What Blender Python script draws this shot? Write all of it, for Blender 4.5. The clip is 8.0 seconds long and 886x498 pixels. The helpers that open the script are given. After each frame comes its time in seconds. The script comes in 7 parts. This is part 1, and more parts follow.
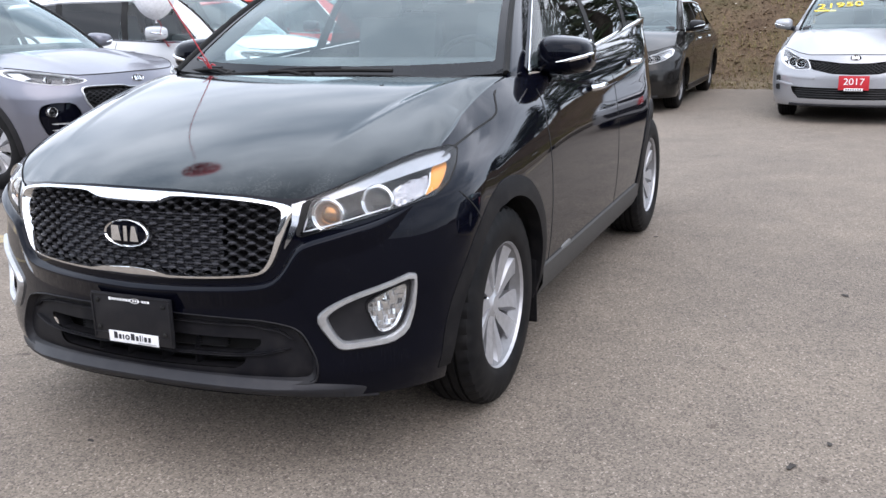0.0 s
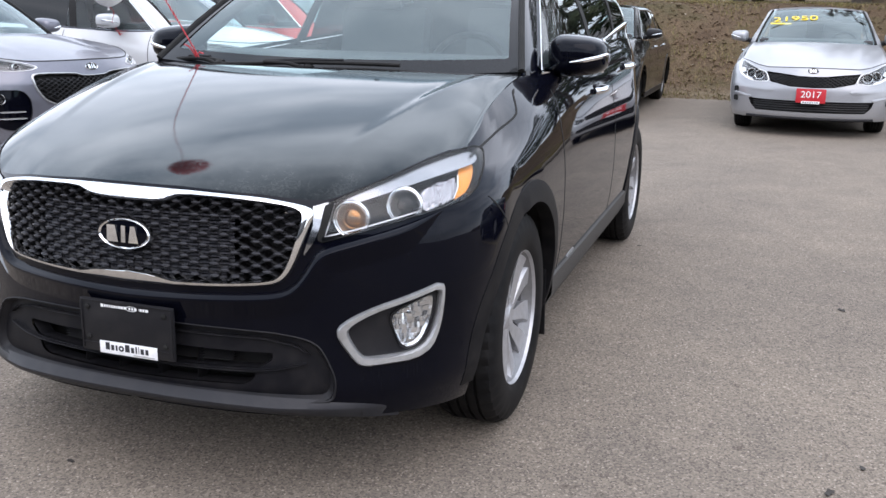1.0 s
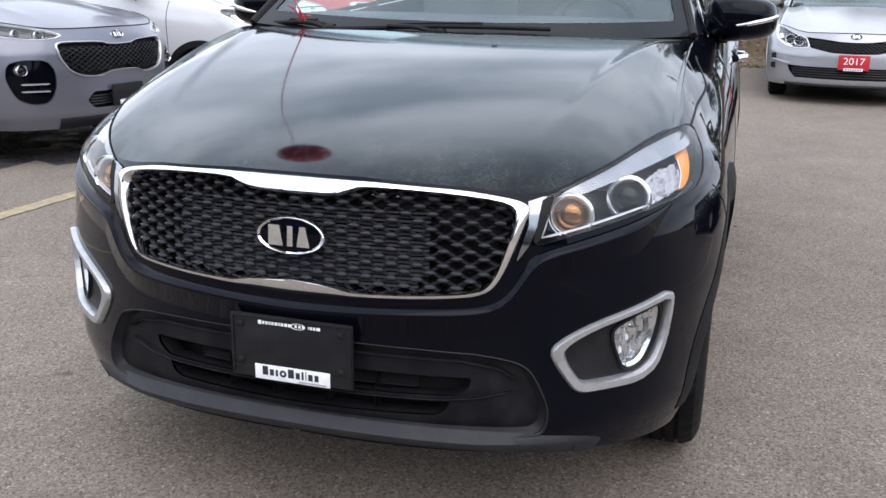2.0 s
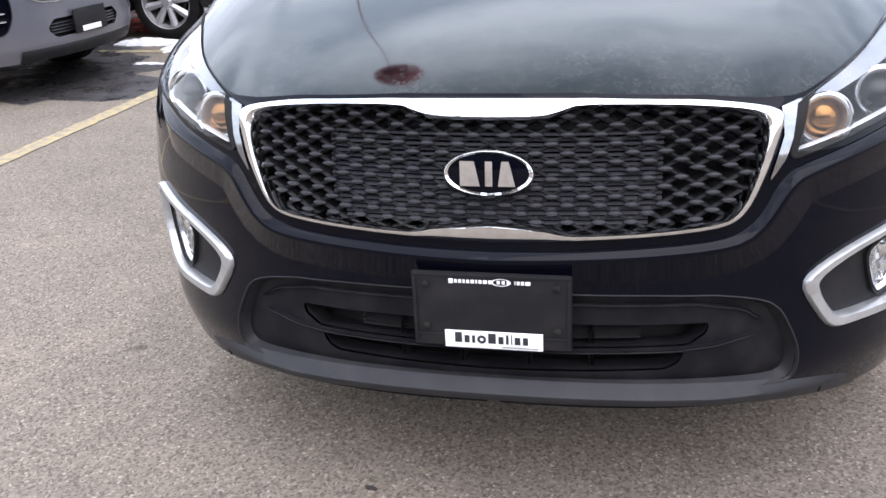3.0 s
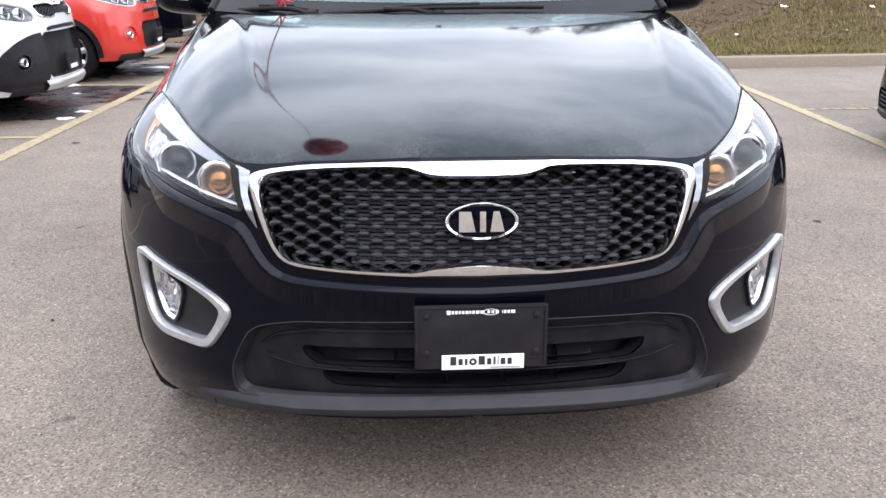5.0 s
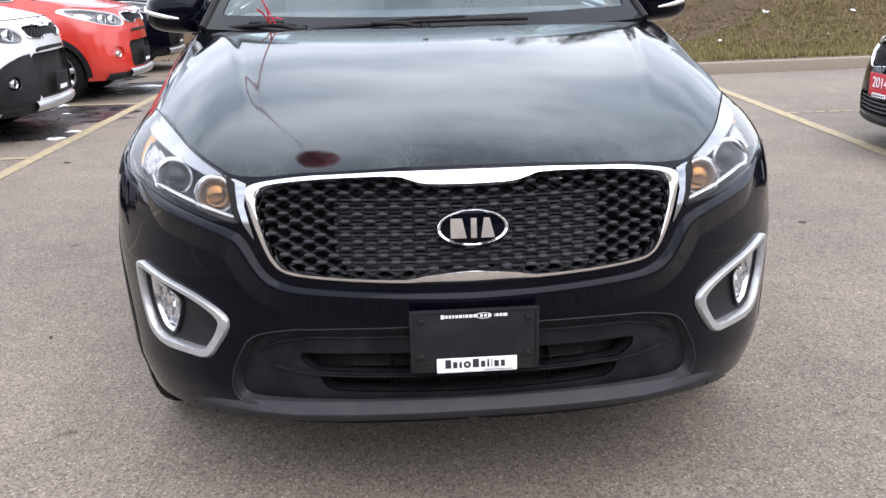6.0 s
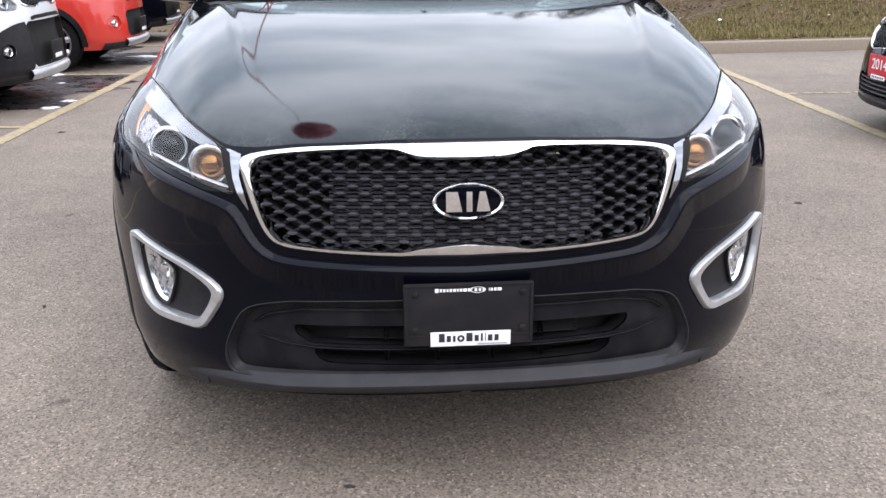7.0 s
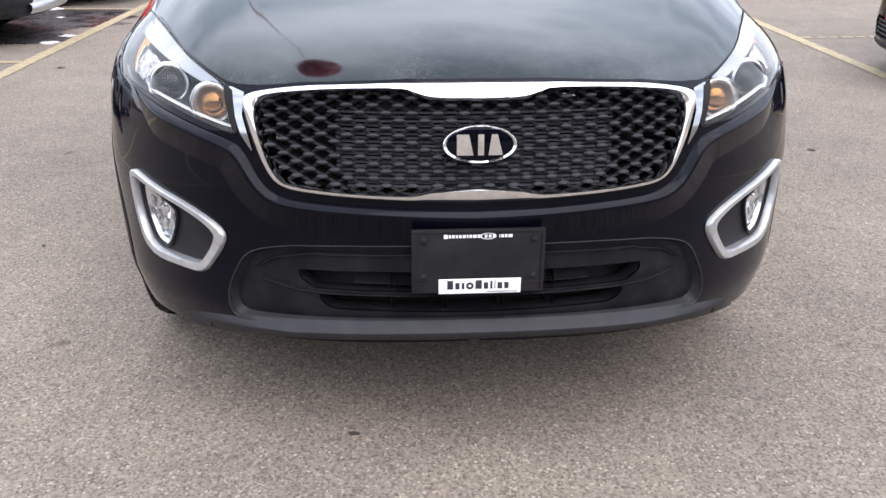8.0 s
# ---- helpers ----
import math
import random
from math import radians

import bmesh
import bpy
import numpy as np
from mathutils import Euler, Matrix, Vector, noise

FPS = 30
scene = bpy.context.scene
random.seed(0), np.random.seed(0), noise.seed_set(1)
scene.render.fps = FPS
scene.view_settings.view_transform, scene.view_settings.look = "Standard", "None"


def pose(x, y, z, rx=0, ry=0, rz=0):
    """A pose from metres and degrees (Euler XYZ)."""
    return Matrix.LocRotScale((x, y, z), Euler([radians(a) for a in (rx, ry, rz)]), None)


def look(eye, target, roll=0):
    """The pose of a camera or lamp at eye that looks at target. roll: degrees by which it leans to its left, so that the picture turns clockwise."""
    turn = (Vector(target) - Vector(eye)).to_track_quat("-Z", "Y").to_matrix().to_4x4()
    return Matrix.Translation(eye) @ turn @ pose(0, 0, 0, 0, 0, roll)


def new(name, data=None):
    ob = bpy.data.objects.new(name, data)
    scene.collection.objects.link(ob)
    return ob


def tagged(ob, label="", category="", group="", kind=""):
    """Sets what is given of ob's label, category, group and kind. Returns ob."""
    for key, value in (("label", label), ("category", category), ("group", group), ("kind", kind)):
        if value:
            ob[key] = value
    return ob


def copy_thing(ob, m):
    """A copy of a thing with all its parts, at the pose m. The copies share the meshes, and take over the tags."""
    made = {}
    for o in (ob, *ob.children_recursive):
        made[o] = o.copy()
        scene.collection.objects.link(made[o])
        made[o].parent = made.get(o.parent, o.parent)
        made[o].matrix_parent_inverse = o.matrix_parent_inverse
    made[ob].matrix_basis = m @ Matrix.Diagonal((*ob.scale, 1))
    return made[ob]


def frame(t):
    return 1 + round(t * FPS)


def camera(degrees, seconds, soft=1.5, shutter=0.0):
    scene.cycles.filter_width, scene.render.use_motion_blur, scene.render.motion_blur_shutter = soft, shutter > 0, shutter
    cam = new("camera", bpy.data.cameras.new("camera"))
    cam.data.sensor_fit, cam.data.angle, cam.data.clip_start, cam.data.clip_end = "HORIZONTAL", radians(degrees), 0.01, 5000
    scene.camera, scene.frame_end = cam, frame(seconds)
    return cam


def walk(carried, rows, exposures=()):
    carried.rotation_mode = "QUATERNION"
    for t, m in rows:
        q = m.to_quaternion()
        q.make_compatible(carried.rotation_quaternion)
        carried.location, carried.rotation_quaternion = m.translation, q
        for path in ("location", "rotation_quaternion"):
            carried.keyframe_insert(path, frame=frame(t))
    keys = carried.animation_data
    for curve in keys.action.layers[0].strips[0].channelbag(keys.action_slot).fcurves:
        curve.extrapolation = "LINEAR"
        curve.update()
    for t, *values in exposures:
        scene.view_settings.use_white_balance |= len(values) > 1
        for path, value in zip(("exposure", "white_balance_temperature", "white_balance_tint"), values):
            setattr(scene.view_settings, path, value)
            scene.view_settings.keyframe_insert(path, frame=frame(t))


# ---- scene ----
cam = camera(50.84, 8.0)
PATH = [
    (0, (1.985, -2.176, 1.426), (1.229, -0.394, 0.923), -1.20),
    (0.3, (1.932, -2.133, 1.422), (1.209, -0.330, 0.946), -1.25),
    (0.5, (1.878, -2.108, 1.415), (1.158, -0.312, 0.912), -1.18),
    (1, (1.646, -2.079, 1.391), (1.023, -0.245, 0.892), 0.98),
    (1.5, (1.328, -2.016, 1.367), (0.720, -0.206, 0.771), 1.53),
    (2, (0.938, -1.830, 1.342), (0.368, 0.003, 0.781), 0.87),
    (2.2, (0.815, -1.804, 1.327), (0.208, 0.014, 0.755), 0.70),
    (3.3, (0.139, -1.568, 1.294), (-0.143, 0.244, 0.497), -2.84),
    (3.5, (0.069, -1.590, 1.292), (-0.096, 0.242, 0.507), -1.52),
    (4, (-0.125, -1.851, 1.307), (-0.062, 0.012, 0.580), -1.67),
    (4.5, (-0.211, -1.974, 1.336), (-0.126, -0.087, 0.676), 0.26),
    (4.7, (-0.221, -1.985, 1.333), (-0.104, -0.090, 0.703), 0.81),
    (5.8, (-0.223, -2.056, 1.351), (-0.078, -0.139, 0.801), -2.09),
    (6, (-0.229, -2.064, 1.342), (-0.079, -0.153, 0.773), -1.23),
    (6.5, (-0.224, -2.077, 1.338), (-0.031, -0.184, 0.721), -0.66),
    (7, (-0.228, -2.060, 1.333), (-0.070, -0.164, 0.716), -0.29),
    (7.5, (-0.244, -2.040, 1.320), (-0.129, -0.156, 0.659), -0.26),
    (8, (-0.239, -1.993, 1.317), (-0.089, -0.139, 0.584), 0.41),
]
walk(cam, [(t, look(eye, target, roll)) for t, eye, target, roll in PATH],
     exposures=[(t, e, k, 21.5 if t < 3 else 23.5) for t, e, k in ((0, 0.20, 6560), (0.5, 0.11, 6560), (1, 0.10, 6560), (2, 0.0, 6560), (2.2, 0.0, 6560), (3.3, 0.75, 6600), (4, 0.9, 6630), (4.7, 0.66, 6680), (5.8, 0.42, 6710), (6.5, 0.4, 6710), (7, 0.36, 6710), (8, 0.50, 6710))])

# ---- light ----
SUN_EL, SUN_AZ = radians(48), radians(150)
world = bpy.data.worlds.new("overcast_sky")
scene.world = world
world.use_nodes = True
wn, wl = world.node_tree.nodes, world.node_tree.links
wn.clear()
w_out = wn.new("ShaderNodeOutputWorld")
w_bg = wn.new("ShaderNodeBackground")
w_sky = wn.new("ShaderNodeTexSky")
w_sky.sky_type, w_sky.sun_disc = "NISHITA", False
w_sky.sun_elevation, w_sky.sun_rotation = SUN_EL, SUN_AZ
w_co = wn.new("ShaderNodeTexCoord")
w_map = wn.new("ShaderNodeMapping")
w_map.inputs["Scale"].default_value = (1.0, 1.0, 2.6)
w_map.inputs["Location"].default_value = (3.1, 1.7, 0.4)
w_noise = wn.new("ShaderNodeTexNoise")
w_noise.inputs["Scale"].default_value = 2.0
w_noise.inputs["Detail"].default_value = 5.0
w_noise.inputs["Roughness"].default_value = 0.55
w_ramp = wn.new("ShaderNodeValToRGB")
w_ramp.color_ramp.elements[0].position, w_ramp.color_ramp.elements[0].color = 0.34, (4.5, 5.6, 6.3, 1)
w_ramp.color_ramp.elements[1].position, w_ramp.color_ramp.elements[1].color = 0.64, (10.0, 11.3, 11.9, 1)
w_mix = wn.new("ShaderNodeMix")
w_mix.data_type = "RGBA"
w_mix.inputs["Factor"].default_value = 0.82
wl.new(w_co.outputs["Generated"], w_map.inputs["Vector"])
wl.new(w_map.outputs["Vector"], w_noise.inputs["Vector"])
wl.new(w_noise.outputs["Fac"], w_ramp.inputs["Fac"])
wl.new(w_sky.outputs["Color"], w_mix.inputs["A"])
wl.new(w_ramp.outputs["Color"], w_mix.inputs["B"])
# an overcast sky is brighter overhead than at the horizon
w_xyz = wn.new("ShaderNodeSeparateXYZ")
w_up = wn.new("ShaderNodeMapRange")
w_up.inputs["From Min"].default_value, w_up.inputs["From Max"].default_value = 0.0, 1.0
w_up.inputs["To Min"].default_value, w_up.inputs["To Max"].default_value = 0.92, 1.12
w_mul = wn.new("ShaderNodeVectorMath")
w_mul.operation = "SCALE"
wl.new(w_co.outputs["Generated"], w_xyz.inputs["Vector"])
wl.new(w_xyz.outputs["Z"], w_up.inputs["Value"])
wl.new(w_mix.outputs["Result"], w_mul.inputs[0])
wl.new(w_up.outputs["Result"], w_mul.inputs["Scale"])
wl.new(w_mul.outputs["Vector"], w_bg.inputs["Color"])
w_bg.inputs["Strength"].default_value = 0.25
wl.new(w_bg.outputs["Background"], w_out.inputs["Surface"])

sun_data = bpy.data.lights.new("sun", "SUN")
sun_data.energy, sun_data.angle, sun_data.color = 1.2, radians(60), (1.0, 0.94, 0.86)
sun = new("sun", sun_data)
sun.rotation_euler = Euler((radians(90) - SUN_EL, 0, -SUN_AZ + radians(180)))
sun.location = (0, 0, 20)

# ---- materials ----


class Nodes:
    """A small wrapper to write node materials."""

    def __init__(self, name):
        self.mat = bpy.data.materials.new(name)
        self.mat.use_nodes = True
        self.tree = self.mat.node_tree
        self.bsdf = self.tree.nodes["Principled BSDF"]
        self.co = self.tree.nodes.new("ShaderNodeTexCoord")

    def add(self, kind, **props):
        n = self.tree.nodes.new(kind)
        for k, v in props.items():
            n.inputs[k.replace("_", " ")].default_value = v
        return n

    def link(self, a, b):
        self.tree.links.new(a, b)

    def noise(self, scale, detail=4.0, rough=0.55, world=False):
        n = self.add("ShaderNodeTexNoise", Scale=scale, Detail=detail, Roughness=rough)
        if world:
            g = self.add("ShaderNodeNewGeometry")
            self.link(g.outputs["Position"], n.inputs["Vector"])
        else:
            self.link(self.co.outputs["Object"], n.inputs["Vector"])
        return n.outputs["Fac"]

    def ramp(self, fac, stops):
        r = self.add("ShaderNodeValToRGB")
        e = r.color_ramp.elements
        while len(e) < len(stops):
            e.new(0.5)
        for k, (p, c) in enumerate(stops):
            e[k].position = p
            e[k].color = (*c, 1) if len(c) == 3 else c
        self.link(fac, r.inputs["Fac"])
        return r.outputs["Color"]

    def mix(self, fac, a, b, blend="MIX"):
        m = self.add("ShaderNodeMix")
        m.data_type, m.blend_type = "RGBA", blend
        for v, s in ((fac, "Factor"), (a, "A"), (b, "B")):
            if isinstance(v, (int, float)):
                m.inputs[s].default_value = v
            elif isinstance(v, tuple):
                m.inputs[s].default_value = (*v, 1)
            else:
                self.link(v, m.inputs[s])
        return m.outputs["Result"]

    def math(self, op, a, b=0.0):
        m = self.add("ShaderNodeMath")
        m.operation = op
        for k, v in enumerate((a, b)):
            if isinstance(v, (int, float)):
                m.inputs[k].default_value = v
            else:
                self.link(v, m.inputs[k])
        return m.outputs[0]

    def bump(self, height, strength=0.3, distance=0.002):
        b = self.add("ShaderNodeBump", Strength=strength, Distance=distance)
        self.link(height, b.inputs["Height"])
        self.link(b.outputs["Normal"], self.bsdf.inputs["Normal"])

    def put(self, **kw):
        for k, v in kw.items():
            s = self.bsdf.inputs[k.replace("_", " ")]
            if isinstance(v, (int, float)):
                s.default_value = v
            elif isinstance(v, tuple):
                s.default_value = (*v, 1)
            else:
                self.link(v, s)
        return self.mat


def car_paint(name, base, metal=0.0, flake=0.0, dust=0.06, dust_colour=(0.30, 0.28, 0.25), rough=0.1, coat=0.5, spec=0.5, runs=0.0):
    n = Nodes(name)
    d = n.ramp(n.noise(9, 6, 0.65), [(0.42, (0, 0, 0)), (0.75, (1, 1, 1))])
    d2 = n.ramp(n.noise(160, 3, 0.6), [(0.35, (0.35, 0.35, 0.35)), (0.7, (1, 1, 1))])
    film = n.math("MULTIPLY", n.math("MULTIPLY", d, d2), dust)
    if runs:
        # dried drips: narrow upright streaks, gathered in patches
        st = n.add("ShaderNodeVectorMath")
        st.operation = "MULTIPLY"
        st.inputs[1].default_value = (55, 55, 2.2)
        n.link(n.co.outputs["Object"], st.inputs[0])
        tx = n.add("ShaderNodeTexNoise")
        tx.inputs["Detail"].default_value = 4
        n.link(st.outputs["Vector"], tx.inputs["Vector"])
        drip = n.ramp(tx.outputs["Fac"], [(0.50, (0, 0, 0)), (0.66, (1, 1, 1))])
        where = n.ramp(n.noise(2.6, 3, 0.5), [(0.42, (0, 0, 0)), (0.62, (1, 1, 1))])
        film = n.math("ADD", film, n.math("MULTIPLY", n.math("MULTIPLY", drip, where), runs))
    col = base
    if flake:
        col = n.mix(n.ramp(n.noise(900, 2, 0.5), [(0.35, (0, 0, 0)), (0.65, (1, 1, 1))]), base, tuple(min(1, c * (1 + flake)) for c in base))
    n.put(Base_Color=n.mix(film, col, dust_colour), Metallic=metal, Roughness=n.math("ADD", n.math("MULTIPLY", film, 1.2), rough),
          Coat_Weight=coat, Coat_Roughness=0.03, Specular_IOR_Level=spec)
    return n.mat


def gloss_by_angle(mat, far=0.68, most=1.0, least=0.12):
    """Clear lacquer that mirrors little face on and strongly at a grazing angle."""
    t = mat.node_tree
    lw = t.nodes.new("ShaderNodeLayerWeight")
    lw.inputs["Blend"].default_value = 0.5
    mr = t.nodes.new("ShaderNodeMapRange")
    mr.interpolation_type = "SMOOTHSTEP"
    for k, v in (("From Min", 0.15), ("From Max", far), ("To Min", least), ("To Max", most)):
        mr.inputs[k].default_value = v
    t.links.new(lw.outputs["Facing"], mr.inputs["Value"])
    t.links.new(mr.outputs["Result"], t.nodes["Principled BSDF"].inputs["Specular IOR Level"])


def plastic(name, base, rough=0.5, grain=0.25, scale=700, spec=0.3):
    n = Nodes(name)
    dirt = n.ramp(n.noise(14, 5, 0.6), [(0.4, (0, 0, 0)), (0.8, (1, 1, 1))])
    n.put(Base_Color=n.mix(n.math("MULTIPLY", dirt, 0.05), base, (0.22, 0.2, 0.18)), Roughness=rough, Specular_IOR_Level=spec)
    n.bump(n.noise(scale, 2, 0.5), grain, 0.0006)
    return n.mat


def plain(name, base, rough=0.4, metal=0.0, **kw):
    n = Nodes(name)
    v = n.ramp(n.noise(40, 4, 0.6), [(0.3, tuple(c * 0.86 for c in base)), (0.7, tuple(min(1, c * 1.08) for c in base))])
    n.put(Base_Color=v, Roughness=rough, Metallic=metal, **kw)
    return n.mat


def clear_glass(name, tint, gloss_ior=1.45, rough=0.0, sheen=(1, 1, 1), most=1.0, power=5.0):
    m = bpy.data.materials.new(name)
    m.use_nodes = True
    t = m.node_tree
    t.nodes.clear()
    out = t.nodes.new("ShaderNodeOutputMaterial")
    mx = t.nodes.new("ShaderNodeMixShader")
    tr = t.nodes.new("ShaderNodeBsdfTransparent")
    gl = t.nodes.new("ShaderNodeBsdfGlossy")
    # mirror share by angle, the same from both sides of the pane
    lw = t.nodes.new("ShaderNodeLayerWeight")
    lw.inputs["Blend"].default_value = 0.5
    pw = t.nodes.new("ShaderNodeMath")
    pw.operation = "POWER"
    pw.inputs[1].default_value = power
    fr = t.nodes.new("ShaderNodeMath")
    fr.operation = "MULTIPLY_ADD"
    f0 = ((gloss_ior - 1) / (gloss_ior + 1)) ** 2
    fr.inputs[1].default_value, fr.inputs[2].default_value = most - f0, f0
    t.links.new(lw.outputs["Facing"], pw.inputs[0])
    t.links.new(pw.outputs[0], fr.inputs[0])
    tr.inputs["Color"].default_value = (*tint, 1)
    gl.inputs["Roughness"].default_value = rough
    gl.inputs["Color"].default_value = (*sheen, 1)
    t.links.new(fr.outputs[0], mx.inputs["Fac"])
    t.links.new(tr.outputs["BSDF"], mx.inputs[1])
    t.links.new(gl.outputs["BSDF"], mx.inputs[2])
    t.links.new(mx.outputs["Shader"], out.inputs["Surface"])
    return m


def asphalt_material():
    n = Nodes("worn_asphalt")
    g = n.add("ShaderNodeNewGeometry")
    v = n.add("ShaderNodeTexVoronoi", Scale=84.0)
    v2 = n.add("ShaderNodeTexVoronoi", Scale=150.0)
    for q in (v, v2):
        n.link(g.outputs["Position"], q.inputs["Vector"])
    sep = n.add("ShaderNodeSeparateColor")
    n.link(v.outputs["Color"], sep.inputs["Color"])
    stone = n.ramp(sep.outputs["Red"], [(0.0, (0.125, 0.113, 0.10)), (0.45, (0.195, 0.176, 0.154)), (0.90, (0.25, 0.226, 0.197)), (0.96, (0.32, 0.29, 0.26)), (1.0, (0.44, 0.41, 0.37))])
    sep2 = n.add("ShaderNodeSeparateColor")
    n.link(v2.outputs["Color"], sep2.inputs["Color"])
    fine = n.ramp(sep2.outputs["Green"], [(0.0, (0.095, 0.085, 0.075)), (0.3, (0.17, 0.153, 0.135)), (0.8, (0.235, 0.211, 0.186)), (0.95, (0.28, 0.255, 0.225)), (1.0, (0.38, 0.35, 0.315))])
    binder = n.ramp(v.outputs["Distance"], [(0.22, (0, 0, 0)), (0.42, (1, 1, 1))])
    agg = n.mix(binder, stone, fine)
    big = n.noise(0.55, 5, 0.6, True)
    mid = n.noise(3.1, 4, 0.6, True)
    agg = n.mix(1.0, agg, n.ramp(big, [(0.3, (0.84, 0.83, 0.83)), (0.7, (1.12, 1.1, 1.07))]), "MULTIPLY")
    agg = n.mix(1.0, agg, n.ramp(mid, [(0.25, (0.86, 0.86, 0.87)), (0.7, (1.08, 1.07, 1.06))]), "MULTIPLY")
    spot = n.ramp(n.noise(7.0, 2, 0.4, True), [(0.72, (1, 1, 1)), (0.80, (0.55, 0.53, 0.52))])
    agg = n.mix(1.0, agg, spot, "MULTIPLY")
    agg = n.mix(1.0, agg, (0.905, 0.858, 0.802), "MULTIPLY")
    n.put(Base_Color=agg, Roughness=0.85, Specular_IOR_Level=0.3)
    n.bump(n.math("ADD", n.math("MULTIPLY", v.outputs["Distance"], -1.0), n.noise(240, 3, 0.6, True)), 0.36, 0.004)
    return n.mat


def road_paint_material():
    n = Nodes("worn_yellow_paint")
    wear = n.ramp(n.noise(18, 7, 0.75, True), [(0.42, (0, 0, 0)), (0.58, (1, 1, 1))])
    wear2 = n.ramp(n.noise(190, 3, 0.6, True), [(0.40, (0, 0, 0)), (0.58, (1, 1, 1))])
    col = n.mix(n.math("MULTIPLY", wear, 0.8), (0.44, 0.335, 0.155), (0.20, 0.18, 0.155))
    col = n.mix(n.math("MULTIPLY", wear2, 0.35), col, (0.16, 0.15, 0.13))
    n.put(Base_Color=col, Roughness=0.8)
    n.bump(n.noise(220, 3, 0.6, True), 0.4, 0.003)
    return n.mat


def bank_material():
    n = Nodes("dry_grass_and_soil")
    g = n.add("ShaderNodeNewGeometry")
    sp = n.add("ShaderNodeSeparateXYZ")
    n.link(g.outputs["Position"], sp.inputs["Vector"])
    a = n.ramp(n.noise(1.1, 6, 0.65, True), [(0.32, (0.085, 0.055, 0.034)), (0.5, (0.120, 0.082, 0.050)), (0.68, (0.088, 0.070, 0.034))])
    b = n.ramp(n.noise(26, 6, 0.75, True), [(0.3, (0.35, 0.33, 0.3)), (0.55, (1.0, 1.0, 1.0)), (0.75, (1.9, 1.8, 1.65))])
    low = n.ramp(n.math("ADD", sp.outputs["Z"], n.math("MULTIPLY", n.noise(2.5, 4, 0.6, True), 0.2)), [(0.12, (1, 1, 1)), (0.26, (0, 0, 0))])
    c = n.mix(n.math("MULTIPLY", low, 0.8), a, (0.21, 0.165, 0.11))
    n.put(Base_Color=n.mix(1.0, c, b, "MULTIPLY"), Roughness=0.95, Specular_IOR_Level=0.2)
    n.bump(n.noise(45, 5, 0.7, True), 0.9, 0.03)
    return n.mat


def island_material(name, stops, rough=0.85, translucent=False):
    """A material whose colour varies from piece to piece of one mesh."""
    n = Nodes(name)
    g = n.add("ShaderNodeNewGeometry")
    n.put(Base_Color=n.ramp(g.outputs["Random Per Island"], stops), Roughness=rough, Specular_IOR_Level=0.25)
    return n.mat


def wet_material():
    n = Nodes("wet_asphalt")
    v = n.noise(210, 4, 0.6, True)
    n.put(Base_Color=n.ramp(v, [(0.3, (0.020, 0.019, 0.020)), (0.7, (0.055, 0.050, 0.050))]), Roughness=n.ramp(n.noise(5, 4, 0.6, True), [(0.4, (0.18, 0.18, 0.18)), (0.6, (0.6, 0.6, 0.6))]))
    n.bump(v, 0.3, 0.003)
    return n.mat


def bark_material():
    n = Nodes("bark")
    n.put(Base_Color=n.ramp(n.noise(9, 6, 0.7), [(0.3, (0.03, 0.024, 0.02)), (0.7, (0.09, 0.075, 0.06))]), Roughness=0.9)
    n.bump(n.noise(30, 5, 0.7), 0.8, 0.02)
    return n.mat


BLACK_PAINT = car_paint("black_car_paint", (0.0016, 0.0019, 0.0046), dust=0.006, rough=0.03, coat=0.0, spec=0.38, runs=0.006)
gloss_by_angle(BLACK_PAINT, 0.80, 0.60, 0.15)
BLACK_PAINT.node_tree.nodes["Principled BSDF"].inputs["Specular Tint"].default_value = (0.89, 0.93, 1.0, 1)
SCREEN_BORDER = plain("screen_border_black", (0.010, 0.011, 0.013), 0.08, Specular_IOR_Level=0.22)


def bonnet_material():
    """Glossy black paint under a thin film of dust, with dried water marks towards the front. A lit copy of the body
    paint.
    """
    n = Nodes("dusty_lit_black_paint")
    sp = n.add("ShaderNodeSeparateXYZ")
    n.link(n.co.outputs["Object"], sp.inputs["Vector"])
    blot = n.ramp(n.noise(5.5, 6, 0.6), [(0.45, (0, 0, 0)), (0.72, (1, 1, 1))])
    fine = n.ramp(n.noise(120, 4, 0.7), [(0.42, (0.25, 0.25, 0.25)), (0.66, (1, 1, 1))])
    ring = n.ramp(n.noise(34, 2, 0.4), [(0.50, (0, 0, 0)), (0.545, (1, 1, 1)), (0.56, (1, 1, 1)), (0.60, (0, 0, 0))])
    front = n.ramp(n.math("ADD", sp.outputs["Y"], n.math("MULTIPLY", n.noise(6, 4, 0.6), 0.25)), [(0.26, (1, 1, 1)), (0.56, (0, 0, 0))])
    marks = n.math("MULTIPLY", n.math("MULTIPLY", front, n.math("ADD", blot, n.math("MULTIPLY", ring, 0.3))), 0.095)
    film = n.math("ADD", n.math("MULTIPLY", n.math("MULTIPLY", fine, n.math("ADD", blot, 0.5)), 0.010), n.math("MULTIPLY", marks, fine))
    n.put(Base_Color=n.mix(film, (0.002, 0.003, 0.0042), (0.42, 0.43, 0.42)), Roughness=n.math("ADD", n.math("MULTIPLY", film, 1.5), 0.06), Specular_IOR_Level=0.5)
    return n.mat


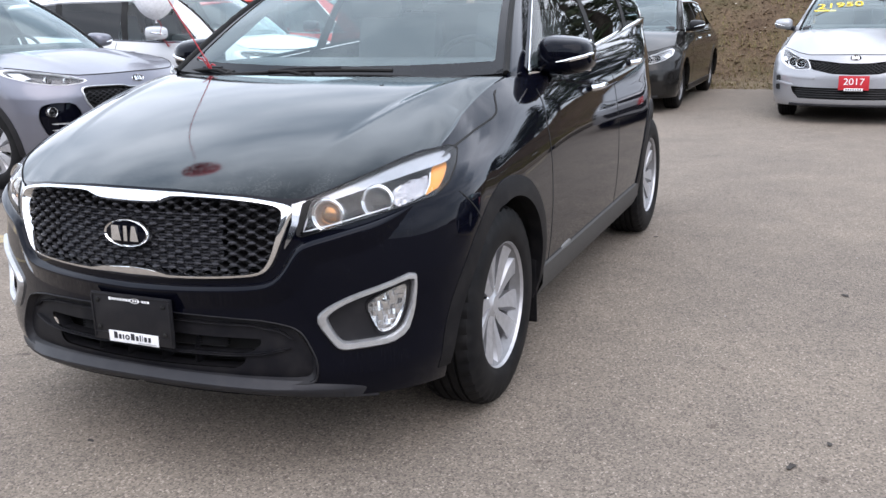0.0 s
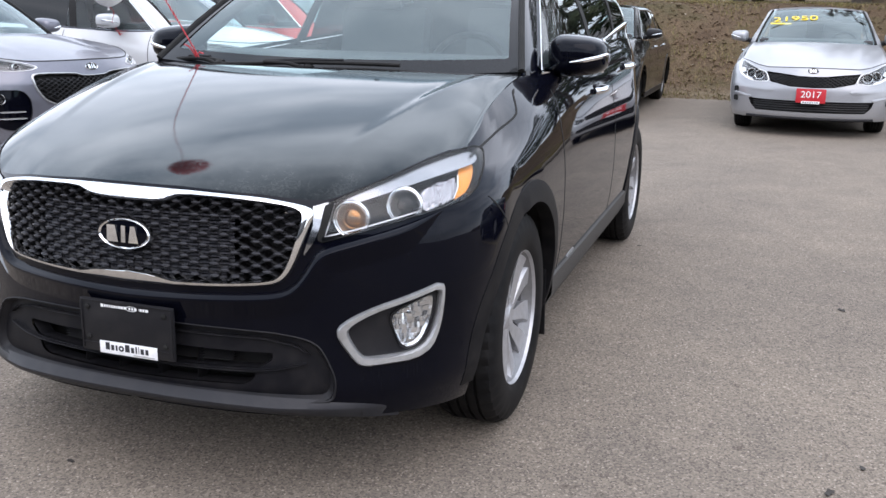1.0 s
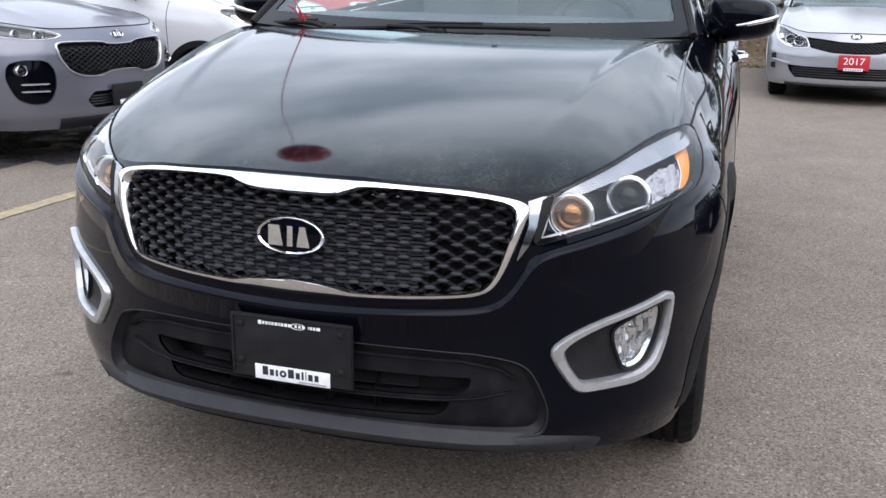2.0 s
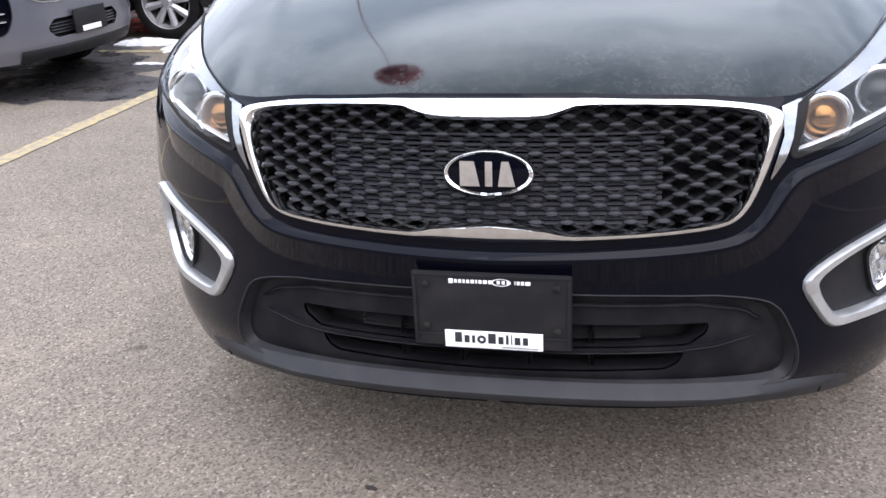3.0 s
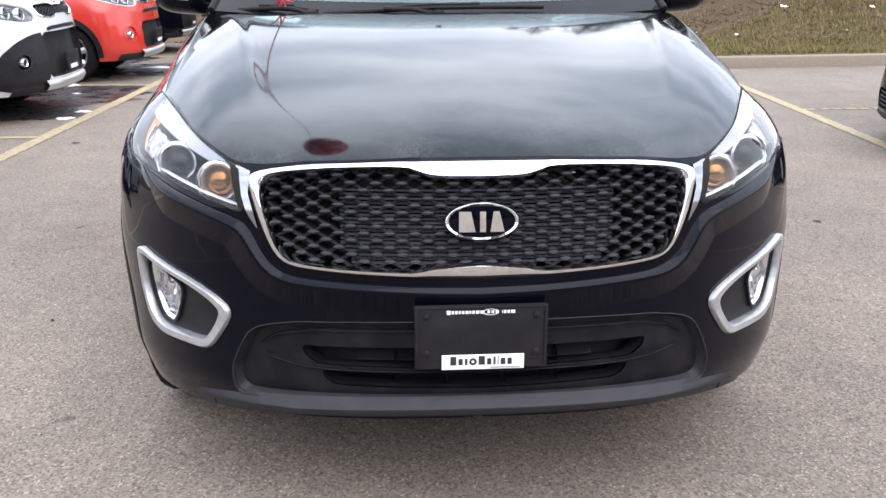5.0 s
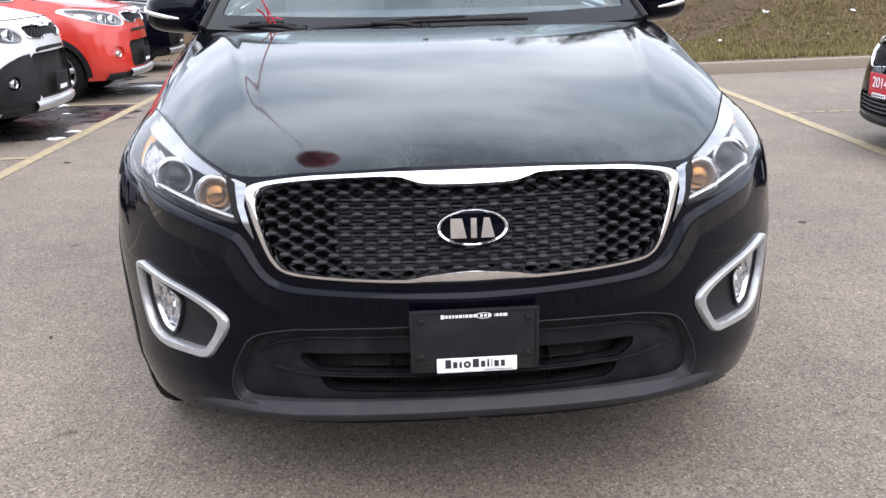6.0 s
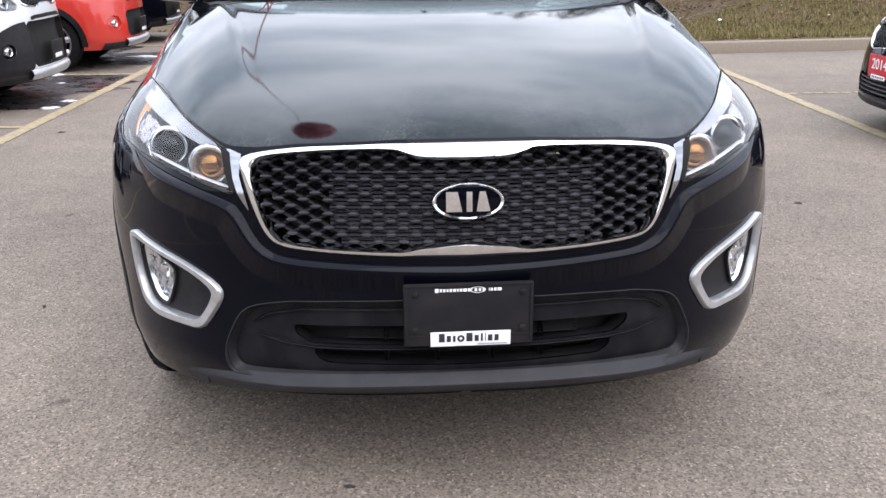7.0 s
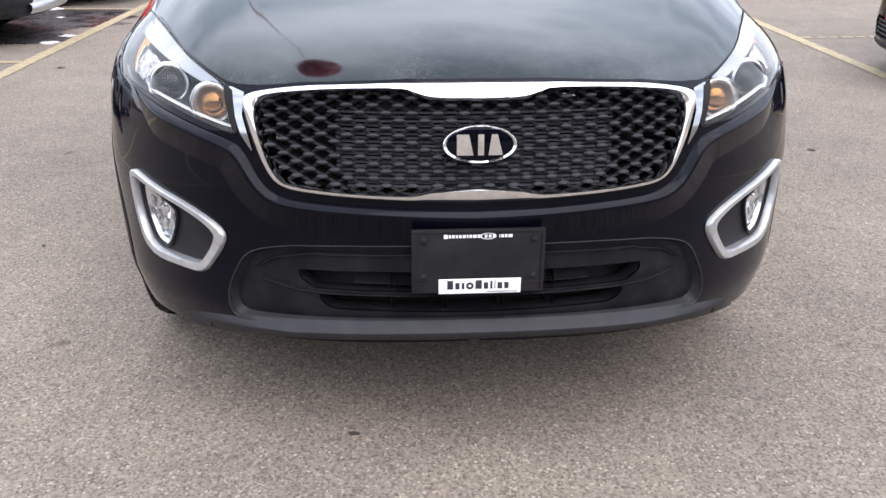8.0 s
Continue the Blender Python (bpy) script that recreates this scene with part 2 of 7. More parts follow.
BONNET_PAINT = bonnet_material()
# cool tint and raised gloss put a brighter sky sheen into the bonnet paint
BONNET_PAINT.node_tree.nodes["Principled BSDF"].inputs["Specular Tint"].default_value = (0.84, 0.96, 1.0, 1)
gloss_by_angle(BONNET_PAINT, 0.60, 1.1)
GREY_PAINT = car_paint("grey_metallic_paint", (0.13, 0.134, 0.16), metal=0.5, flake=0.5, dust=0.06, rough=0.3)
WHITE_PAINT = car_paint("white_car_paint", (0.56, 0.57, 0.58), dust=0.05, rough=0.2)
RED_PAINT = car_paint("red_orange_car_paint", (0.50, 0.034, 0.022), dust=0.05, rough=0.2)
SILVER_PAINT = car_paint("silver_metallic_paint", (0.30, 0.305, 0.32), metal=0.5, flake=0.25, dust=0.03, rough=0.28)
DARK_PAINT = car_paint("charcoal_metallic_paint", (0.010, 0.0095, 0.009), metal=0.1, flake=0.5, dust=0.03, rough=0.1, coat=0.15, spec=0.3)
CLADDING = plastic("black_textured_plastic", (0.0095, 0.0095, 0.0115), 0.46, spec=0.22)
INTAKE_PLASTIC = plastic("intake_black_plastic", (0.0058, 0.0058, 0.0076), 0.45, spec=0.12)
ARCH_PLASTIC = plastic("arch_black_plastic", (0.0055, 0.0055, 0.0068), 0.5, spec=0.14)
DUSTY_SILL = plastic("dusty_sill_plastic", (0.05, 0.048, 0.046), 0.55, spec=0.25)
LIP_PLASTIC = plastic("faded_grey_plastic", (0.021, 0.0215, 0.025), 0.45, spec=0.2)
GRILLE_PLASTIC = plastic("black_grille_plastic", (0.015, 0.0155, 0.0175), 0.38, 0.1)
DEEP_BLACK = plastic("deep_black_plastic", (0.004, 0.004, 0.004), 0.7, 0.1)
RUBBER = plastic("tyre_rubber", (0.0045, 0.0045, 0.0052), 0.6, 0.35, 260, spec=0.14)
CHROME = plain("chrome", (0.86, 0.87, 0.88), 0.06, 1.0)
SATIN = plain("satin_silver_plastic", (0.48, 0.49, 0.50), 0.34, 0.75)
ALLOY = plain("alloy_silver", (0.44, 0.44, 0.455), 0.36, 0.6)
PRISM = plain("prism_reflector", (0.44, 0.42, 0.43), 0.2, 0.85)
REFLECTOR = plain("lamp_reflector", (0.78, 0.79, 0.80), 0.16, 0.9)
LAMP_GREY = plain("lamp_housing_black", (0.007, 0.0075, 0.009), 0.4, 0.0, Specular_IOR_Level=0.15)
PALE_BEZEL = plain("pale_lamp_bezel", (0.80, 0.81, 0.83), 0.3, 0.2)
AMBER = plain("amber_lens", (0.85, 0.30, 0.03), 0.2)
SMOKE_AMBER = plain("smoky_amber_glass", (0.30, 0.14, 0.045), 0.09, 0.85)
LENS_DARK = plain("dark_projector_glass", (0.006, 0.007, 0.008), 0.03, 0.0, Specular_IOR_Level=0.3)
LENS_GLASS = clear_glass("lamp_lens", (0.93, 0.94, 0.95), 1.45, most=1.0, power=5.0)
SCREEN_GLASS = clear_glass("windscreen_glass", (0.84, 0.95, 0.94), 1.95, 0.0, (0.84, 0.97, 1.0))
FRONT_GLASS = clear_glass("door_window_glass", (0.80, 0.90, 0.89), 1.5)
BROW_SILVER = plain("lamp_brow_silver", (0.34, 0.345, 0.36), 0.2, 0.7)
# chrome with its darker reflection painted into the metal colour
WING_CHROME = plain("chrome_dim_reflection", (0.34, 0.35, 0.37), 0.10, 1.0)
TINT_GLASS = clear_glass("tinted_window_glass", (0.05, 0.055, 0.055), 1.5)
WHITE_LABEL = plain("white_label", (0.82, 0.83, 0.84), 0.4)
INK = plain("dark_ink", (0.02, 0.022, 0.028), 0.5)
RED_LABEL = plain("red_plate", (0.50, 0.02, 0.03), 0.4)
YELLOW_LABEL = plain("yellow_sticker", (0.85, 0.62, 0.02), 0.5)
CABIN = plain("cabin_grey", (0.055, 0.057, 0.06), 0.6, Specular_IOR_Level=0.15)
HEADLINER = plain("headliner_cloth", (0.48, 0.49, 0.49), 0.9)
SEAT = plain("seat_fabric", (0.06, 0.062, 0.065), 0.8)
RED_RIBBON = plain("red_ribbon", (0.45, 0.02, 0.03), 0.4)
BALLOON = plain("white_balloon", (0.85, 0.85, 0.86), 0.25)
CONCRETE = plain("kerb_concrete", (0.205, 0.170, 0.130), 0.9)
SNOW = plain("old_snow", (0.70, 0.71, 0.73), 0.7)
ASPHALT = asphalt_material()
ROAD_PAINT = road_paint_material()
BANK = bank_material()
WET = wet_material()
BARK = bark_material()
GRASS = island_material("mixed_dry_grass", [(0.0, (0.105, 0.108, 0.034)), (0.45, (0.165, 0.140, 0.052)), (0.75, (0.215, 0.165, 0.075)), (1.0, (0.28, 0.215, 0.115))])
LEAF_LITTER = island_material("dead_leaves", [(0.0, (0.07, 0.038, 0.022)), (0.6, (0.14, 0.082, 0.046)), (0.93, (0.19, 0.135, 0.08)), (1.0, (0.40, 0.35, 0.28))])
FOLIAGE = island_material("evergreen_foliage", [(0.0, (0.012, 0.022, 0.012)), (0.6, (0.03, 0.045, 0.02)), (1.0, (0.055, 0.06, 0.03))], 0.7)
PEBBLE = island_material("pebbles", [(0.0, (0.05, 0.045, 0.042)), (0.6, (0.16, 0.145, 0.13)), (1.0, (0.36, 0.34, 0.31))])
WALL = plain("building_cladding", (0.10, 0.10, 0.105), 0.6)
DARK_GLASS = plain("dark_window_glass", (0.015, 0.018, 0.02), 0.05)

# ---- mesh tools ----
from mathutils.geometry import delaunay_2d_cdt


def part(name, geo, material, parent, label=""):
    """Links one mesh object under a thing or a part. geo: a bmesh, or (verts, faces[, normals])."""
    me = bpy.data.meshes.new(name)
    if isinstance(geo, tuple):
        me.from_pydata([tuple(v) for v in geo[0]], [], geo[1])
        me.polygons.foreach_set("use_smooth", [True] * len(me.polygons))
        if len(geo) > 2 and geo[2] is not None:
            me.normals_split_custom_set_from_vertices([tuple(v) for v in geo[2]])
    else:
        geo.to_mesh(me)
        geo.free()
    me.materials.append(material)
    ob = new(name, me)
    ob.parent = parent
    if label:
        ob["label"] = label
    return ob


def smooth_bm(bm, angle=40):
    bm.normal_update()
    for f in bm.faces:
        f.smooth = True
    for e in bm.edges:
        if len(e.link_faces) == 2 and e.calc_face_angle(0) > radians(angle):
            e.smooth = False
    return bm


def box_bm(sx, sy, sz, at=(0, 0, 0), bevel=0.0, bm=None, turn=None):
    bm = bm or bmesh.new()
    r = bmesh.ops.create_cube(bm, size=1.0)
    vs = r["verts"]
    m = Matrix.Translation(at) @ (turn or Matrix()) @ Matrix.Diagonal((sx, sy, sz, 1))
    bmesh.ops.transform(bm, matrix=m, verts=vs)
    if bevel:
        es = list({e for v in vs for e in v.link_edges})
        bmesh.ops.bevel(bm, geom=es, offset=bevel, segments=2, affect="EDGES", profile=0.6)
    return bm


def resample(pts, step=None, closed=False, count=None):
    p = np.array(pts, float)
    if closed:
        p = np.vstack([p, p[:1]])
    s = np.r_[0, np.cumsum(np.linalg.norm(np.diff(p, axis=0), axis=1))]
    n = count or max(2, int(math.ceil(s[-1] / step)) + 1)
    q = np.linspace(0, s[-1], n + (1 if closed and count else 0))
    out = np.stack([np.interp(q, s, p[:, k]) for k in range(p.shape[1])], 1)
    return out[:-1] if closed else out


def rounded(pts, r=0.25, closed=True, times=2):
    """Corner cutting: turns a coarse outline into a smooth one."""
    p = np.array(pts, float)
    for _ in range(times):
        q = []
        n = len(p)
        for k in range(n if closed else n - 1):
            a, b = p[k], p[(k + 1) % n]
            q += [a + (b - a) * r, b + (a - b) * r]
        if not closed:
            q = [p[0], *q, p[-1]]
        p = np.array(q)
    return p


def inside(poly, pts):
    x, y = pts[:, 0], pts[:, 1]
    ok = np.zeros(len(pts), bool)
    n = len(poly)
    for k in range(n):
        (x1, y1), (x2, y2) = poly[k], poly[(k + 1) % n]
        if y1 == y2:
            continue
        c = ((y1 > y) != (y2 > y)) & (x < (x2 - x1) * (y - y1) / (y2 - y1) + x1)
        ok ^= c
    return ok


def fill(outer, holes, step, grid):
    """Triangles of a flat outline with holes, with a grid of points inside. Returns points and triangles."""
    loops = [resample(outer, step, True)] + [resample(h, step, True) for h in holes]
    pts, edges = [], []
    for lp in loops:
        k0 = len(pts)
        pts += [tuple(p) for p in lp]
        edges += [(k0 + k, k0 + (k + 1) % len(lp)) for k in range(len(lp))]
    lo, hi = np.min(loops[0], 0), np.max(loops[0], 0)
    gx, gy = (grid, grid) if isinstance(grid, (int, float)) else grid
    ga, gb = np.meshgrid(np.arange(lo[0] + gx * 0.5, hi[0], gx), np.arange(lo[1] + gy * 0.5, hi[1], gy))
    ga[1::2] += gx * 0.5
    g = np.stack([ga.ravel(), gb.ravel()], 1)
    g = g[inside(loops[0], g)]
    for h in loops[1:]:
        g = g[~inside(h, g)]
    b = np.array(pts)
    if len(g):
        far = np.ones(len(g), bool)
        for k in range(0, len(g), 400):
            d = np.linalg.norm(g[k:k + 400, None] - b[None], axis=2).min(1)
            far[k:k + 400] = d > 0.45 * min(gx, gy)
        pts += [tuple(p) for p in g[far]]
    vs, _, fs, *_ = delaunay_2d_cdt([Vector(p) for p in pts], edges, [], 0, 1e-6)
    v = np.array([tuple(p) for p in vs])
    f = np.array([tuple(t) for t in fs])
    c = v[f].mean(1)
    ok = inside(loops[0], c)
    for h in loops[1:]:
        ok &= ~inside(h, c)
    f = f[ok]
    a = v[f]
    area = (a[:, 1, 0] - a[:, 0, 0]) * (a[:, 2, 1] - a[:, 0, 1]) - (a[:, 2, 0] - a[:, 0, 0]) * (a[:, 1, 1] - a[:, 0, 1])
    f[area < 0] = f[area < 0][:, ::-1]
    return v, [tuple(int(q) for q in t) for t in f]


def join_geo(*geos):
    v, f, n = [], [], []
    for g in geos:
        k = len(v)
        v += [tuple(p) for p in g[0]]
        f += [tuple(q + k for q in t) for t in g[1]]
        if len(g) > 2 and g[2] is not None:
            n += [tuple(p) for p in g[2]]
    return (v, f, n if len(n) == len(v) else None)


def grid_geo(p, flip=False, normals=True):
    """A grid of points (rows, columns, 3) as quads with smooth normals."""
    r, c = p.shape[:2]
    f = []
    for i in range(r - 1):
        for j in range(c - 1):
            q = (i * c + j, i * c + j + 1, (i + 1) * c + j + 1, (i + 1) * c + j)
            f.append(q[::-1] if flip else q)
    n = None
    if normals:
        a = np.cross(np.gradient(p, axis=1), np.gradient(p, axis=0))
        a /= np.linalg.norm(a, axis=2, keepdims=True) + 1e-12
        n = (-a if flip else a).reshape(-1, 3)
    return (p.reshape(-1, 3), f, n)


def strip_geo(*rows, closed=True, flip=False):
    """Quads between rows of points of equal count."""
    rows = [np.array(r) for r in rows]
    n = len(rows[0])
    f = []
    for k in range(len(rows) - 1):
        for j in range(n if closed else n - 1):
            q = (k * n + j, k * n + (j + 1) % n, (k + 1) * n + (j + 1) % n, (k + 1) * n + j)
            f.append(q[::-1] if flip else q)
    return (np.vstack(rows), f)


def tube(path, r, sides=8, taper=None):
    path = [Vector(p) for p in path]
    vs, fs = [], []
    for k, p in enumerate(path):
        d = (path[min(k + 1, len(path) - 1)] - path[max(k - 1, 0)]).normalized()
        u = d.orthogonal().normalized() if k == 0 else (u - d * u.dot(d)).normalized()
        w = d.cross(u)
        rr = r * (taper[k] if taper else 1)
        for j in range(sides):
            a = 2 * math.pi * j / sides
            vs.append(p + (u * math.cos(a) + w * math.sin(a)) * rr)
    n = len(path)
    for k in range(n - 1):
        for j in range(sides):
            fs.append((k * sides + j, k * sides + (j + 1) % sides, (k + 1) * sides + (j + 1) % sides, (k + 1) * sides + j))
    fs += [tuple(range(sides))[::-1], tuple((n - 1) * sides + j for j in range(sides))]
    return (vs, fs)


def lathe(profile, sides=48, axis="x"):
    """Turns (along the axis, radius) round the x axis."""
    vs, fs = [], []
    for a, r in profile:
        for j in range(sides):
            t = 2 * math.pi * j / sides
            vs.append((a, r * math.cos(t), r * math.sin(t)))
    for k in range(len(profile) - 1):
        for j in range(sides):
            fs.append((k * sides + j, (k + 1) * sides + j, (k + 1) * sides + (j + 1) % sides, k * sides + (j + 1) % sides))
    return (vs, fs)


def moved(geo, m):
    return ([m @ Vector(v) for v in geo[0]], geo[1])


def sharp(geo, angle=35):
    """A bmesh of (verts, faces) with creases kept."""
    bm = bmesh.new()
    vs = [bm.verts.new(tuple(v)) for v in geo[0]]
    for f in geo[1]:
        try:
            bm.faces.new([vs[k] for k in f])
        except ValueError:
            pass
    bmesh.ops.remove_doubles(bm, verts=bm.verts, dist=1e-5)
    bmesh.ops.recalc_face_normals(bm, faces=bm.faces)
    return smooth_bm(bm, angle)


def text_part(name, words, size, m, material, parent, depth=0.001):
    cu = bpy.data.curves.new(name, "FONT")
    cu.body, cu.size, cu.align_x, cu.align_y, cu.extrude = words, size, "CENTER", "CENTER", depth
    ob = bpy.data.objects.new(name, cu)
    scene.collection.objects.link(ob)
    me = bpy.data.meshes.new_from_object(ob.evaluated_get(bpy.context.evaluated_depsgraph_get()))
    bpy.data.objects.remove(ob)
    me.materials.append(material)
    t = new(name, me)
    t.parent = parent
    t.matrix_basis = m
    return t

# ---- car body shell ----


class Shell:
    """A car body whose nose points to -y, with its nose at y = 0 on the ground z = 0.
    At each height the plan outline is a rounded nose that runs into straight sides."""

    def __init__(self, zk, y0k, dk, wk, p, length, edge, corner, cowl, belt, roof, axles, tyre, arch, sill=0.25, tail=(1.1, 0.16, 3), flare=0.0, slim=0.0, pinch=0.0):
        self.zk, self.y0k, self.dk, self.wk, self.p = zk, y0k, dk, wk, p
        self.length, self.edge, self.corner, self.cowl = length, np.array(edge, float), corner, cowl
        self.belt, self.roof, self.axles, self.tyre, self.arch, self.sill = belt, roof, axles, tyre, arch, sill
        self.tail, self.top_y, self.flare, self.slim, self.pinch = tail, None, flare, slim, pinch
        zf = np.linspace(zk[0] - 0.1, zk[-1] + 0.1, 500)
        self.zf, self.soft_tables = zf, [self.soften(np.interp(zf, zk, k), 0.016 / (zf[1] - zf[0])) for k in (y0k, dk, wk)]
        self.xt, self.zt = self.edge[-1]
        self.yt = float(self.y_front(self.xt, self.zt))

    @staticmethod
    def soften(v, sigma):
        """Round the corners of a sampled profile."""
        n = int(sigma * 3) + 1
        k = np.exp(-0.5 * (np.arange(-n, n + 1) / sigma) ** 2)
        return np.convolve(np.pad(v, n, mode="reflect", reflect_type="odd"), k / k.sum(), "valid")

    def y0(self, z):
        return np.interp(z, self.zf, self.soft_tables[0])

    def d(self, z):
        return np.interp(z, self.zf, self.soft_tables[1])

    def w(self, z):
        return np.interp(z, self.zf, self.soft_tables[2])

    def y_front(self, x, z):
        t = np.clip(np.abs(x) / self.w(z), 0, 0.99999)
        return self.y0(z) + self.d(z) * (1 - np.sqrt(1 - t ** self.p))

    rise, band, turn_in, chin, bend = 1.55, 0.26, 2.3, 0.0, 1.0

    def seam_z(self, y):
        """Height of the edge between bonnet and wing."""
        (xc, yc, zc) = self.corner
        ze = np.interp(xc, self.edge[:, 0], self.edge[:, 1])
        ye = float(self.y_front(xc, ze))
        z = lambda q: ze + (zc - ze) * (1 - np.clip(1 - (q - ye) / (yc - ye), 0, 1) ** self.rise)
        return z(y) - (z(self.yt) - self.zt) * np.clip(1 - (y - self.yt) / (yc - self.yt), 0, 1)

    def arch_radius(self, yw, t):
        """Radius of a wheel opening; the front one reaches further ahead near the ground."""
        k = np.clip((t - math.pi / 2) / (math.pi / 2), 0, 1.1) if yw == self.axles[0] else 0.0
        return self.arch * (1 + self.flare * k ** 2)

    def tops(self):
        """Sampled height and half width of the upper edge of the body side, with eased corners."""
        if self.top_y is None:
            (xc, yc, zc), b = self.corner, self.belt
            y = np.linspace(self.yt - 0.2, self.length + 0.4, 700)
            st = y[1] - y[0]
            z = np.where(y < yc, self.seam_z(np.clip(y, self.yt, yc)), np.interp(y, [yc, b[0], self.length], [zc, b[1], b[2]]))
            x = np.interp(y, [self.yt, yc, b[0], self.length], [self.xt, xc, b[3], b[3] - 0.15])
            k = np.clip((y - (yc - 0.2)) / 0.2, 0, 1)
            self.top_y, self.top_z, self.top_x = y, z + (self.soften(z, 0.13 / st) - z) * k, x + (self.soften(x, 0.16 / st) - x) * k
        return self.top_y, self.top_z, self.top_x

    def z_top(self, y):
        t = self.tops()
        return np.interp(y, t[0], t[1])

    def x_top(self, y):
        t = self.tops()
        return np.interp(y, t[0], t[2])

    def narrow(self, y, z):
        """How much the nose is drawn in, and the waist of the wings behind the lamps; the doors keep their width."""
        waist = self.pinch * np.exp(-((y - 0.92) / 0.40) ** 2) * np.clip((z - 0.72) / 0.3, 0, 1) ** 1.5
        return (1 - self.slim * np.clip((1.05 - y) / 0.7, 0, 1)) * (1 - waist)

    def u_of_x(self, x, z):
        return np.arcsin(np.clip((np.abs(x) / self.w(z)), 0, 1) ** (self.p / 2))

    def u_of_y(self, y, z):
        c = (y - self.y0(z)) / self.d(z)
        return np.where(c < 1, np.arccos(np.clip(1 - c, -1, 1)), math.pi / 2 + (y - self.y0(z) - self.d(z)))

    def points(self, u, z):
        u, z = np.asarray(u, float), np.asarray(z, float)
        a = np.clip(u, 0, math.pi / 2)
        y = self.y0(z) + self.d(z) * (1 - np.cos(a)) + np.clip(u - math.pi / 2, 0, None)
        x = self.w(z) * np.sin(a) ** (2 / self.p)
        rear = np.clip((y - (self.length - self.tail[0])) / self.tail[0], 0, 1)
        x = x * (1 - self.tail[1] * rear ** self.tail[2])
        zt = self.z_top(y)
        g = np.clip((z - (zt - self.band)) / self.band, 0, 1.1) ** self.turn_in
        soft = np.clip((y - self.yt) / 0.25, 0, 1)
        x = x - np.clip(x - self.x_top(y), 0, None) * g * soft
        return np.stack([x * self.narrow(y, z), y, z], -1)

    def normals(self, u, z, e=0.004):
        pu = self.points(np.asarray(u) + e, z) - self.points(np.maximum(np.asarray(u) - e, 0), z)
        pz = self.points(u, np.asarray(z) + e) - self.points(u, np.asarray(z) - e)
        n = np.cross(pu, pz)
        low = np.asarray(u) < 1e-4
        n[low] = n[low] * np.array([0, 1, 1])
        return n / (np.linalg.norm(n, axis=-1, keepdims=True) + 1e-12)

    def on(self, xz, off=0.0):
        """Points over the front at (x, z) positions, moved outwards by off; x may be negative."""
        xz = np.atleast_2d(np.array(xz, float))
        u = self.u_of_x(xz[:, 0], xz[:, 1])
        p = self.points(u, xz[:, 1]) + self.normals(u, xz[:, 1]) * np.reshape(off, (-1, 1) if np.ndim(off) else (1, 1))
        p[:, 0] *= np.where(xz[:, 0] < 0, -1, 1)
        return p

    def on_side(self, yz, off=0.0, s=1):
        yz = np.atleast_2d(np.array(yz, float))
        u = self.u_of_y(yz[:, 0], yz[:, 1])
        p = self.points(u, yz[:, 1]) + self.normals(u, yz[:, 1]) * off
        p[:, 0] *= s
        return p

    def panel(self, outer, holes, step=0.02, grid=0.03, off=0.0, sides=(1, -1)):
        """A curved panel from an outline in (u, z)."""
        v, f = fill(outer, holes, step, grid)
        p, n = self.points(v[:, 0], v[:, 1]), self.normals(v[:, 0], v[:, 1])
        p = p + n * off
        out = []
        for s in sides:
            k = np.array([s, 1, 1])
            out.append((p * k, [t if s > 0 else t[::-1] for t in f], n * k))
        return join_geo(*out)

    def patch(self, xz, off=0.0, step=0.015, grid=0.025, sides=(1,), holes=()):
        to_u = lambda q: np.stack([self.u_of_x(np.array(q)[:, 0], np.array(q)[:, 1]), np.array(q)[:, 1]], 1)
        return self.panel(to_u(resample(xz, 0.012, True)), [to_u(resample(h, 0.012, True)) for h in holes], step, grid, off, sides)

    def side_patch(self, yz, off=0.0, s=1, step=0.03, grid=0.06, holes=()):
        to_u = lambda q: np.stack([self.u_of_y(np.array(q)[:, 0], np.array(q)[:, 1]), np.array(q)[:, 1]], 1)
        return self.panel(to_u(resample(yz, 0.03, True)), [to_u(resample(h, 0.03, True)) for h in holes], step, grid, off, (s,))

    def ring(self, outer, inner, high=0.01, low=-0.02, count=120, deep=-0.03):
        """A raised frame between two closed outlines in (x, z), with rounded shoulders."""
        a, b = resample(outer, closed=True, count=count), resample(inner, closed=True, count=count)
        m1, m2 = a + (b - a) * 0.18, a + (b - a) * 0.82
        return sharp(strip_geo(self.on(a, low), self.on(a, high * 0.55), self.on(m1, high), self.on(m2, high), self.on(b, high * 0.45), self.on(b, deep)), 50)

    def line(self, path, width, off=0.003, front=True, s=1, depth=0.01):
        """A thin raised strip along an open path over the front (x, z) or the side (y, z)."""
        p = resample(path, 0.02)
        t = np.gradient(p, axis=0)
        n = np.stack([-t[:, 1], t[:, 0]], 1)
        n /= np.linalg.norm(n, axis=1, keepdims=True) + 1e-9
        put = (lambda q, o: self.on(q, o)) if front else (lambda q, o: self.on_side(q, o, s))
        w = np.full(len(p), width / 2.0)
        w[0] = w[-1] = width * 0.15
        a, b = p + n * w[:, None], p - n * w[:, None]
        return sharp(strip_geo(put(a, off - depth), put(a, off * 0.7), put(p, off), put(b, off * 0.7), put(b, off - depth), closed=False), 60)

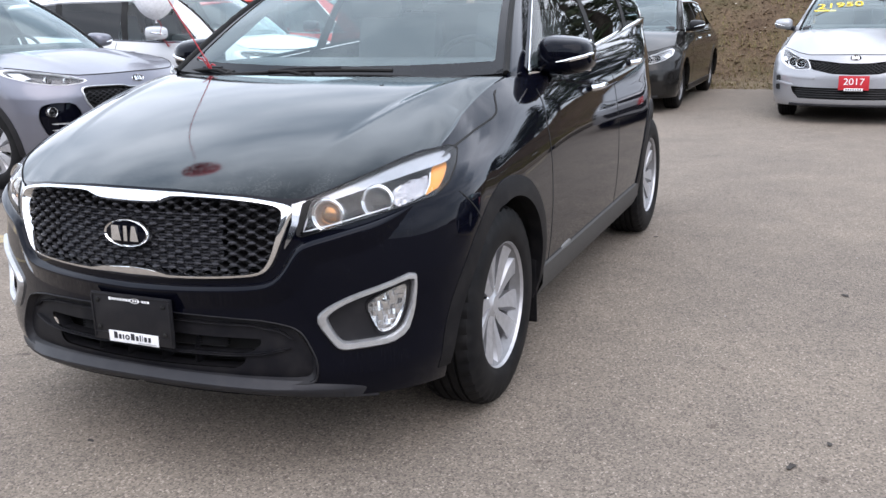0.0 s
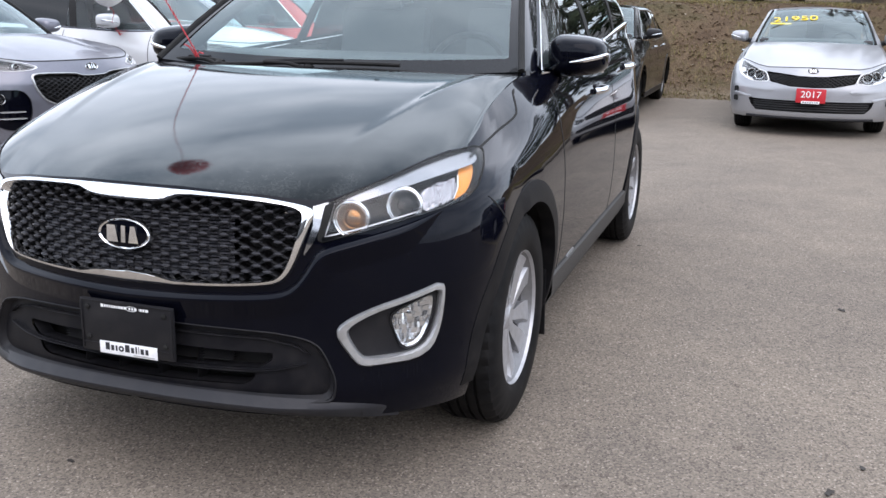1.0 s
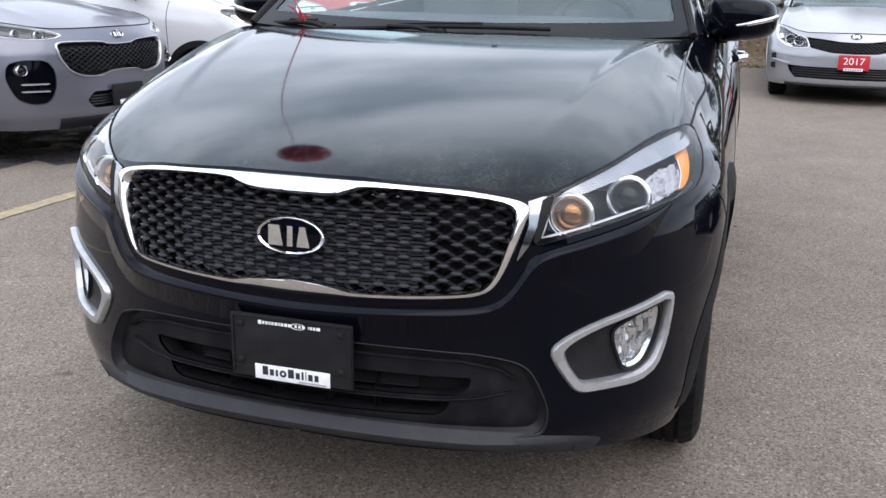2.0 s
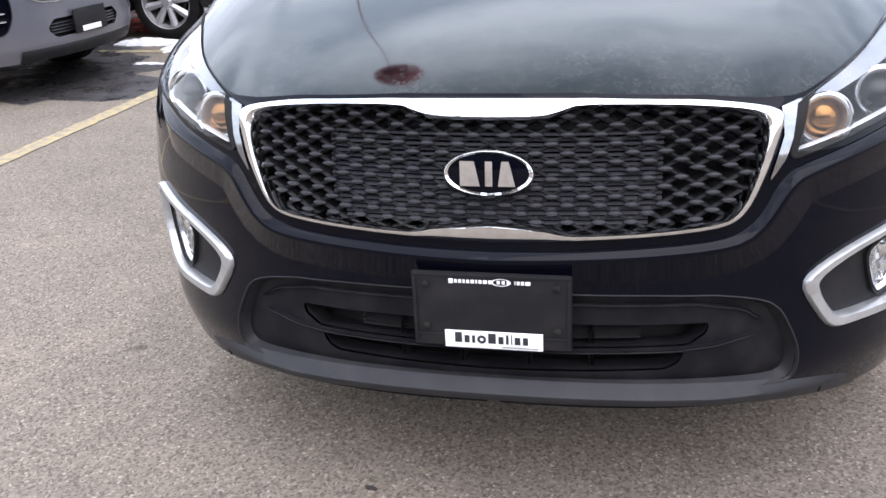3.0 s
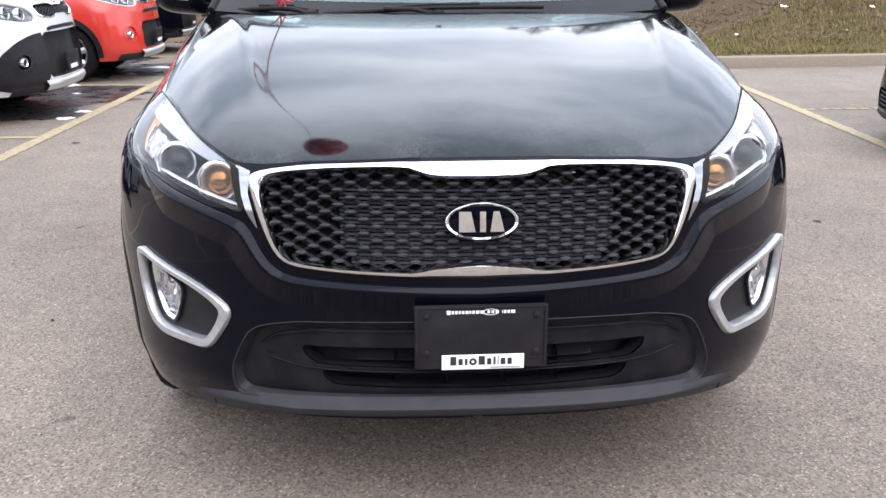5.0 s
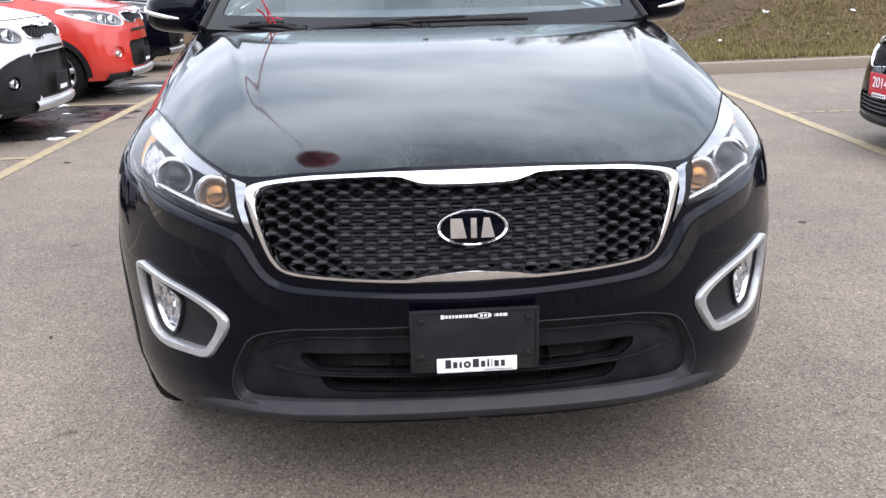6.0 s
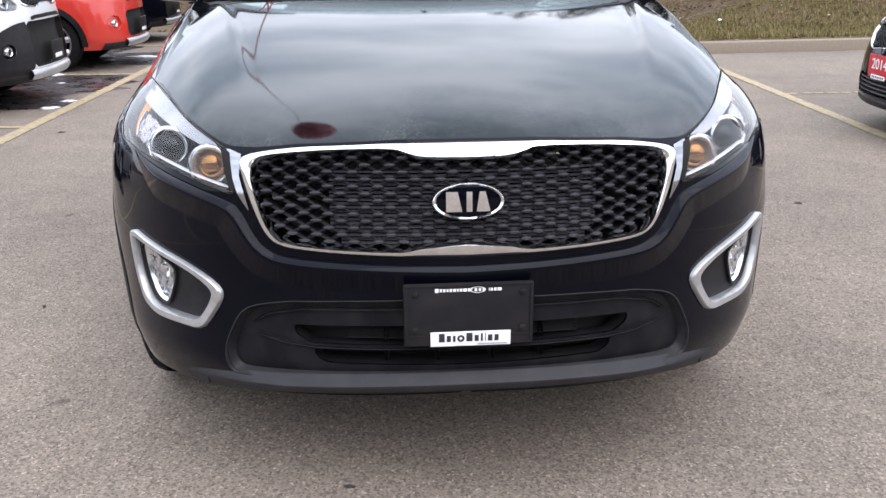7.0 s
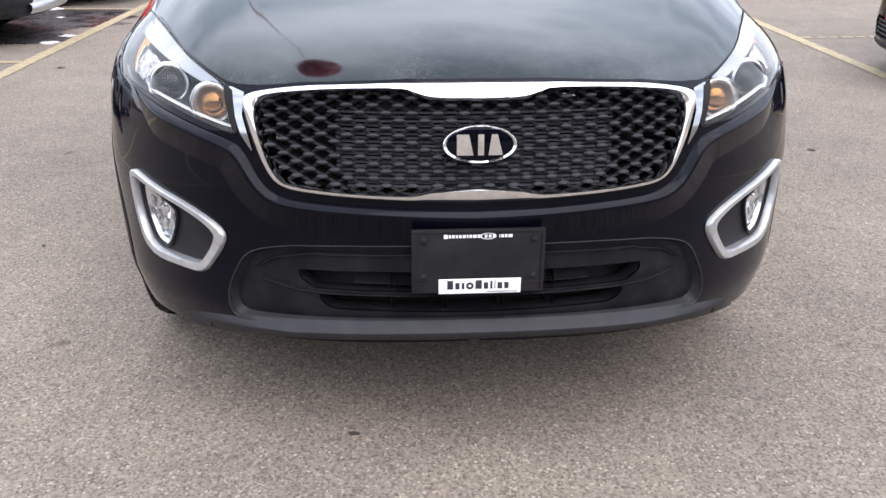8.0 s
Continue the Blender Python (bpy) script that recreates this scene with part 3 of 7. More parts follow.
    # the top of the car
    def hood(self, creases=(), n=64, m=40, roll=0.0, crown=0.0):
        """The bonnet; roll bends its front edge down, crown lifts its middle."""
        rise = self.rise
        (xc, yc, zc), (yb, zb) = self.corner, self.cowl
        half = np.r_[np.linspace(0, xc, n), np.linspace(xc, self.xt, max(4, int(n * (self.xt - xc) / xc) + 1))[1:]]
        xs = np.r_[-half[:0:-1], half]
        xe = np.linspace(-self.xt, self.xt, 400)
        calm = self.soften(np.interp(np.abs(xe), self.edge[:, 0], self.edge[:, 1]), 0.13 / (xe[1] - xe[0]))
        rows = []
        for x in xs:
            ax = abs(x)
            ze = np.interp(ax, self.edge[:, 0], self.edge[:, 1])
            ye = float(self.y_front(ax, ze))
            r = min(ax / xc, 1)
            if ax <= xc:
                q = r ** 2
                y2, z2 = yb + (yc - yb) * q, zb + (zc - zb) * q
            else:
                q = (ax - xc) / (self.xt - xc)
                y2 = yc + (self.yt - yc) * q
                z2 = float(self.seam_z(y2))
            v = np.linspace(0, 1, m) ** 1.25
            k = rise if ax <= xc else rise + (1 - rise) * q
            f = roll * (1 - r ** 4)
            g = f * (1 - (1 - v) ** 8) + (1 - f) * (1 - (1 - v) ** (k - 0.6 * f))
            y = ye + (y2 - ye) * v
            back = ze + (float(np.interp(ax, xe, calm)) - ze) * (1 - np.exp(-v / 0.16)) * (1 - r ** 6)
            z = back + (z2 - back) * g + crown * (1 - r ** 6) * np.sin(math.pi * np.clip(v, 0, 1)) ** 0.8
            for x0, x1, h, wd in creases:
                c = x0 + (x1 - x0) * v ** self.bend
                fold = np.exp(0.14 - np.sqrt(((ax - c) / wd) ** 2 + 0.02)) if self.bend < 1 else np.exp(-((ax - c) / wd) ** 2)
                z = z + h * fold * np.clip((v - 0.12) / 0.5, 0, 1) ** 1.5 * np.clip((1.0 - v) / 0.1, 0, 1) * (1 - r ** 8)
            rows.append(np.stack([x * self.narrow(y, z), y, z], 1))
        return np.array(rows)

    def side_outline(self, u_start=0.0):
        """The outline of the body side in (u, z), without the front opening."""
        e = resample(self.edge, 0.03)
        top = [(float(self.u_of_x(x, z)), z) for x, z in e]
        for y in np.r_[np.linspace(self.yt, self.corner[1], 40)[1:], np.linspace(self.corner[1], self.belt[0], 8)[1:], np.linspace(self.belt[0], self.length, 24)[1:]]:
            z = float(self.z_top(y))
            top.append((float(self.u_of_y(y, z)), z))
        zb = self.sill
        down = [(float(self.u_of_y(self.length, z)), z) for z in np.linspace(top[-1][1], zb, 10)[1:]]
        bottom = []
        ra = self.arch
        for yw in reversed(self.axles):
            zc = self.tyre
            t0 = math.asin((zb - zc) / ra)
            for t in np.linspace(t0, math.pi - t0, 26):
                ra = self.arch_radius(yw, t)
                y, z = yw + ra * math.cos(t), max(zb, zc + ra * math.sin(t))
                bottom.append((float(self.u_of_y(y, z)), z))
        bottom.append((0.0, zb + self.chin))
        return top + down + bottom


def wheel_thing(parent, tyre_r, rim_r, width, spokes=5, style="twin", finish=None, spin=0.0, hub=0.72):
    """A wheel whose outer face points to +x, made under an Empty that is a part of its car."""
    w = new("wheel", None)
    w.parent = parent
    hw = width / 2
    prof = [(-hw * 0.8, rim_r), (-hw, rim_r + 0.03), (-hw * 0.98, tyre_r - 0.05), (-hw * 0.82, tyre_r - 0.012), (-hw * 0.6, tyre_r)]
    for g in np.linspace(-0.45, 0.45, 4):
        prof += [(hw * (g - 0.05), tyre_r), (hw * (g - 0.04), tyre_r - 0.009), (hw * (g + 0.04), tyre_r - 0.009), (hw * (g + 0.05), tyre_r)]
    prof += [(hw * 0.6, tyre_r), (hw * 0.82, tyre_r - 0.012), (hw * 0.9, tyre_r - 0.028), (hw * 0.97, tyre_r - 0.05), (hw * 0.995, tyre_r - 0.075),
             (hw, rim_r + 0.034), (hw * 0.97, rim_r + 0.016), (hw * 0.88, rim_r - 0.002)]
    vs, fs = lathe(prof, 120)
    tread = []
    for x, y, z in vs:
        r, k = math.hypot(y, z), round(math.atan2(z, y) / (2 * math.pi / 120))
        cut = 0.976 if (k + (0 if x > 0 else 1)) % 3 == 0 and abs(x) > hw * 0.5 and tyre_r - 0.03 < r < tyre_r + 0.001 else 1.0
        tread.append((x, y * cut, z * cut))
    part("tyre", sharp((tread, fs), 28), RUBBER, w)
    fin = finish or ALLOY
    rim = part("rim", sharp(lathe([(hw * 0.89, rim_r + 0.002), (hw * 0.895, rim_r - 0.001), (hw * 0.87, rim_r - 0.003), (hw * 0.80, rim_r - 0.006)], 72), 30), fin, w)
    part("barrel", sharp(lathe([(hw * 0.80, rim_r - 0.006), (hw * 0.5, rim_r - 0.03), (-hw * 0.8, rim_r - 0.035)], 60), 30), plain_cached("dull_barrel_metal", (0.20, 0.20, 0.205), 0.45, 0.6), rim)
    part("brake_disc", sharp(lathe([(-0.01, 0.0), (-0.01, rim_r * 0.62), (-0.03, rim_r * 0.62), (-0.03, 0.0)], 48), 30), plain_cached("brake_steel", (0.07, 0.066, 0.062), 0.5, 0.7), w)
    part("barrel_back", sharp(lathe([(-hw * 0.5, 0.0), (-hw * 0.5, rim_r - 0.03)], 48), 30), DEEP_BLACK, w)
    face = hw * 0.80
    for k in range(spokes):
        a0 = 2 * math.pi * k / spokes + spin
        for side in ((-1, 1) if style == "twin" else (0,)):
            rows = []
            for q in np.linspace(0, 1, 9):
                r = 0.045 + (rim_r - 0.012 - 0.045) * q
                spread = (0.27 - 0.02 * q) if style == "twin" else 0.0
                half = (0.018 + 0.032 * q ** 1.1) if style == "twin" else (0.024 + 0.012 * q)
                c = a0 + side * spread + (0.16 * math.sin(q * 2.2) if style == "twin" else 0.0)
                x = hw * hub + (face - 0.012 - hw * hub) * q ** 1.5
                t = np.array([0, -math.sin(c), math.cos(c)])
                d = np.array([0, math.cos(c), math.sin(c)])
                o = d * r
                lean = -0.026 * side if style == "twin" else 0.0
                ridge = -0.45 * side if style == "twin" else 0.0
                rows.append([o - t * half + np.array([x - 0.014 + lean * 0.5, 0, 0]), o + t * half * (ridge - 0.12) + np.array([x + 0.005, 0, 0]), o + t * half * (ridge + 0.12) + np.array([x + 0.005, 0, 0]),
                             o + t * half + np.array([x - 0.014 - lean * 0.5, 0, 0]), o + t * half * 0.8 + np.array([x - 0.045, 0, 0]), o - t * half * 0.8 + np.array([x - 0.045, 0, 0])])
            n = 6
            vs = [p for r in rows for p in r]
            fs = [(i * n + j, i * n + (j + 1) % n, (i + 1) * n + (j + 1) % n, (i + 1) * n + j) for i in range(len(rows) - 1) for j in range(n)]
            part("spoke", sharp((vs, fs), 22), fin, rim)
    face = hw * hub
    part("hub_cap", sharp(lathe([(face - 0.04, 0.062), (face + 0.0, 0.055), (face + 0.008, 0.036), (face + 0.011, 0.032), (face + 0.012, 0.0)], 32), 30), fin, w)
    for k in range(5):
        a = 2 * math.pi * (k + 0.5) / 5 + spin
        part("wheel_nut", sharp(moved(lathe([(face - 0.03, 0.011), (face - 0.004, 0.010), (face, 0.006), (face, 0.0)], 8), Matrix.Translation((0, 0.057 * math.cos(a), 0.057 * math.sin(a)))), 30), CHROME, w)
    return w


CACHE = {}


def plain_cached(name, base, rough=0.4, metal=0.0):
    if name not in CACHE:
        CACHE[name] = plain(name, base, rough, metal)
    return CACHE[name]


def wheels_of(parent, sh, x, rim_r, width, **kw):
    first = wheel_thing(parent, sh.tyre, rim_r, width, **kw)
    first.matrix_basis = pose(x, sh.axles[0], sh.tyre)
    for yw, s in ((sh.axles[1], 1), (sh.axles[0], -1), (sh.axles[1], -1)):
        copy_thing(first, pose(s * x, yw, sh.tyre, 0, 0, 0 if s > 0 else 180))


def top_of_car(car, sh, paint, glass_side=None, interior=True, screen=(0.07, -0.012), frit=0.0, inset=0.03):
    """Windscreen, side windows, roof and pillars."""
    (xc, yc, zc), (yb, zb) = sh.corner, sh.cowl
    b, rf = sh.belt, sh.roof
    yr, zr, xr, yrear, zrear = rf["front"], rf["z"], rf["x"], rf["rear"], rf["z_rear"]
    n, m = 25, 16
    g = []
    for v in np.linspace(0, 1, m):
        row = []
        for t in np.linspace(-1, 1, n):
            q = t * t
            x0, y0, z0 = (xc - inset) * t, yb + screen[0] + (yc + 0.03 - yb - screen[0]) * q, zb + screen[1] + (zc - zb + 0.008 - screen[1]) * q
            x1, y1, z1 = xr * t, yr + 0.10 * q, zr - 0.035 * q
            bow = 0.025 * math.sin(math.pi * v)
            row.append((x0 + (x1 - x0) * v, y0 + (y1 - y0) * v - bow * 0.7, z0 + (z1 - z0) * v + bow))
        g.append(row)
    g = np.array(g)
    part("windscreen", grid_geo(g), SCREEN_GLASS, car).visible_shadow = False
    # the black edge band and the cowl panel under the glass
    band = []
    for v in (-0.03, 0.06):
        band.append(g[0] + (g[3] - g[0]) * v * 5 / 3 + np.array([0, 0, -0.006]))
    part("cowl_panel", sharp(strip_geo((band[0] + np.array([0, -0.09, -0.02])) * [0.95, 1, 1], band[0] * [0.98, 1, 1], band[1] * [0.98, 1, 1], closed=False)), CLADDING, car)
    if frit:
        lift = np.array([0, -0.0015, 0.003])
        part("screen_border", sharp(strip_geo(g[0] + lift, g[0] + (g[1] - g[0]) * frit * (m - 1) * 0.5 + lift, g[0] + (g[1] - g[0]) * frit * (m - 1) + lift, closed=False)), SCREEN_BORDER, car)
        for k, j in ((0, 1), (-2, -1)):
            a, b = (g[:, k], g[:, k] + (g[:, j] - g[:, k]) * 0.75) if k == 0 else (g[:, j] + (g[:, k] - g[:, j]) * 0.75, g[:, j])
            part("screen_border", sharp(grid_geo(np.stack([a, b], 1) + lift, normals=False)), SCREEN_BORDER, car)
        for s in (1, -1):
            # rounded inner corner of the border
            cx = 0.865 * (xc - inset)
            arc = [(cx + 0.075 * math.cos(t), 0.13 - 0.055 * math.sin(t)) for t in np.linspace(0, math.pi / 2, 7)] + [(cx + 0.085, 0.06)]
            tri = []
            for x, v in arc:
                f = (s * x / (xc - inset) + 1) / 2 * (n - 1)
                i, r, q = min(int(f), n - 2), f - min(int(f), n - 2), v * (m - 1)
                u, w = int(q), q - int(q)
                lerp = lambda row: row[i] + (row[i + 1] - row[i]) * r
                tri.append(lerp(g[u]) + (lerp(g[u + 1]) - lerp(g[u])) * w + lift)
            part("border_corner", (np.array(tri), [(len(tri) - 1, k, k + 1) for k in range(len(tri) - 2)]), SCREEN_BORDER, car)
    # pillars and side windows
    ws = yc + 0.2
    ys = np.linspace(ws, yrear, 30)
    for s in (1, -1):
        low, top = [], []
        for y in ys:
            zb_ = float(sh.z_top(y))
            xb_ = float(sh.points(sh.u_of_y(y, zb_ - 0.001), zb_ - 0.001)[0])
            low.append((s * (xb_ - 0.006), y, zb_ - 0.004))
            q = np.clip((y - ws) / (yr + 0.16 - ws), 0, 1)
            e = np.clip((y - (yrear - 0.9)) / 0.9, 0, 1)
            zt = low[0][2] + (zr - 0.06 - low[0][2]) * q + (zrear - zr) * e
            xt = abs(low[0][0]) + (xr + 0.04 - abs(low[0][0])) * q - 0.03 * e
            top.append((s * xt, y, max(zt, zb_)))
        low, top = np.array(low), np.array(top)
        k = 0 if s < 0 else -1
        inner = g[:, k]
        edge_a, edge_b = low[0], np.array([s * (xr + 0.04), yr + 0.16, zr - 0.06])
        v = np.linspace(0, 1, len(inner))[:, None]
        outer = edge_a + (edge_b - edge_a) * v + np.array([s * 0.004, 0, 0.004])
        mid = inner * 0.55 + outer * 0.45 + np.array([s * 0.016, -0.008, 0.012])
        foot = [np.vstack([r[:1] + np.array([0, 0, -0.05]), r]) for r in (inner, mid, outer)]
        part("pillar", sharp(strip_geo(foot[0] + np.array([-s * 0.004, 0, -0.012]), foot[0] + np.array([s * 0.004, 0, 0.006]), foot[1], foot[2], foot[2] + np.array([-s * 0.02, 0.02, -0.01]), closed=False), 40), paint, car)
        part("pillar_trim", sharp(tube(inner + np.array([-s * 0.002, 0.0, 0.004]), 0.013, 8)), DEEP_BLACK, car)
        win = []
        for f in np.linspace(0, 1, 6):
            r = low + (top - low) * f
            r[:, 0] += s * 0.02 * math.sin(math.pi * f)
            win.append(r)
        win = np.array(win)
        cut = int(np.searchsorted(ys, rf["b_post"] + 0.05))
        part("side_window", grid_geo(win[:, :cut + 1], flip=(s < 0)), FRONT_GLASS, car).visible_shadow = False
        part("side_window", grid_geo(win[:, cut:], flip=(s < 0)), glass_side or TINT_GLASS, car)
        part("window_trim", sharp(strip_geo(low + np.array([s * 0.004, 0, -0.012]), low + np.array([s * 0.014, 0, -0.004]), low + np.array([s * 0.012, 0, 0.012]), low + np.array([-s * 0.002, 0, 0.016]), closed=False), 60), CHROME, car, "bright chrome strip below the side windows")
        part("window_trim", sharp(tube(outer + np.array([s * 0.004, 0.012, 0.0]), 0.007, 6)), CHROME, car)
        part("roof_rail", sharp(strip_geo(top + np.array([s * 0.002, 0, -0.01]), top + np.array([s * 0.012, 0, 0.01]), top + np.array([-s * 0.02, 0, 0.04]), top + np.array([-s * 0.10, 0, 0.055]), closed=False), 40), paint, car)
        for yp, wd in ((rf["b_post"], 0.085), (rf["c_post"], 0.09)):
            post = []
            for f in np.linspace(0, 1, 6):
                for dy in (-wd / 2, wd / 2):
                    j = float(np.interp(yp + 0.10 * f + dy, ys, np.arange(len(ys))))
                    a, c = int(j), min(int(j) + 1, len(ys) - 1)
                    i = int(round(f * (len(win) - 1)))
                    post.append(win[i][a] + (win[i][c] - win[i][a]) * (j - a) + np.array([s * 0.004, 0, 0]))
            post = np.array(post).reshape(6, 2, 3)
            part("door_post", sharp(strip_geo(post[:, 0] - np.array([s * 0.01, 0, 0]), post[:, 0], post[:, 1], post[:, 1] - np.array([s * 0.01, 0, 0]), closed=False)), DEEP_BLACK, car)
    # roof
    rows = []
    for y in np.linspace(0, 1, 18):
        yy = yr + (yrear - yr) * y
        row = []
        for t in np.linspace(-1, 1, 17):
            e = np.clip((yy - (yrear - 0.9)) / 0.9, 0, 1)
            zz = zr + (zrear - zr) * e + 0.03 * math.sin(math.pi * y) - 0.035 * t * t
            row.append(((xr - 0.0) * t, yy + 0.1 * t * t * (1 - y), zz))
        rows.append(row)
    part("roof", grid_geo(np.array(rows)), paint, car)
    if interior:
        part("headliner", grid_geo(np.array(rows)[1:] * [0.96, 1, 1] + np.array([0, 0.0, -0.035]), flip=True), HEADLINER, car)
    # rear end
    rear = []
    for t in np.linspace(-1, 1, 13):
        zt = float(sh.z_top(sh.length))
        xb_ = float(sh.points(sh.u_of_y(sh.length, zt - 0.001), zt - 0.001)[0])
        col = [(xr * t, yrear, zrear - 0.035 * t * t), (xb_ * t, sh.length - 0.12, zt)]
        rear.append(col)
    part("rear_window", sharp(grid_geo(np.array(rear), normals=False)), TINT_GLASS, car)
    xs0 = sh.points(sh.u_of_y(np.full(8, sh.length), np.linspace(sh.sill, zt, 8)), np.linspace(sh.sill, zt, 8))
    tail = np.array([[(x * t, y, z) for t in np.linspace(-1, 1, 9)] for x, y, z in xs0])
    part("tailgate", sharp(grid_geo(tail, normals=False)), paint, car)
    # floor pan, to close the body underneath
    und = []
    for y in np.linspace(0.25, sh.length - 0.1, 14):
        p = sh.points(sh.u_of_y(y, sh.sill + 0.01), sh.sill + 0.01)
        und.append([(float(p[0]) * t * 0.72, y, sh.sill + 0.02) for t in np.linspace(-1, 1, 5)])
    part("floor_pan", sharp(grid_geo(np.array(und), normals=False)), DEEP_BLACK, car)
    # wheel wells
    for yw in sh.axles:
        for s in (1, -1):
            a = np.linspace(-0.35, math.pi + 0.35, 24)
            ra = np.array([float(sh.arch_radius(yw, t)) + 0.005 for t in a])
            zo = sh.tyre + sh.arch - 0.015
            xo = float(sh.points(sh.u_of_y(yw, zo), zo)[0]) - 0.03
            o = np.array([(xo, yw + r * math.cos(t), max(sh.sill + 0.015, sh.tyre + r * math.sin(t))) for t, r in zip(a, ra)])
            o[:, 0] = s * np.minimum(o[:, 0], sh.on_side(o[:, 1:])[:, 0] - 0.03)
            i = o * np.array([0, 1, 1]) + np.array([s * (xo - 0.34), 0, 0])
            c = np.repeat([[s * (xo - 0.34), yw, sh.tyre]], len(a), 0)
            part("wheel_well", sharp(strip_geo(o, i, c, closed=False)), DEEP_BLACK, car)
    if interior:
        bm = box_bm(2 * xc - 0.12, 0.55, 0.2, (0, yb + 0.52, zb - 0.07), 0.06)
        part("dashboard", smooth_bm(bm), CABIN, car)
        for s in (1, -1):
            seat = box_bm(0.5, 0.5, 0.14, (s * 0.36, yb + 1.35, zb - 0.42), 0.05)
            part("seat_cushion", smooth_bm(seat), SEAT, car)
            back = box_bm(0.5, 0.13, 0.62, (s * 0.36, yb + 1.66, zb - 0.08), 0.05, turn=Matrix.Rotation(radians(-14), 4, "X"))
            part("seat_back", smooth_bm(back), SEAT, car)
            part("headrest", smooth_bm(box_bm(0.26, 0.1, 0.18, (s * 0.36, yb + 1.78, zb + 0.33), 0.04)), SEAT, car)
        part("steering_wheel", sharp(tube([(0.36 + 0.18 * math.cos(t), yb + 0.90 + 0.06 * math.sin(t), zb - 0.06 + 0.17 * math.sin(t)) for t in np.linspace(0, 2 * math.pi, 25)], 0.016, 8)), DEEP_BLACK, car)
        part("cabin_floor", smooth_bm(box_bm(2 * xc - 0.05, 2.6, 0.03, (0, yb + 1.9, zb - 0.55))), CABIN, car)
        part("rear_bench", smooth_bm(box_bm(1.2, 0.16, 0.75, (0, yb + 2.6, zb - 0.1), 0.05)), SEAT, car)


def mirror_part(car, sh, paint, at, size, s, strip=True):
    """A door mirror: a rounded housing on a short arm."""
    sx, sy, sz = size
    bm = bmesh.new()
    bmesh.ops.create_uvsphere(bm, u_segments=28, v_segments=18, radius=1)
    for v in bm.verts:
        x, y, z = v.co
        f = lambda q, e: math.copysign(abs(q) ** e, q)
        x, y, z = f(x, 0.6), f(y, 0.8), f(z, 0.62)
        if y > 0.25:
            y = 0.25
        z *= 1 - 0.22 * (x * 0.5 + 0.5) + (0.06 if z > 0 else 0)
        v.co = (s * (x * sx / 2), y * sy, z * sz / 2)
    if s < 0:
        bmesh.ops.reverse_faces(bm, faces=bm.faces)
    bmesh.ops.translate(bm, vec=at, verts=bm.verts)
    body = part("door_mirror", smooth_bm(bm, 50), paint, car)
    part("mirror_glass", smooth_bm(box_bm(sx * 0.8, 0.004, sz * 0.74, (at[0], at[1] + sy * 0.255, at[2]), 0.0015)), CHROME, body)
    a = Vector((at[0] - s * sx * 0.42, at[1] + 0.0, at[2] - sz * 0.32))
    part("mirror_arm", sharp(tube([a + Vector((s * 0.06, 0, 0.0)), a, a + Vector((-s * 0.12, 0.06, -0.035))], 0.032, 10)), CLADDING, body)
    if strip:
        pts = []
        for t in np.linspace(-0.03, 1.40, 14):
            pts.append((at[0] + s * math.copysign(abs(math.sin(t)) ** 0.6, t) * sx / 2, at[1] - sy * math.cos(t) ** 0.8, at[2] + sz * (-0.12 + 0.19 * max(t, 0) ** 0.6 * 0.8)))
        part("indicator_strip", sharp(tube(pts, 0.0085, 6, [0.4, 0.8] + [1.0] * 10 + [0.9, 0.5])), CHROME, body)
    return body

# ---- the black SUV ----


def mirror_loop(half):
    """A closed outline symmetric in x from a half outline that runs from x = 0 to x = 0."""
    h = np.array(half, float)
    return np.vstack([h, (h * [-1, 1])[::-1][1:-1]])


def open_half(sh, half):
    """A hole in (u, z) that reaches over the middle line."""
    q = resample(half, 0.012)
    u = np.stack([sh.u_of_x(q[:, 0], q[:, 1]), q[:, 1]], 1)
    return np.vstack([[(-0.06, u[0, 1])], u, [(-0.06, u[-1, 1])]])


def to_u(sh, xz):
    q = resample(xz, 0.012, True)
    return np.stack([sh.u_of_x(q[:, 0], q[:, 1]), q[:, 1]], 1)


def facing(sh, x, z, off, front=0.5):
    """A pose on the front whose local +x axis points out of the car."""
    u = sh.u_of_x(np.array([x]), np.array([z]))
    n = sh.normals(u, np.array([z]))[0] * (1 if x >= 0 else -1, 1, 1)
    n = Vector(n).lerp(Vector((0, -1, 0)), front).normalized()
    up = Vector((0, 0, 1))
    t = up.cross(n).normalized()
    m = Matrix((n, t, n.cross(t))).transposed().to_4x4()
    m.translation = Vector(sh.on([(x, z)], off)[0])
    return m


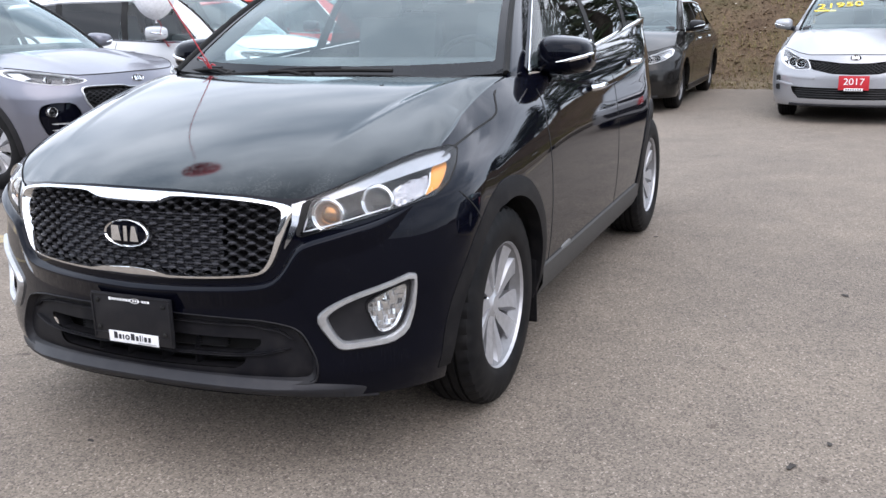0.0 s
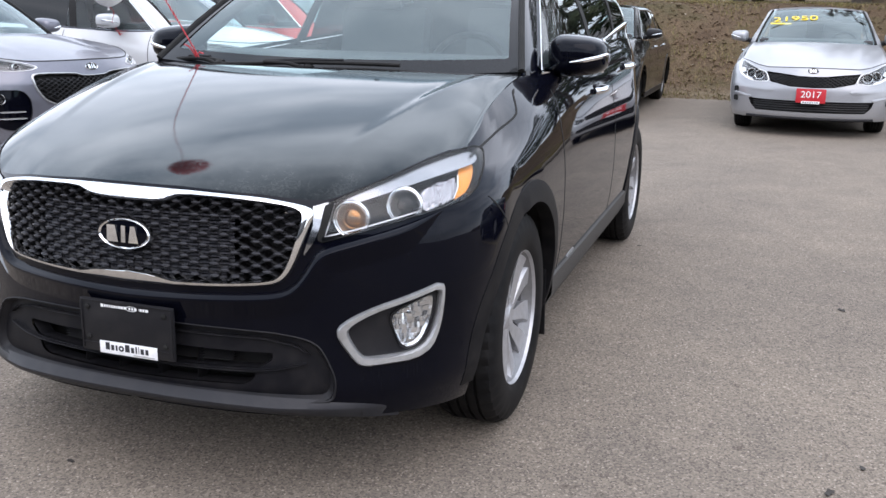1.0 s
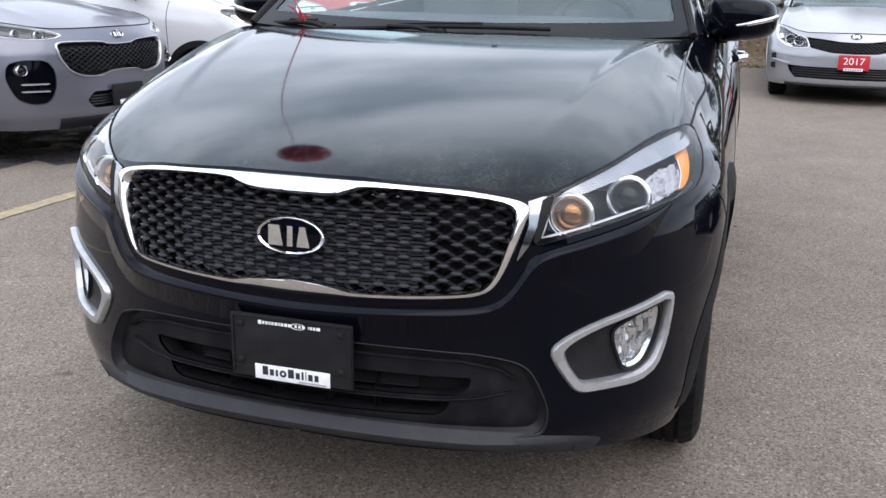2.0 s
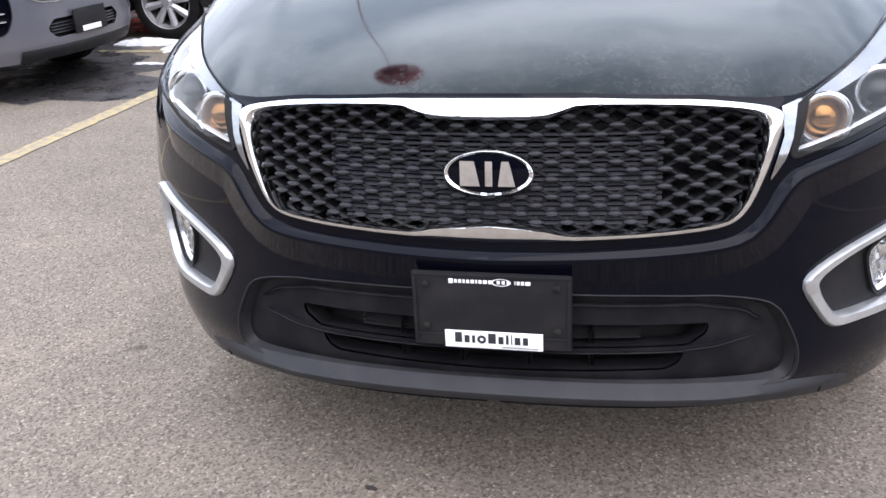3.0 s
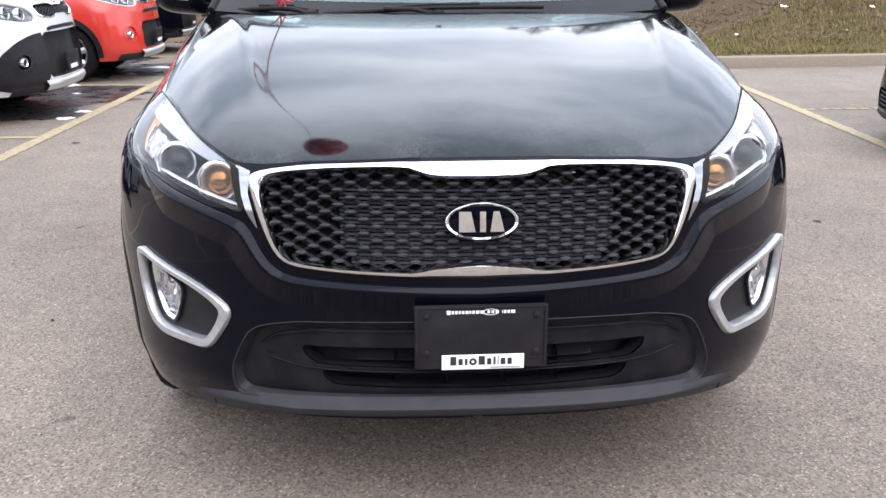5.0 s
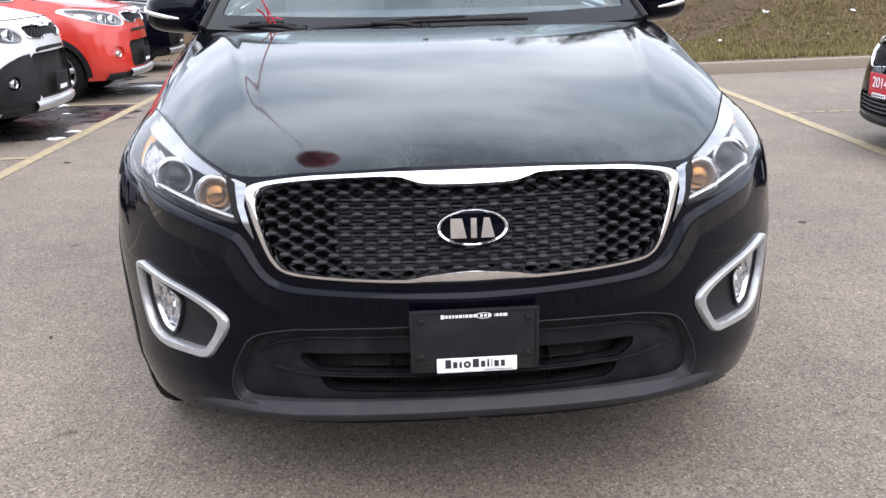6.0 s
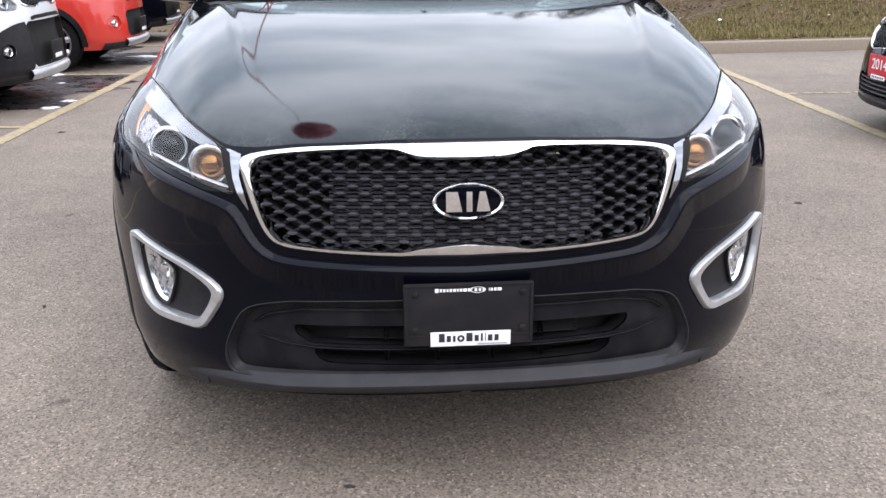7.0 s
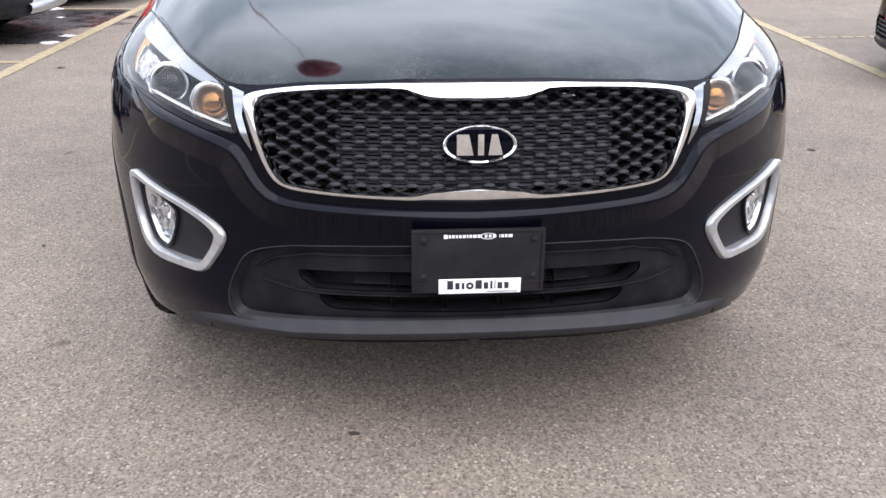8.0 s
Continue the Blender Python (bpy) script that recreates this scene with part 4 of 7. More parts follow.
SUV = Shell(
    zk=[0.2, 0.26, 0.35, 0.5, 0.64, 0.78, 0.86, 0.92, 0.985, 1.15],
    y0k=[0.03, 0.0, -0.02, 0.0, 0.0, 0.0, 0.015, 0.04, 0.07, 0.2],
    dk=[0.5, 0.52, 0.54, 0.56, 0.57, 0.62, 0.65, 0.76, 1.0, 1.15],
    wk=[0.86, 0.888, 0.918, 0.94, 0.95, 0.95, 0.946, 0.94, 0.928, 0.912],
    p=2.2, length=4.72,
    edge=[(0, 0.912), (0.16, 0.911), (0.3, 0.903), (0.39, 0.898), (0.49, 0.886), (0.565, 0.884), (0.62, 0.908), (0.69, 0.94), (0.75, 0.972), (0.785, 0.985), (0.82, 0.987)],
    corner=(0.80, 1.27, 1.16), cowl=(1.08, 1.172), belt=(1.85, 1.165, 1.34, 0.85),
    roof=dict(front=2.02, z=1.66, x=0.57, rear=4.5, z_rear=1.58, b_post=2.62, c_post=3.6),
    axles=(0.88, 3.705), tyre=0.367, arch=0.414, sill=0.25, tail=(1.5, 0.36, 2), flare=0.085, slim=0.013, pinch=0.028)
SUV.turn_in, SUV.chin, SUV.bend = 3.2, 0.035, 0.75

CHROME_OUT = [(0, 0.906), (0.16, 0.905), (0.3, 0.897), (0.39, 0.892), (0.47, 0.880), (0.525, 0.868), (0.54, 0.852), (0.53, 0.82), (0.505, 0.74), (0.48, 0.685), (0.455, 0.662), (0.42, 0.653), (0.32, 0.645), (0.2, 0.640), (0.125, 0.636), (0, 0.633)]
CHROME_IN = [(0, 0.866), (0.105, 0.867), (0.135, 0.876), (0.165, 0.888), (0.305, 0.884), (0.43, 0.872), (0.485, 0.861), (0.503, 0.846), (0.497, 0.8), (0.474, 0.72), (0.455, 0.685), (0.43, 0.669), (0.31, 0.659), (0.16, 0.654), (0.13, 0.659), (0.1, 0.668), (0, 0.673)]
LAMP = [(0.558, 0.874), (0.62, 0.903), (0.69, 0.935), (0.75, 0.966), (0.79, 0.979), (0.835, 0.988), (0.862, 0.975), (0.882, 0.925), (0.886, 0.89), (0.872, 0.862), (0.83, 0.850), (0.745, 0.826), (0.65, 0.799), (0.548, 0.772)]
FOG_OUT = [(0.845, 0.65), (0.78, 0.622), (0.69, 0.592), (0.63, 0.562), (0.597, 0.535), (0.597, 0.505), (0.645, 0.432), (0.665, 0.42), (0.72, 0.424), (0.785, 0.428), (0.822, 0.455), (0.838, 0.52), (0.846, 0.6)]
FOG_IN = [(0.838, 0.630), (0.775, 0.605), (0.69, 0.575), (0.643, 0.547), (0.623, 0.525), (0.634, 0.492), (0.658, 0.455), (0.672, 0.445), (0.73, 0.448), (0.783, 0.453), (0.812, 0.477), (0.829, 0.535), (0.837, 0.6)]
FOG_LAMP = [(0.831, 0.617), (0.785, 0.598), (0.732, 0.568), (0.728, 0.544), (0.750, 0.475), (0.770, 0.459), (0.800, 0.472), (0.823, 0.535)]
INTAKE = [(0, 0.53), (0.4, 0.521), (0.5, 0.505), (0.545, 0.485), (0.572, 0.44), (0.595, 0.385), (0.59, 0.335), (0.565, 0.32), (0.4, 0.326), (0.2, 0.334), (0, 0.336)]


def grille_mesh(car, sh):
    """The studded black grille: a woven lattice with a lens-shaped stud on each crossing."""
    loop = mirror_loop(rounded(CHROME_IN, 0.25, False, 1))
    back = part("grille_back", sh.patch(resample(CHROME_IN, 0.02), -0.075, sides=(1, -1)), CLADDING, car)
    lattice = new("grille", None)
    lattice.parent = car
    dx, dz = 0.0595, 0.0335
    nodes = []
    for j in range(-1, 16):
        for i in range(-10, 11):
            x = i * dx + (dx / 2 if j % 2 else 0)
            z = 0.655 + j * dz / 2
            nodes.append((x, z))
    nodes = np.array(nodes)
    keep = inside(loop, nodes)
    have = {(round(x, 4), round(z, 4)) for (x, z), k in zip(nodes, keep) if k}
    near = {(round(x, 4), round(z, 4)) for x, z in nodes}
    geos = []
    for (x, z) in nodes:
        for sx, sz in ((1, 1), (1, -1)):
            b = (x + sx * dx / 2, z + sz * dz / 2)
            k1, k2 = (round(x, 4), round(z, 4)), (round(b[0], 4), round(b[1], 4))
            if k2 not in near or not (k1 in have or k2 in have):
                continue
            p = np.linspace((x, z), b, 4)
            t = np.array(b) - (x, z)
            n = np.array([-t[1], t[0]]) / np.linalg.norm(t) * 0.0042
            geos.append(strip_geo(sh.on(p + n, -0.05), sh.on(p + n, -0.02), sh.on(p, -0.014), sh.on(p - n, -0.02), sh.on(p - n, -0.05), closed=False))
    big = join_geo(*[(g[0], g[1]) for g in geos])
    net = part("lattice", sharp((big[0], big[1]), 30), GRILLE_PLASTIC, lattice)
    # one stud, shared by all
    bm = bmesh.new()
    bmesh.ops.create_uvsphere(bm, u_segments=10, v_segments=6, radius=1)
    for v in bm.verts:
        x, y, z = v.co
        tp = 1 - 0.55 * abs(y) ** 1.5
        v.co = (x * 0.008, y * 0.0160, (z if z > 0 else z * 0.8) * 0.0066 * tp)
    smooth_bm(bm, 60)
    stud = bpy.data.meshes.new("stud")
    bm.to_mesh(stud)
    bm.free()
    stud.materials.append(STUD_PLASTIC)
    for x, z in sorted(have):
        if (x / 0.095) ** 2 + ((z - 0.773) / 0.05) ** 2 < 1:
            continue
        o = new("stud", stud)
        o.parent = lattice
        o.matrix_basis = facing(sh, x, z, -0.013, 0.3) @ pose(0, 0, 0, 0, -14, 0)
    # air shutters in the middle
    shut = new("shutter", None)
    shut.parent = car
    for k, z in enumerate(np.arange(0.668, 0.842, 0.0096)):
        w = 0.325 if z > 0.69 else 0.30
        p = np.array([(x, z) for x in np.linspace(-w, w, 24)])
        d = np.array([0, 0.0025])
        part("slat", sharp(strip_geo(sh.on(p + d, -0.048), sh.on(p + d, -0.022), sh.on(p - d, -0.017), sh.on(p - d * 1.4, -0.048), closed=False)), STUD_PLASTIC, shut)


STUD_PLASTIC = plastic("grille_stud_plastic", (0.023, 0.0238, 0.029), 0.42, 0.05)


def oval(cx, cz, a, b, n=64):
    return [(cx + a * math.cos(t), cz + b * math.sin(t)) for t in np.linspace(0, 2 * math.pi, n, endpoint=False)]


def emblem(car, sh, cx, cz, a, b, off):
    """An oval badge with a bright rim and three plain raised bars."""
    badge = part("badge", sharp(strip_geo(sh.on(oval(cx, cz, a * 0.9, b * 0.86), off * 0.2), sh.on(oval(cx, cz, a * 0.9, b * 0.86), off), sh.on(oval(cx, cz, a * 0.5, b * 0.4), off + 0.002), sh.on(oval(cx, cz, 0.002, 0.002), off + 0.002)), 50), BLACK_PAINT, car, "oval badge with bright rim and plain bars")
    part("rim", sharp(strip_geo(sh.on(oval(cx, cz, a, b), off - 0.02), sh.on(oval(cx, cz, a, b), off + 0.002), sh.on(oval(cx, cz, a * 0.96, b * 0.93), off + 0.005), sh.on(oval(cx, cz, a * 0.90, b * 0.86), off + 0.001)), 50), CHROME, badge)
    h = b * 0.52
    for x0, x1, x2, x3 in ((-0.62, -0.30, -0.62, -0.18), (-0.06, 0.10, -0.06, 0.10), (0.30, 0.46, 0.22, 0.60)):
        q = [(cx + x0 * a, cz + h), (cx + x1 * a, cz + h), (cx + x3 * a, cz - h), (cx + x2 * a, cz - h)]
        part("bar", sharp((np.vstack([sh.on(q, off), sh.on(q, off + 0.006)]), [(4, 5, 6, 7), (0, 1, 5, 4), (1, 2, 6, 5), (2, 3, 7, 6), (3, 0, 4, 7)]), 20), CHROME, badge)
    return badge


def projector(car_part, sh, x, z, r, off, glass, front=0.75):
    m = facing(sh, x, z, off, front)
    p = part("projector", sharp(moved(lathe([(-0.03, r * 1.18), (0.012, r * 1.18), (0.018, r * 1.1), (0.014, r * 1.0), (-0.01, r * 0.93)], 40), m), 40), REFLECTOR, car_part)
    part("projector_glass", sharp(moved(lathe([(-0.012, r * 0.95), (0.0, r * 0.86), (0.010, r * 0.6), (0.015, r * 0.3), (0.016, 0.0)], 32), m), 60), glass, p)
    return p


def prism_optic(name, sh, s, poly, nx, nz, off, depth, seed, material, parent):
    """A reflector pressed into many small tilted facets."""
    rng = random.Random(seed)
    poly = np.array(poly, float)
    lo, hi = poly.min(0), poly.max(0)
    dx, dz = (hi - lo) / [nx, nz]
    xz, offs, fs = [], [], []
    for i in range(nx):
        for j in range(nz):
            c = lo + [dx * (i + 0.5), dz * (j + 0.5)]
            if not inside(poly, np.array([c]))[0]:
                continue
            tx, tz = rng.uniform(-depth, depth), rng.uniform(-depth, depth)
            k = len(xz)
            for sx, sz in ((-1, -1), (1, -1), (1, 1), (-1, 1)):
                xz.append((s * (c[0] + sx * dx * 0.49), c[1] + sz * dz * 0.49))
                offs.append(off + sx * tx + sz * tz)
            fs.append((k, k + 1, k + 2, k + 3))
    return part(name, sharp((sh.on(xz, np.array(offs)), fs), 10), material, parent)


def headlamp(car, sh, s):
    f = (lambda p: np.array(p) * [s, 1])
    lamp = new("headlamp", None)
    lamp.parent = car
    out = rounded(LAMP, 0.12, True, 1)
    lens = part("lens", sh.patch(out, 0.003, 0.015, 0.02, sides=(s,)), LENS_GLASS, lamp)
    lens.visible_shadow = False
    o = resample(out, closed=True, count=90)
    c = o.mean(0)
    inn = c + (o - c) * 0.93
    part("housing", sharp(strip_geo(sh.on(f(o), 0.0), sh.on(f(o + (c - o) * 0.02), -0.004), sh.on(f(inn), -0.04), sh.on(f(c + (o - c) * 0.6), -0.065), sh.on(f(c + (o - c) * 0.05), -0.07)), 40), LAMP_GREY, lamp)
    part("rim_seal", sharp(strip_geo(sh.on(f(c + (o - c) * 1.012), -0.012), sh.on(f(c + (o - c) * 1.012), 0.0035), sh.on(f(c + (o - c) * 0.995), 0.004), sh.on(f(c + (o - c) * 0.985), -0.006))), DEEP_BLACK, lamp)
    brow = [(0.59, 0.884), (0.66, 0.917), (0.75, 0.961), (0.79, 0.974), (0.832, 0.983), (0.857, 0.970), (0.862, 0.952), (0.80, 0.936), (0.74, 0.917), (0.68, 0.896), (0.62, 0.876)]
    part("brow_panel", sh.patch(rounded(brow, 0.2, True, 1), -0.012, 0.012, 0.02, sides=(s,)), BROW_SILVER, lamp, "pale upper bezel")
    for x, z, glass in ((0.632, 0.840, SMOKE_AMBER), (0.75, 0.877, LENS_DARK)):
        pr = projector(lamp, sh, s * x, z, 0.039, -0.036, glass)
        part("outer_ring", sharp(moved(lathe([(0.0, 0.046), (0.013, 0.052), (0.016, 0.0505), (0.010, 0.044)], 40), facing(sh, s * x, z, -0.034, 0.75)), 40), CHROME, pr)
    clear = [(0.775, 0.905), (0.80, 0.924), (0.834, 0.930), (0.848, 0.905), (0.849, 0.874), (0.805, 0.850), (0.782, 0.866)]
    tray = part("indicator", sh.patch(rounded(clear, 0.1, True, 1), -0.034, 0.01, 0.014, sides=(s,)), REFLECTOR, lamp)
    prism_optic("prism", sh, s, clear, 26, 16, -0.026, 0.0008, 3, PRISM, tray)
    wall = np.array([(0.835, 0.933), (0.843, 0.918), (0.850, 0.902), (0.851, 0.875)])
    part("tray_wall", sharp(strip_geo(sh.on(f(wall - [0.002, 0]), -0.034), sh.on(f(wall - [0.001, 0]), -0.017), sh.on(f(wall + [0.001, 0]), -0.017), sh.on(f(wall + [0.002, 0]), -0.034), closed=False)), REFLECTOR, tray)
    amber = [(0.826, 0.962), (0.845, 0.967), (0.861, 0.950), (0.873, 0.92), (0.876, 0.893), (0.866, 0.876), (0.853, 0.874), (0.852, 0.905), (0.838, 0.935)]
    part("amber_lens", sh.patch(rounded(amber, 0.1, True, 1), -0.028, 0.01, 0.014, sides=(s,)), AMBER, tray, "orange indicator lens")
    part("light_guide", sh.line(f([(0.566, 0.790), (0.65, 0.810), (0.745, 0.837), (0.78, 0.847)]), 0.004, -0.008), PALE_BEZEL, lamp)
    part("light_guide", sh.line(f([(0.566, 0.790), (0.575, 0.83)]), 0.003, -0.008), PALE_BEZEL, lamp)
    corner = np.array([(0.557, 0.870), (0.580, 0.882), (0.573, 0.84), (0.563, 0.795), (0.556, 0.780), (0.549, 0.777), (0.552, 0.82)])
    part("corner_mask", sh.patch(corner, 0.0045, 0.01, 0.015, sides=(s,)), DEEP_BLACK, lamp, "black inner corner of the lamp")


def fog_light(car, sh, s):
    f = (lambda p: np.array(p) * [s, 1])
    fog = new("fog_lamp", None)
    fog.parent = car
    a, b = rounded(FOG_OUT, 0.22, True, 1), rounded(FOG_IN, 0.22, True, 1)
    part("surround", sh.ring(f(a), f(b), 0.014, -0.02, 110, -0.014), SATIN, fog, "satin silver surround")
    part("infill", sh.patch(b, -0.010, 0.015, 0.025, sides=(s,), holes=[rounded(FOG_LAMP, 0.2, True, 1)]), CLADDING, fog)
    lampo = rounded(FOG_LAMP, 0.2, True, 2)
    c = lampo.mean(0)
    bowl = part("reflector", sharp(strip_geo(sh.on(f(c + (lampo - c) * 1.0), -0.008), sh.on(f(c + (lampo - c) * 0.82), -0.022), sh.on(f(c + (lampo - c) * 0.4), -0.034), sh.on(f(c + (lampo - c) * 0.02), -0.036)), 20), REFLECTOR, fog)
    prism_optic("prism", sh, s, c + (lampo - c) * 0.92, 15, 9, -0.018, 0.0022, 5, REFLECTOR, bowl)
    part("bulb_cap", sharp(moved(lathe([(-0.03, 0.016), (0.012, 0.013), (0.016, 0.0)], 16), facing(sh, s * c[0], c[1] + 0.018, -0.026, 0.8)), 30), CHROME, bowl)
    lens = part("lens", sh.patch(lampo, -0.005, 0.012, 0.02, sides=(s,)), LENS_GLASS, fog)
    lens.visible_shadow = False
    part("lamp_bezel", sh.ring(f(c + (lampo - c) * 1.07), f(c + (lampo - c) * 0.97), -0.003, -0.015, 60, -0.012), CLADDING, fog)


def plate_holder(car, sh):
    ph = new("plate_holder", None)
    ph.parent = car
    cz, w, h, y = 0.5, 0.311, 0.158, -0.022
    part("backing", smooth_bm(box_bm(w, 0.012, h, (0.004, y, cz), 0.005)), CLADDING, ph, "empty black plate holder")
    bar = lambda sx, sz, x, z, mt, nm, d=0.003, yy=y - 0.0075: part(nm, smooth_bm(box_bm(sx, d, sz, (x + 0.004, yy, z), 0.0008)), mt, ph)
    bar(w - 0.014, 0.0035, 0, cz - 0.052, CLADDING, "rib")
    bar(w - 0.01, 0.004, 0, cz + 0.0745, CLADDING, "rib")
    bar(0.006, h - 0.02, -w / 2 + 0.006, cz, CLADDING, "rib")
    bar(0.006, h - 0.02, w / 2 - 0.006, cz, CLADDING, "rib")
    for x in (-0.128, 0.128):
        for z in (0.054, -0.036):
            part("screw", sharp(moved(lathe([(0, 0.0085), (0.004, 0.008), (0.006, 0.004), (0.006, 0)], 12), Matrix.Translation((x + 0.004, y - 0.006, cz + z)) @ pose(0, 0, 0, 0, 0, -90)), 30), DEEP_BLACK, ph)
    # dealer name as plain bars
    x = -0.082
    for wd in (0.011, 0.008, 0.0085, 0.007, 0.0085, 0.0095, 0.006, 0.0085, 0.0105, 0.0085):
        bar(wd - 0.0022, 0.0075 if wd != 0.011 else 0.010, x + wd / 2, cz + 0.063, WHITE_LABEL, "letter_bar", 0.001)
        x += wd
    part("oval_mark", sharp(([(x + 0.021 + 0.019 * math.cos(t) * k, y - 0.0076, cz + 0.063 + 0.0078 * math.sin(t) * k) for k in (1.0, 0.82) for t in np.linspace(0, 2 * math.pi, 24, endpoint=False)],
         [(j, (j + 1) % 24, 24 + (j + 1) % 24, 24 + j) for j in range(24)])), WHITE_LABEL, ph)
    for k in range(3):
        bar(0.006, 0.007, x + 0.012 + 0.0095 * k, cz + 0.063, WHITE_LABEL, "letter_bar", 0.001)
    x += 0.042
    for wd in (0.004, 0.008, 0.0085, 0.012):
        bar(wd - 0.0022, 0.0075, x + wd / 2, cz + 0.063, WHITE_LABEL, "letter_bar", 0.001)
        x += wd
    lab = part("sticker", smooth_bm(box_bm(0.193, 0.002, 0.037, (0.008, y - 0.0085, cz - 0.0605), 0.0008)), WHITE_LABEL, ph, "white dealer sticker with dark bars")
    x = -0.075
    for wd, hh in ((0.019, 0.022), (0.015, 0.016), (0.011, 0.016)):
        part("letter_bar", smooth_bm(box_bm(wd - 0.005, 0.001, hh, (x + wd / 2 + 0.004, y - 0.0098, cz - 0.059 + (hh - 0.016) / 2 - 0.0005), 0.0003)), INK, lab)
        x += wd
    part("round_mark", sharp(moved(lathe([(0.0, 0.009), (0.0005, 0.009), (0.0005, 0.0035), (0, 0.0035)], 20), Matrix.Translation((x + 0.0145, y - 0.0096, cz - 0.0595)) @ pose(0, 0, 0, 0, 0, -90)), 30), INK, lab)
    x += 0.021
    for wd, hh in ((0.020, 0.022), (0.015, 0.016), (0.010, 0.020), (0.007, 0.021), (0.016, 0.016), (0.015, 0.016)):
        part("letter_bar", smooth_bm(box_bm(wd - 0.005, 0.001, hh, (x + wd / 2 + 0.004, y - 0.0098, cz - 0.059 + (hh - 0.016) / 2 - 0.0005), 0.0003)), INK, lab)
        x += wd
    part("small_print", smooth_bm(box_bm(0.07, 0.001, 0.003, (0.06, y - 0.0098, cz - 0.0745), 0.0003)), SATIN, lab)


def blend_crest(sh, hood, geo, reach=0.08):
    """Round the meeting of bonnet and wing: both sides share one normal along the crest."""
    m = hood.shape[1]
    edge = int(np.argmin(np.abs(hood[:, m // 2, 0] - hood[:, m // 2, 0].max() * 0.975)))
    du, dv = np.gradient(hood, axis=0)[edge], np.gradient(hood, axis=1)[edge]
    top = np.cross(du, dv)
    top /= np.linalg.norm(top, axis=1, keepdims=True)
    top *= np.sign(top[:, 2:])
    ys = hood[edge, :, 1]
    vs, fs, ns = np.array(geo[0], float), geo[1], np.array(geo[2], float)
    y, s = vs[:, 1], np.where(vs[:, 0] < 0, -1.0, 1.0)
    ze = sh.seam_z(np.clip(y, sh.yt, sh.corner[1]))
    xe = np.interp(y, [sh.yt, sh.corner[1]], [sh.xt, sh.corner[0]]) * sh.narrow(y, ze)
    side = sh.normals(sh.u_of_y(y, ze - 0.01), ze - 0.01)
    over = np.stack([np.interp(y, ys, top[:, k]) for k in range(3)], 1)
    mean = side + over * 1.3
    mean /= np.linalg.norm(mean, axis=1, keepdims=True)
    mean[:, 0] *= s
    w = np.exp(-(np.hypot(np.abs(vs[:, 0]) - xe, vs[:, 2] - ze) / reach) ** 2) * np.clip((y - sh.yt) / 0.12, 0, 1) * np.clip((sh.corner[1] + 0.05 - y) / 0.12, 0, 1)
    ns = ns * (1 - w[:, None]) + mean * w[:, None]
    return vs, fs, ns / np.linalg.norm(ns, axis=1, keepdims=True)


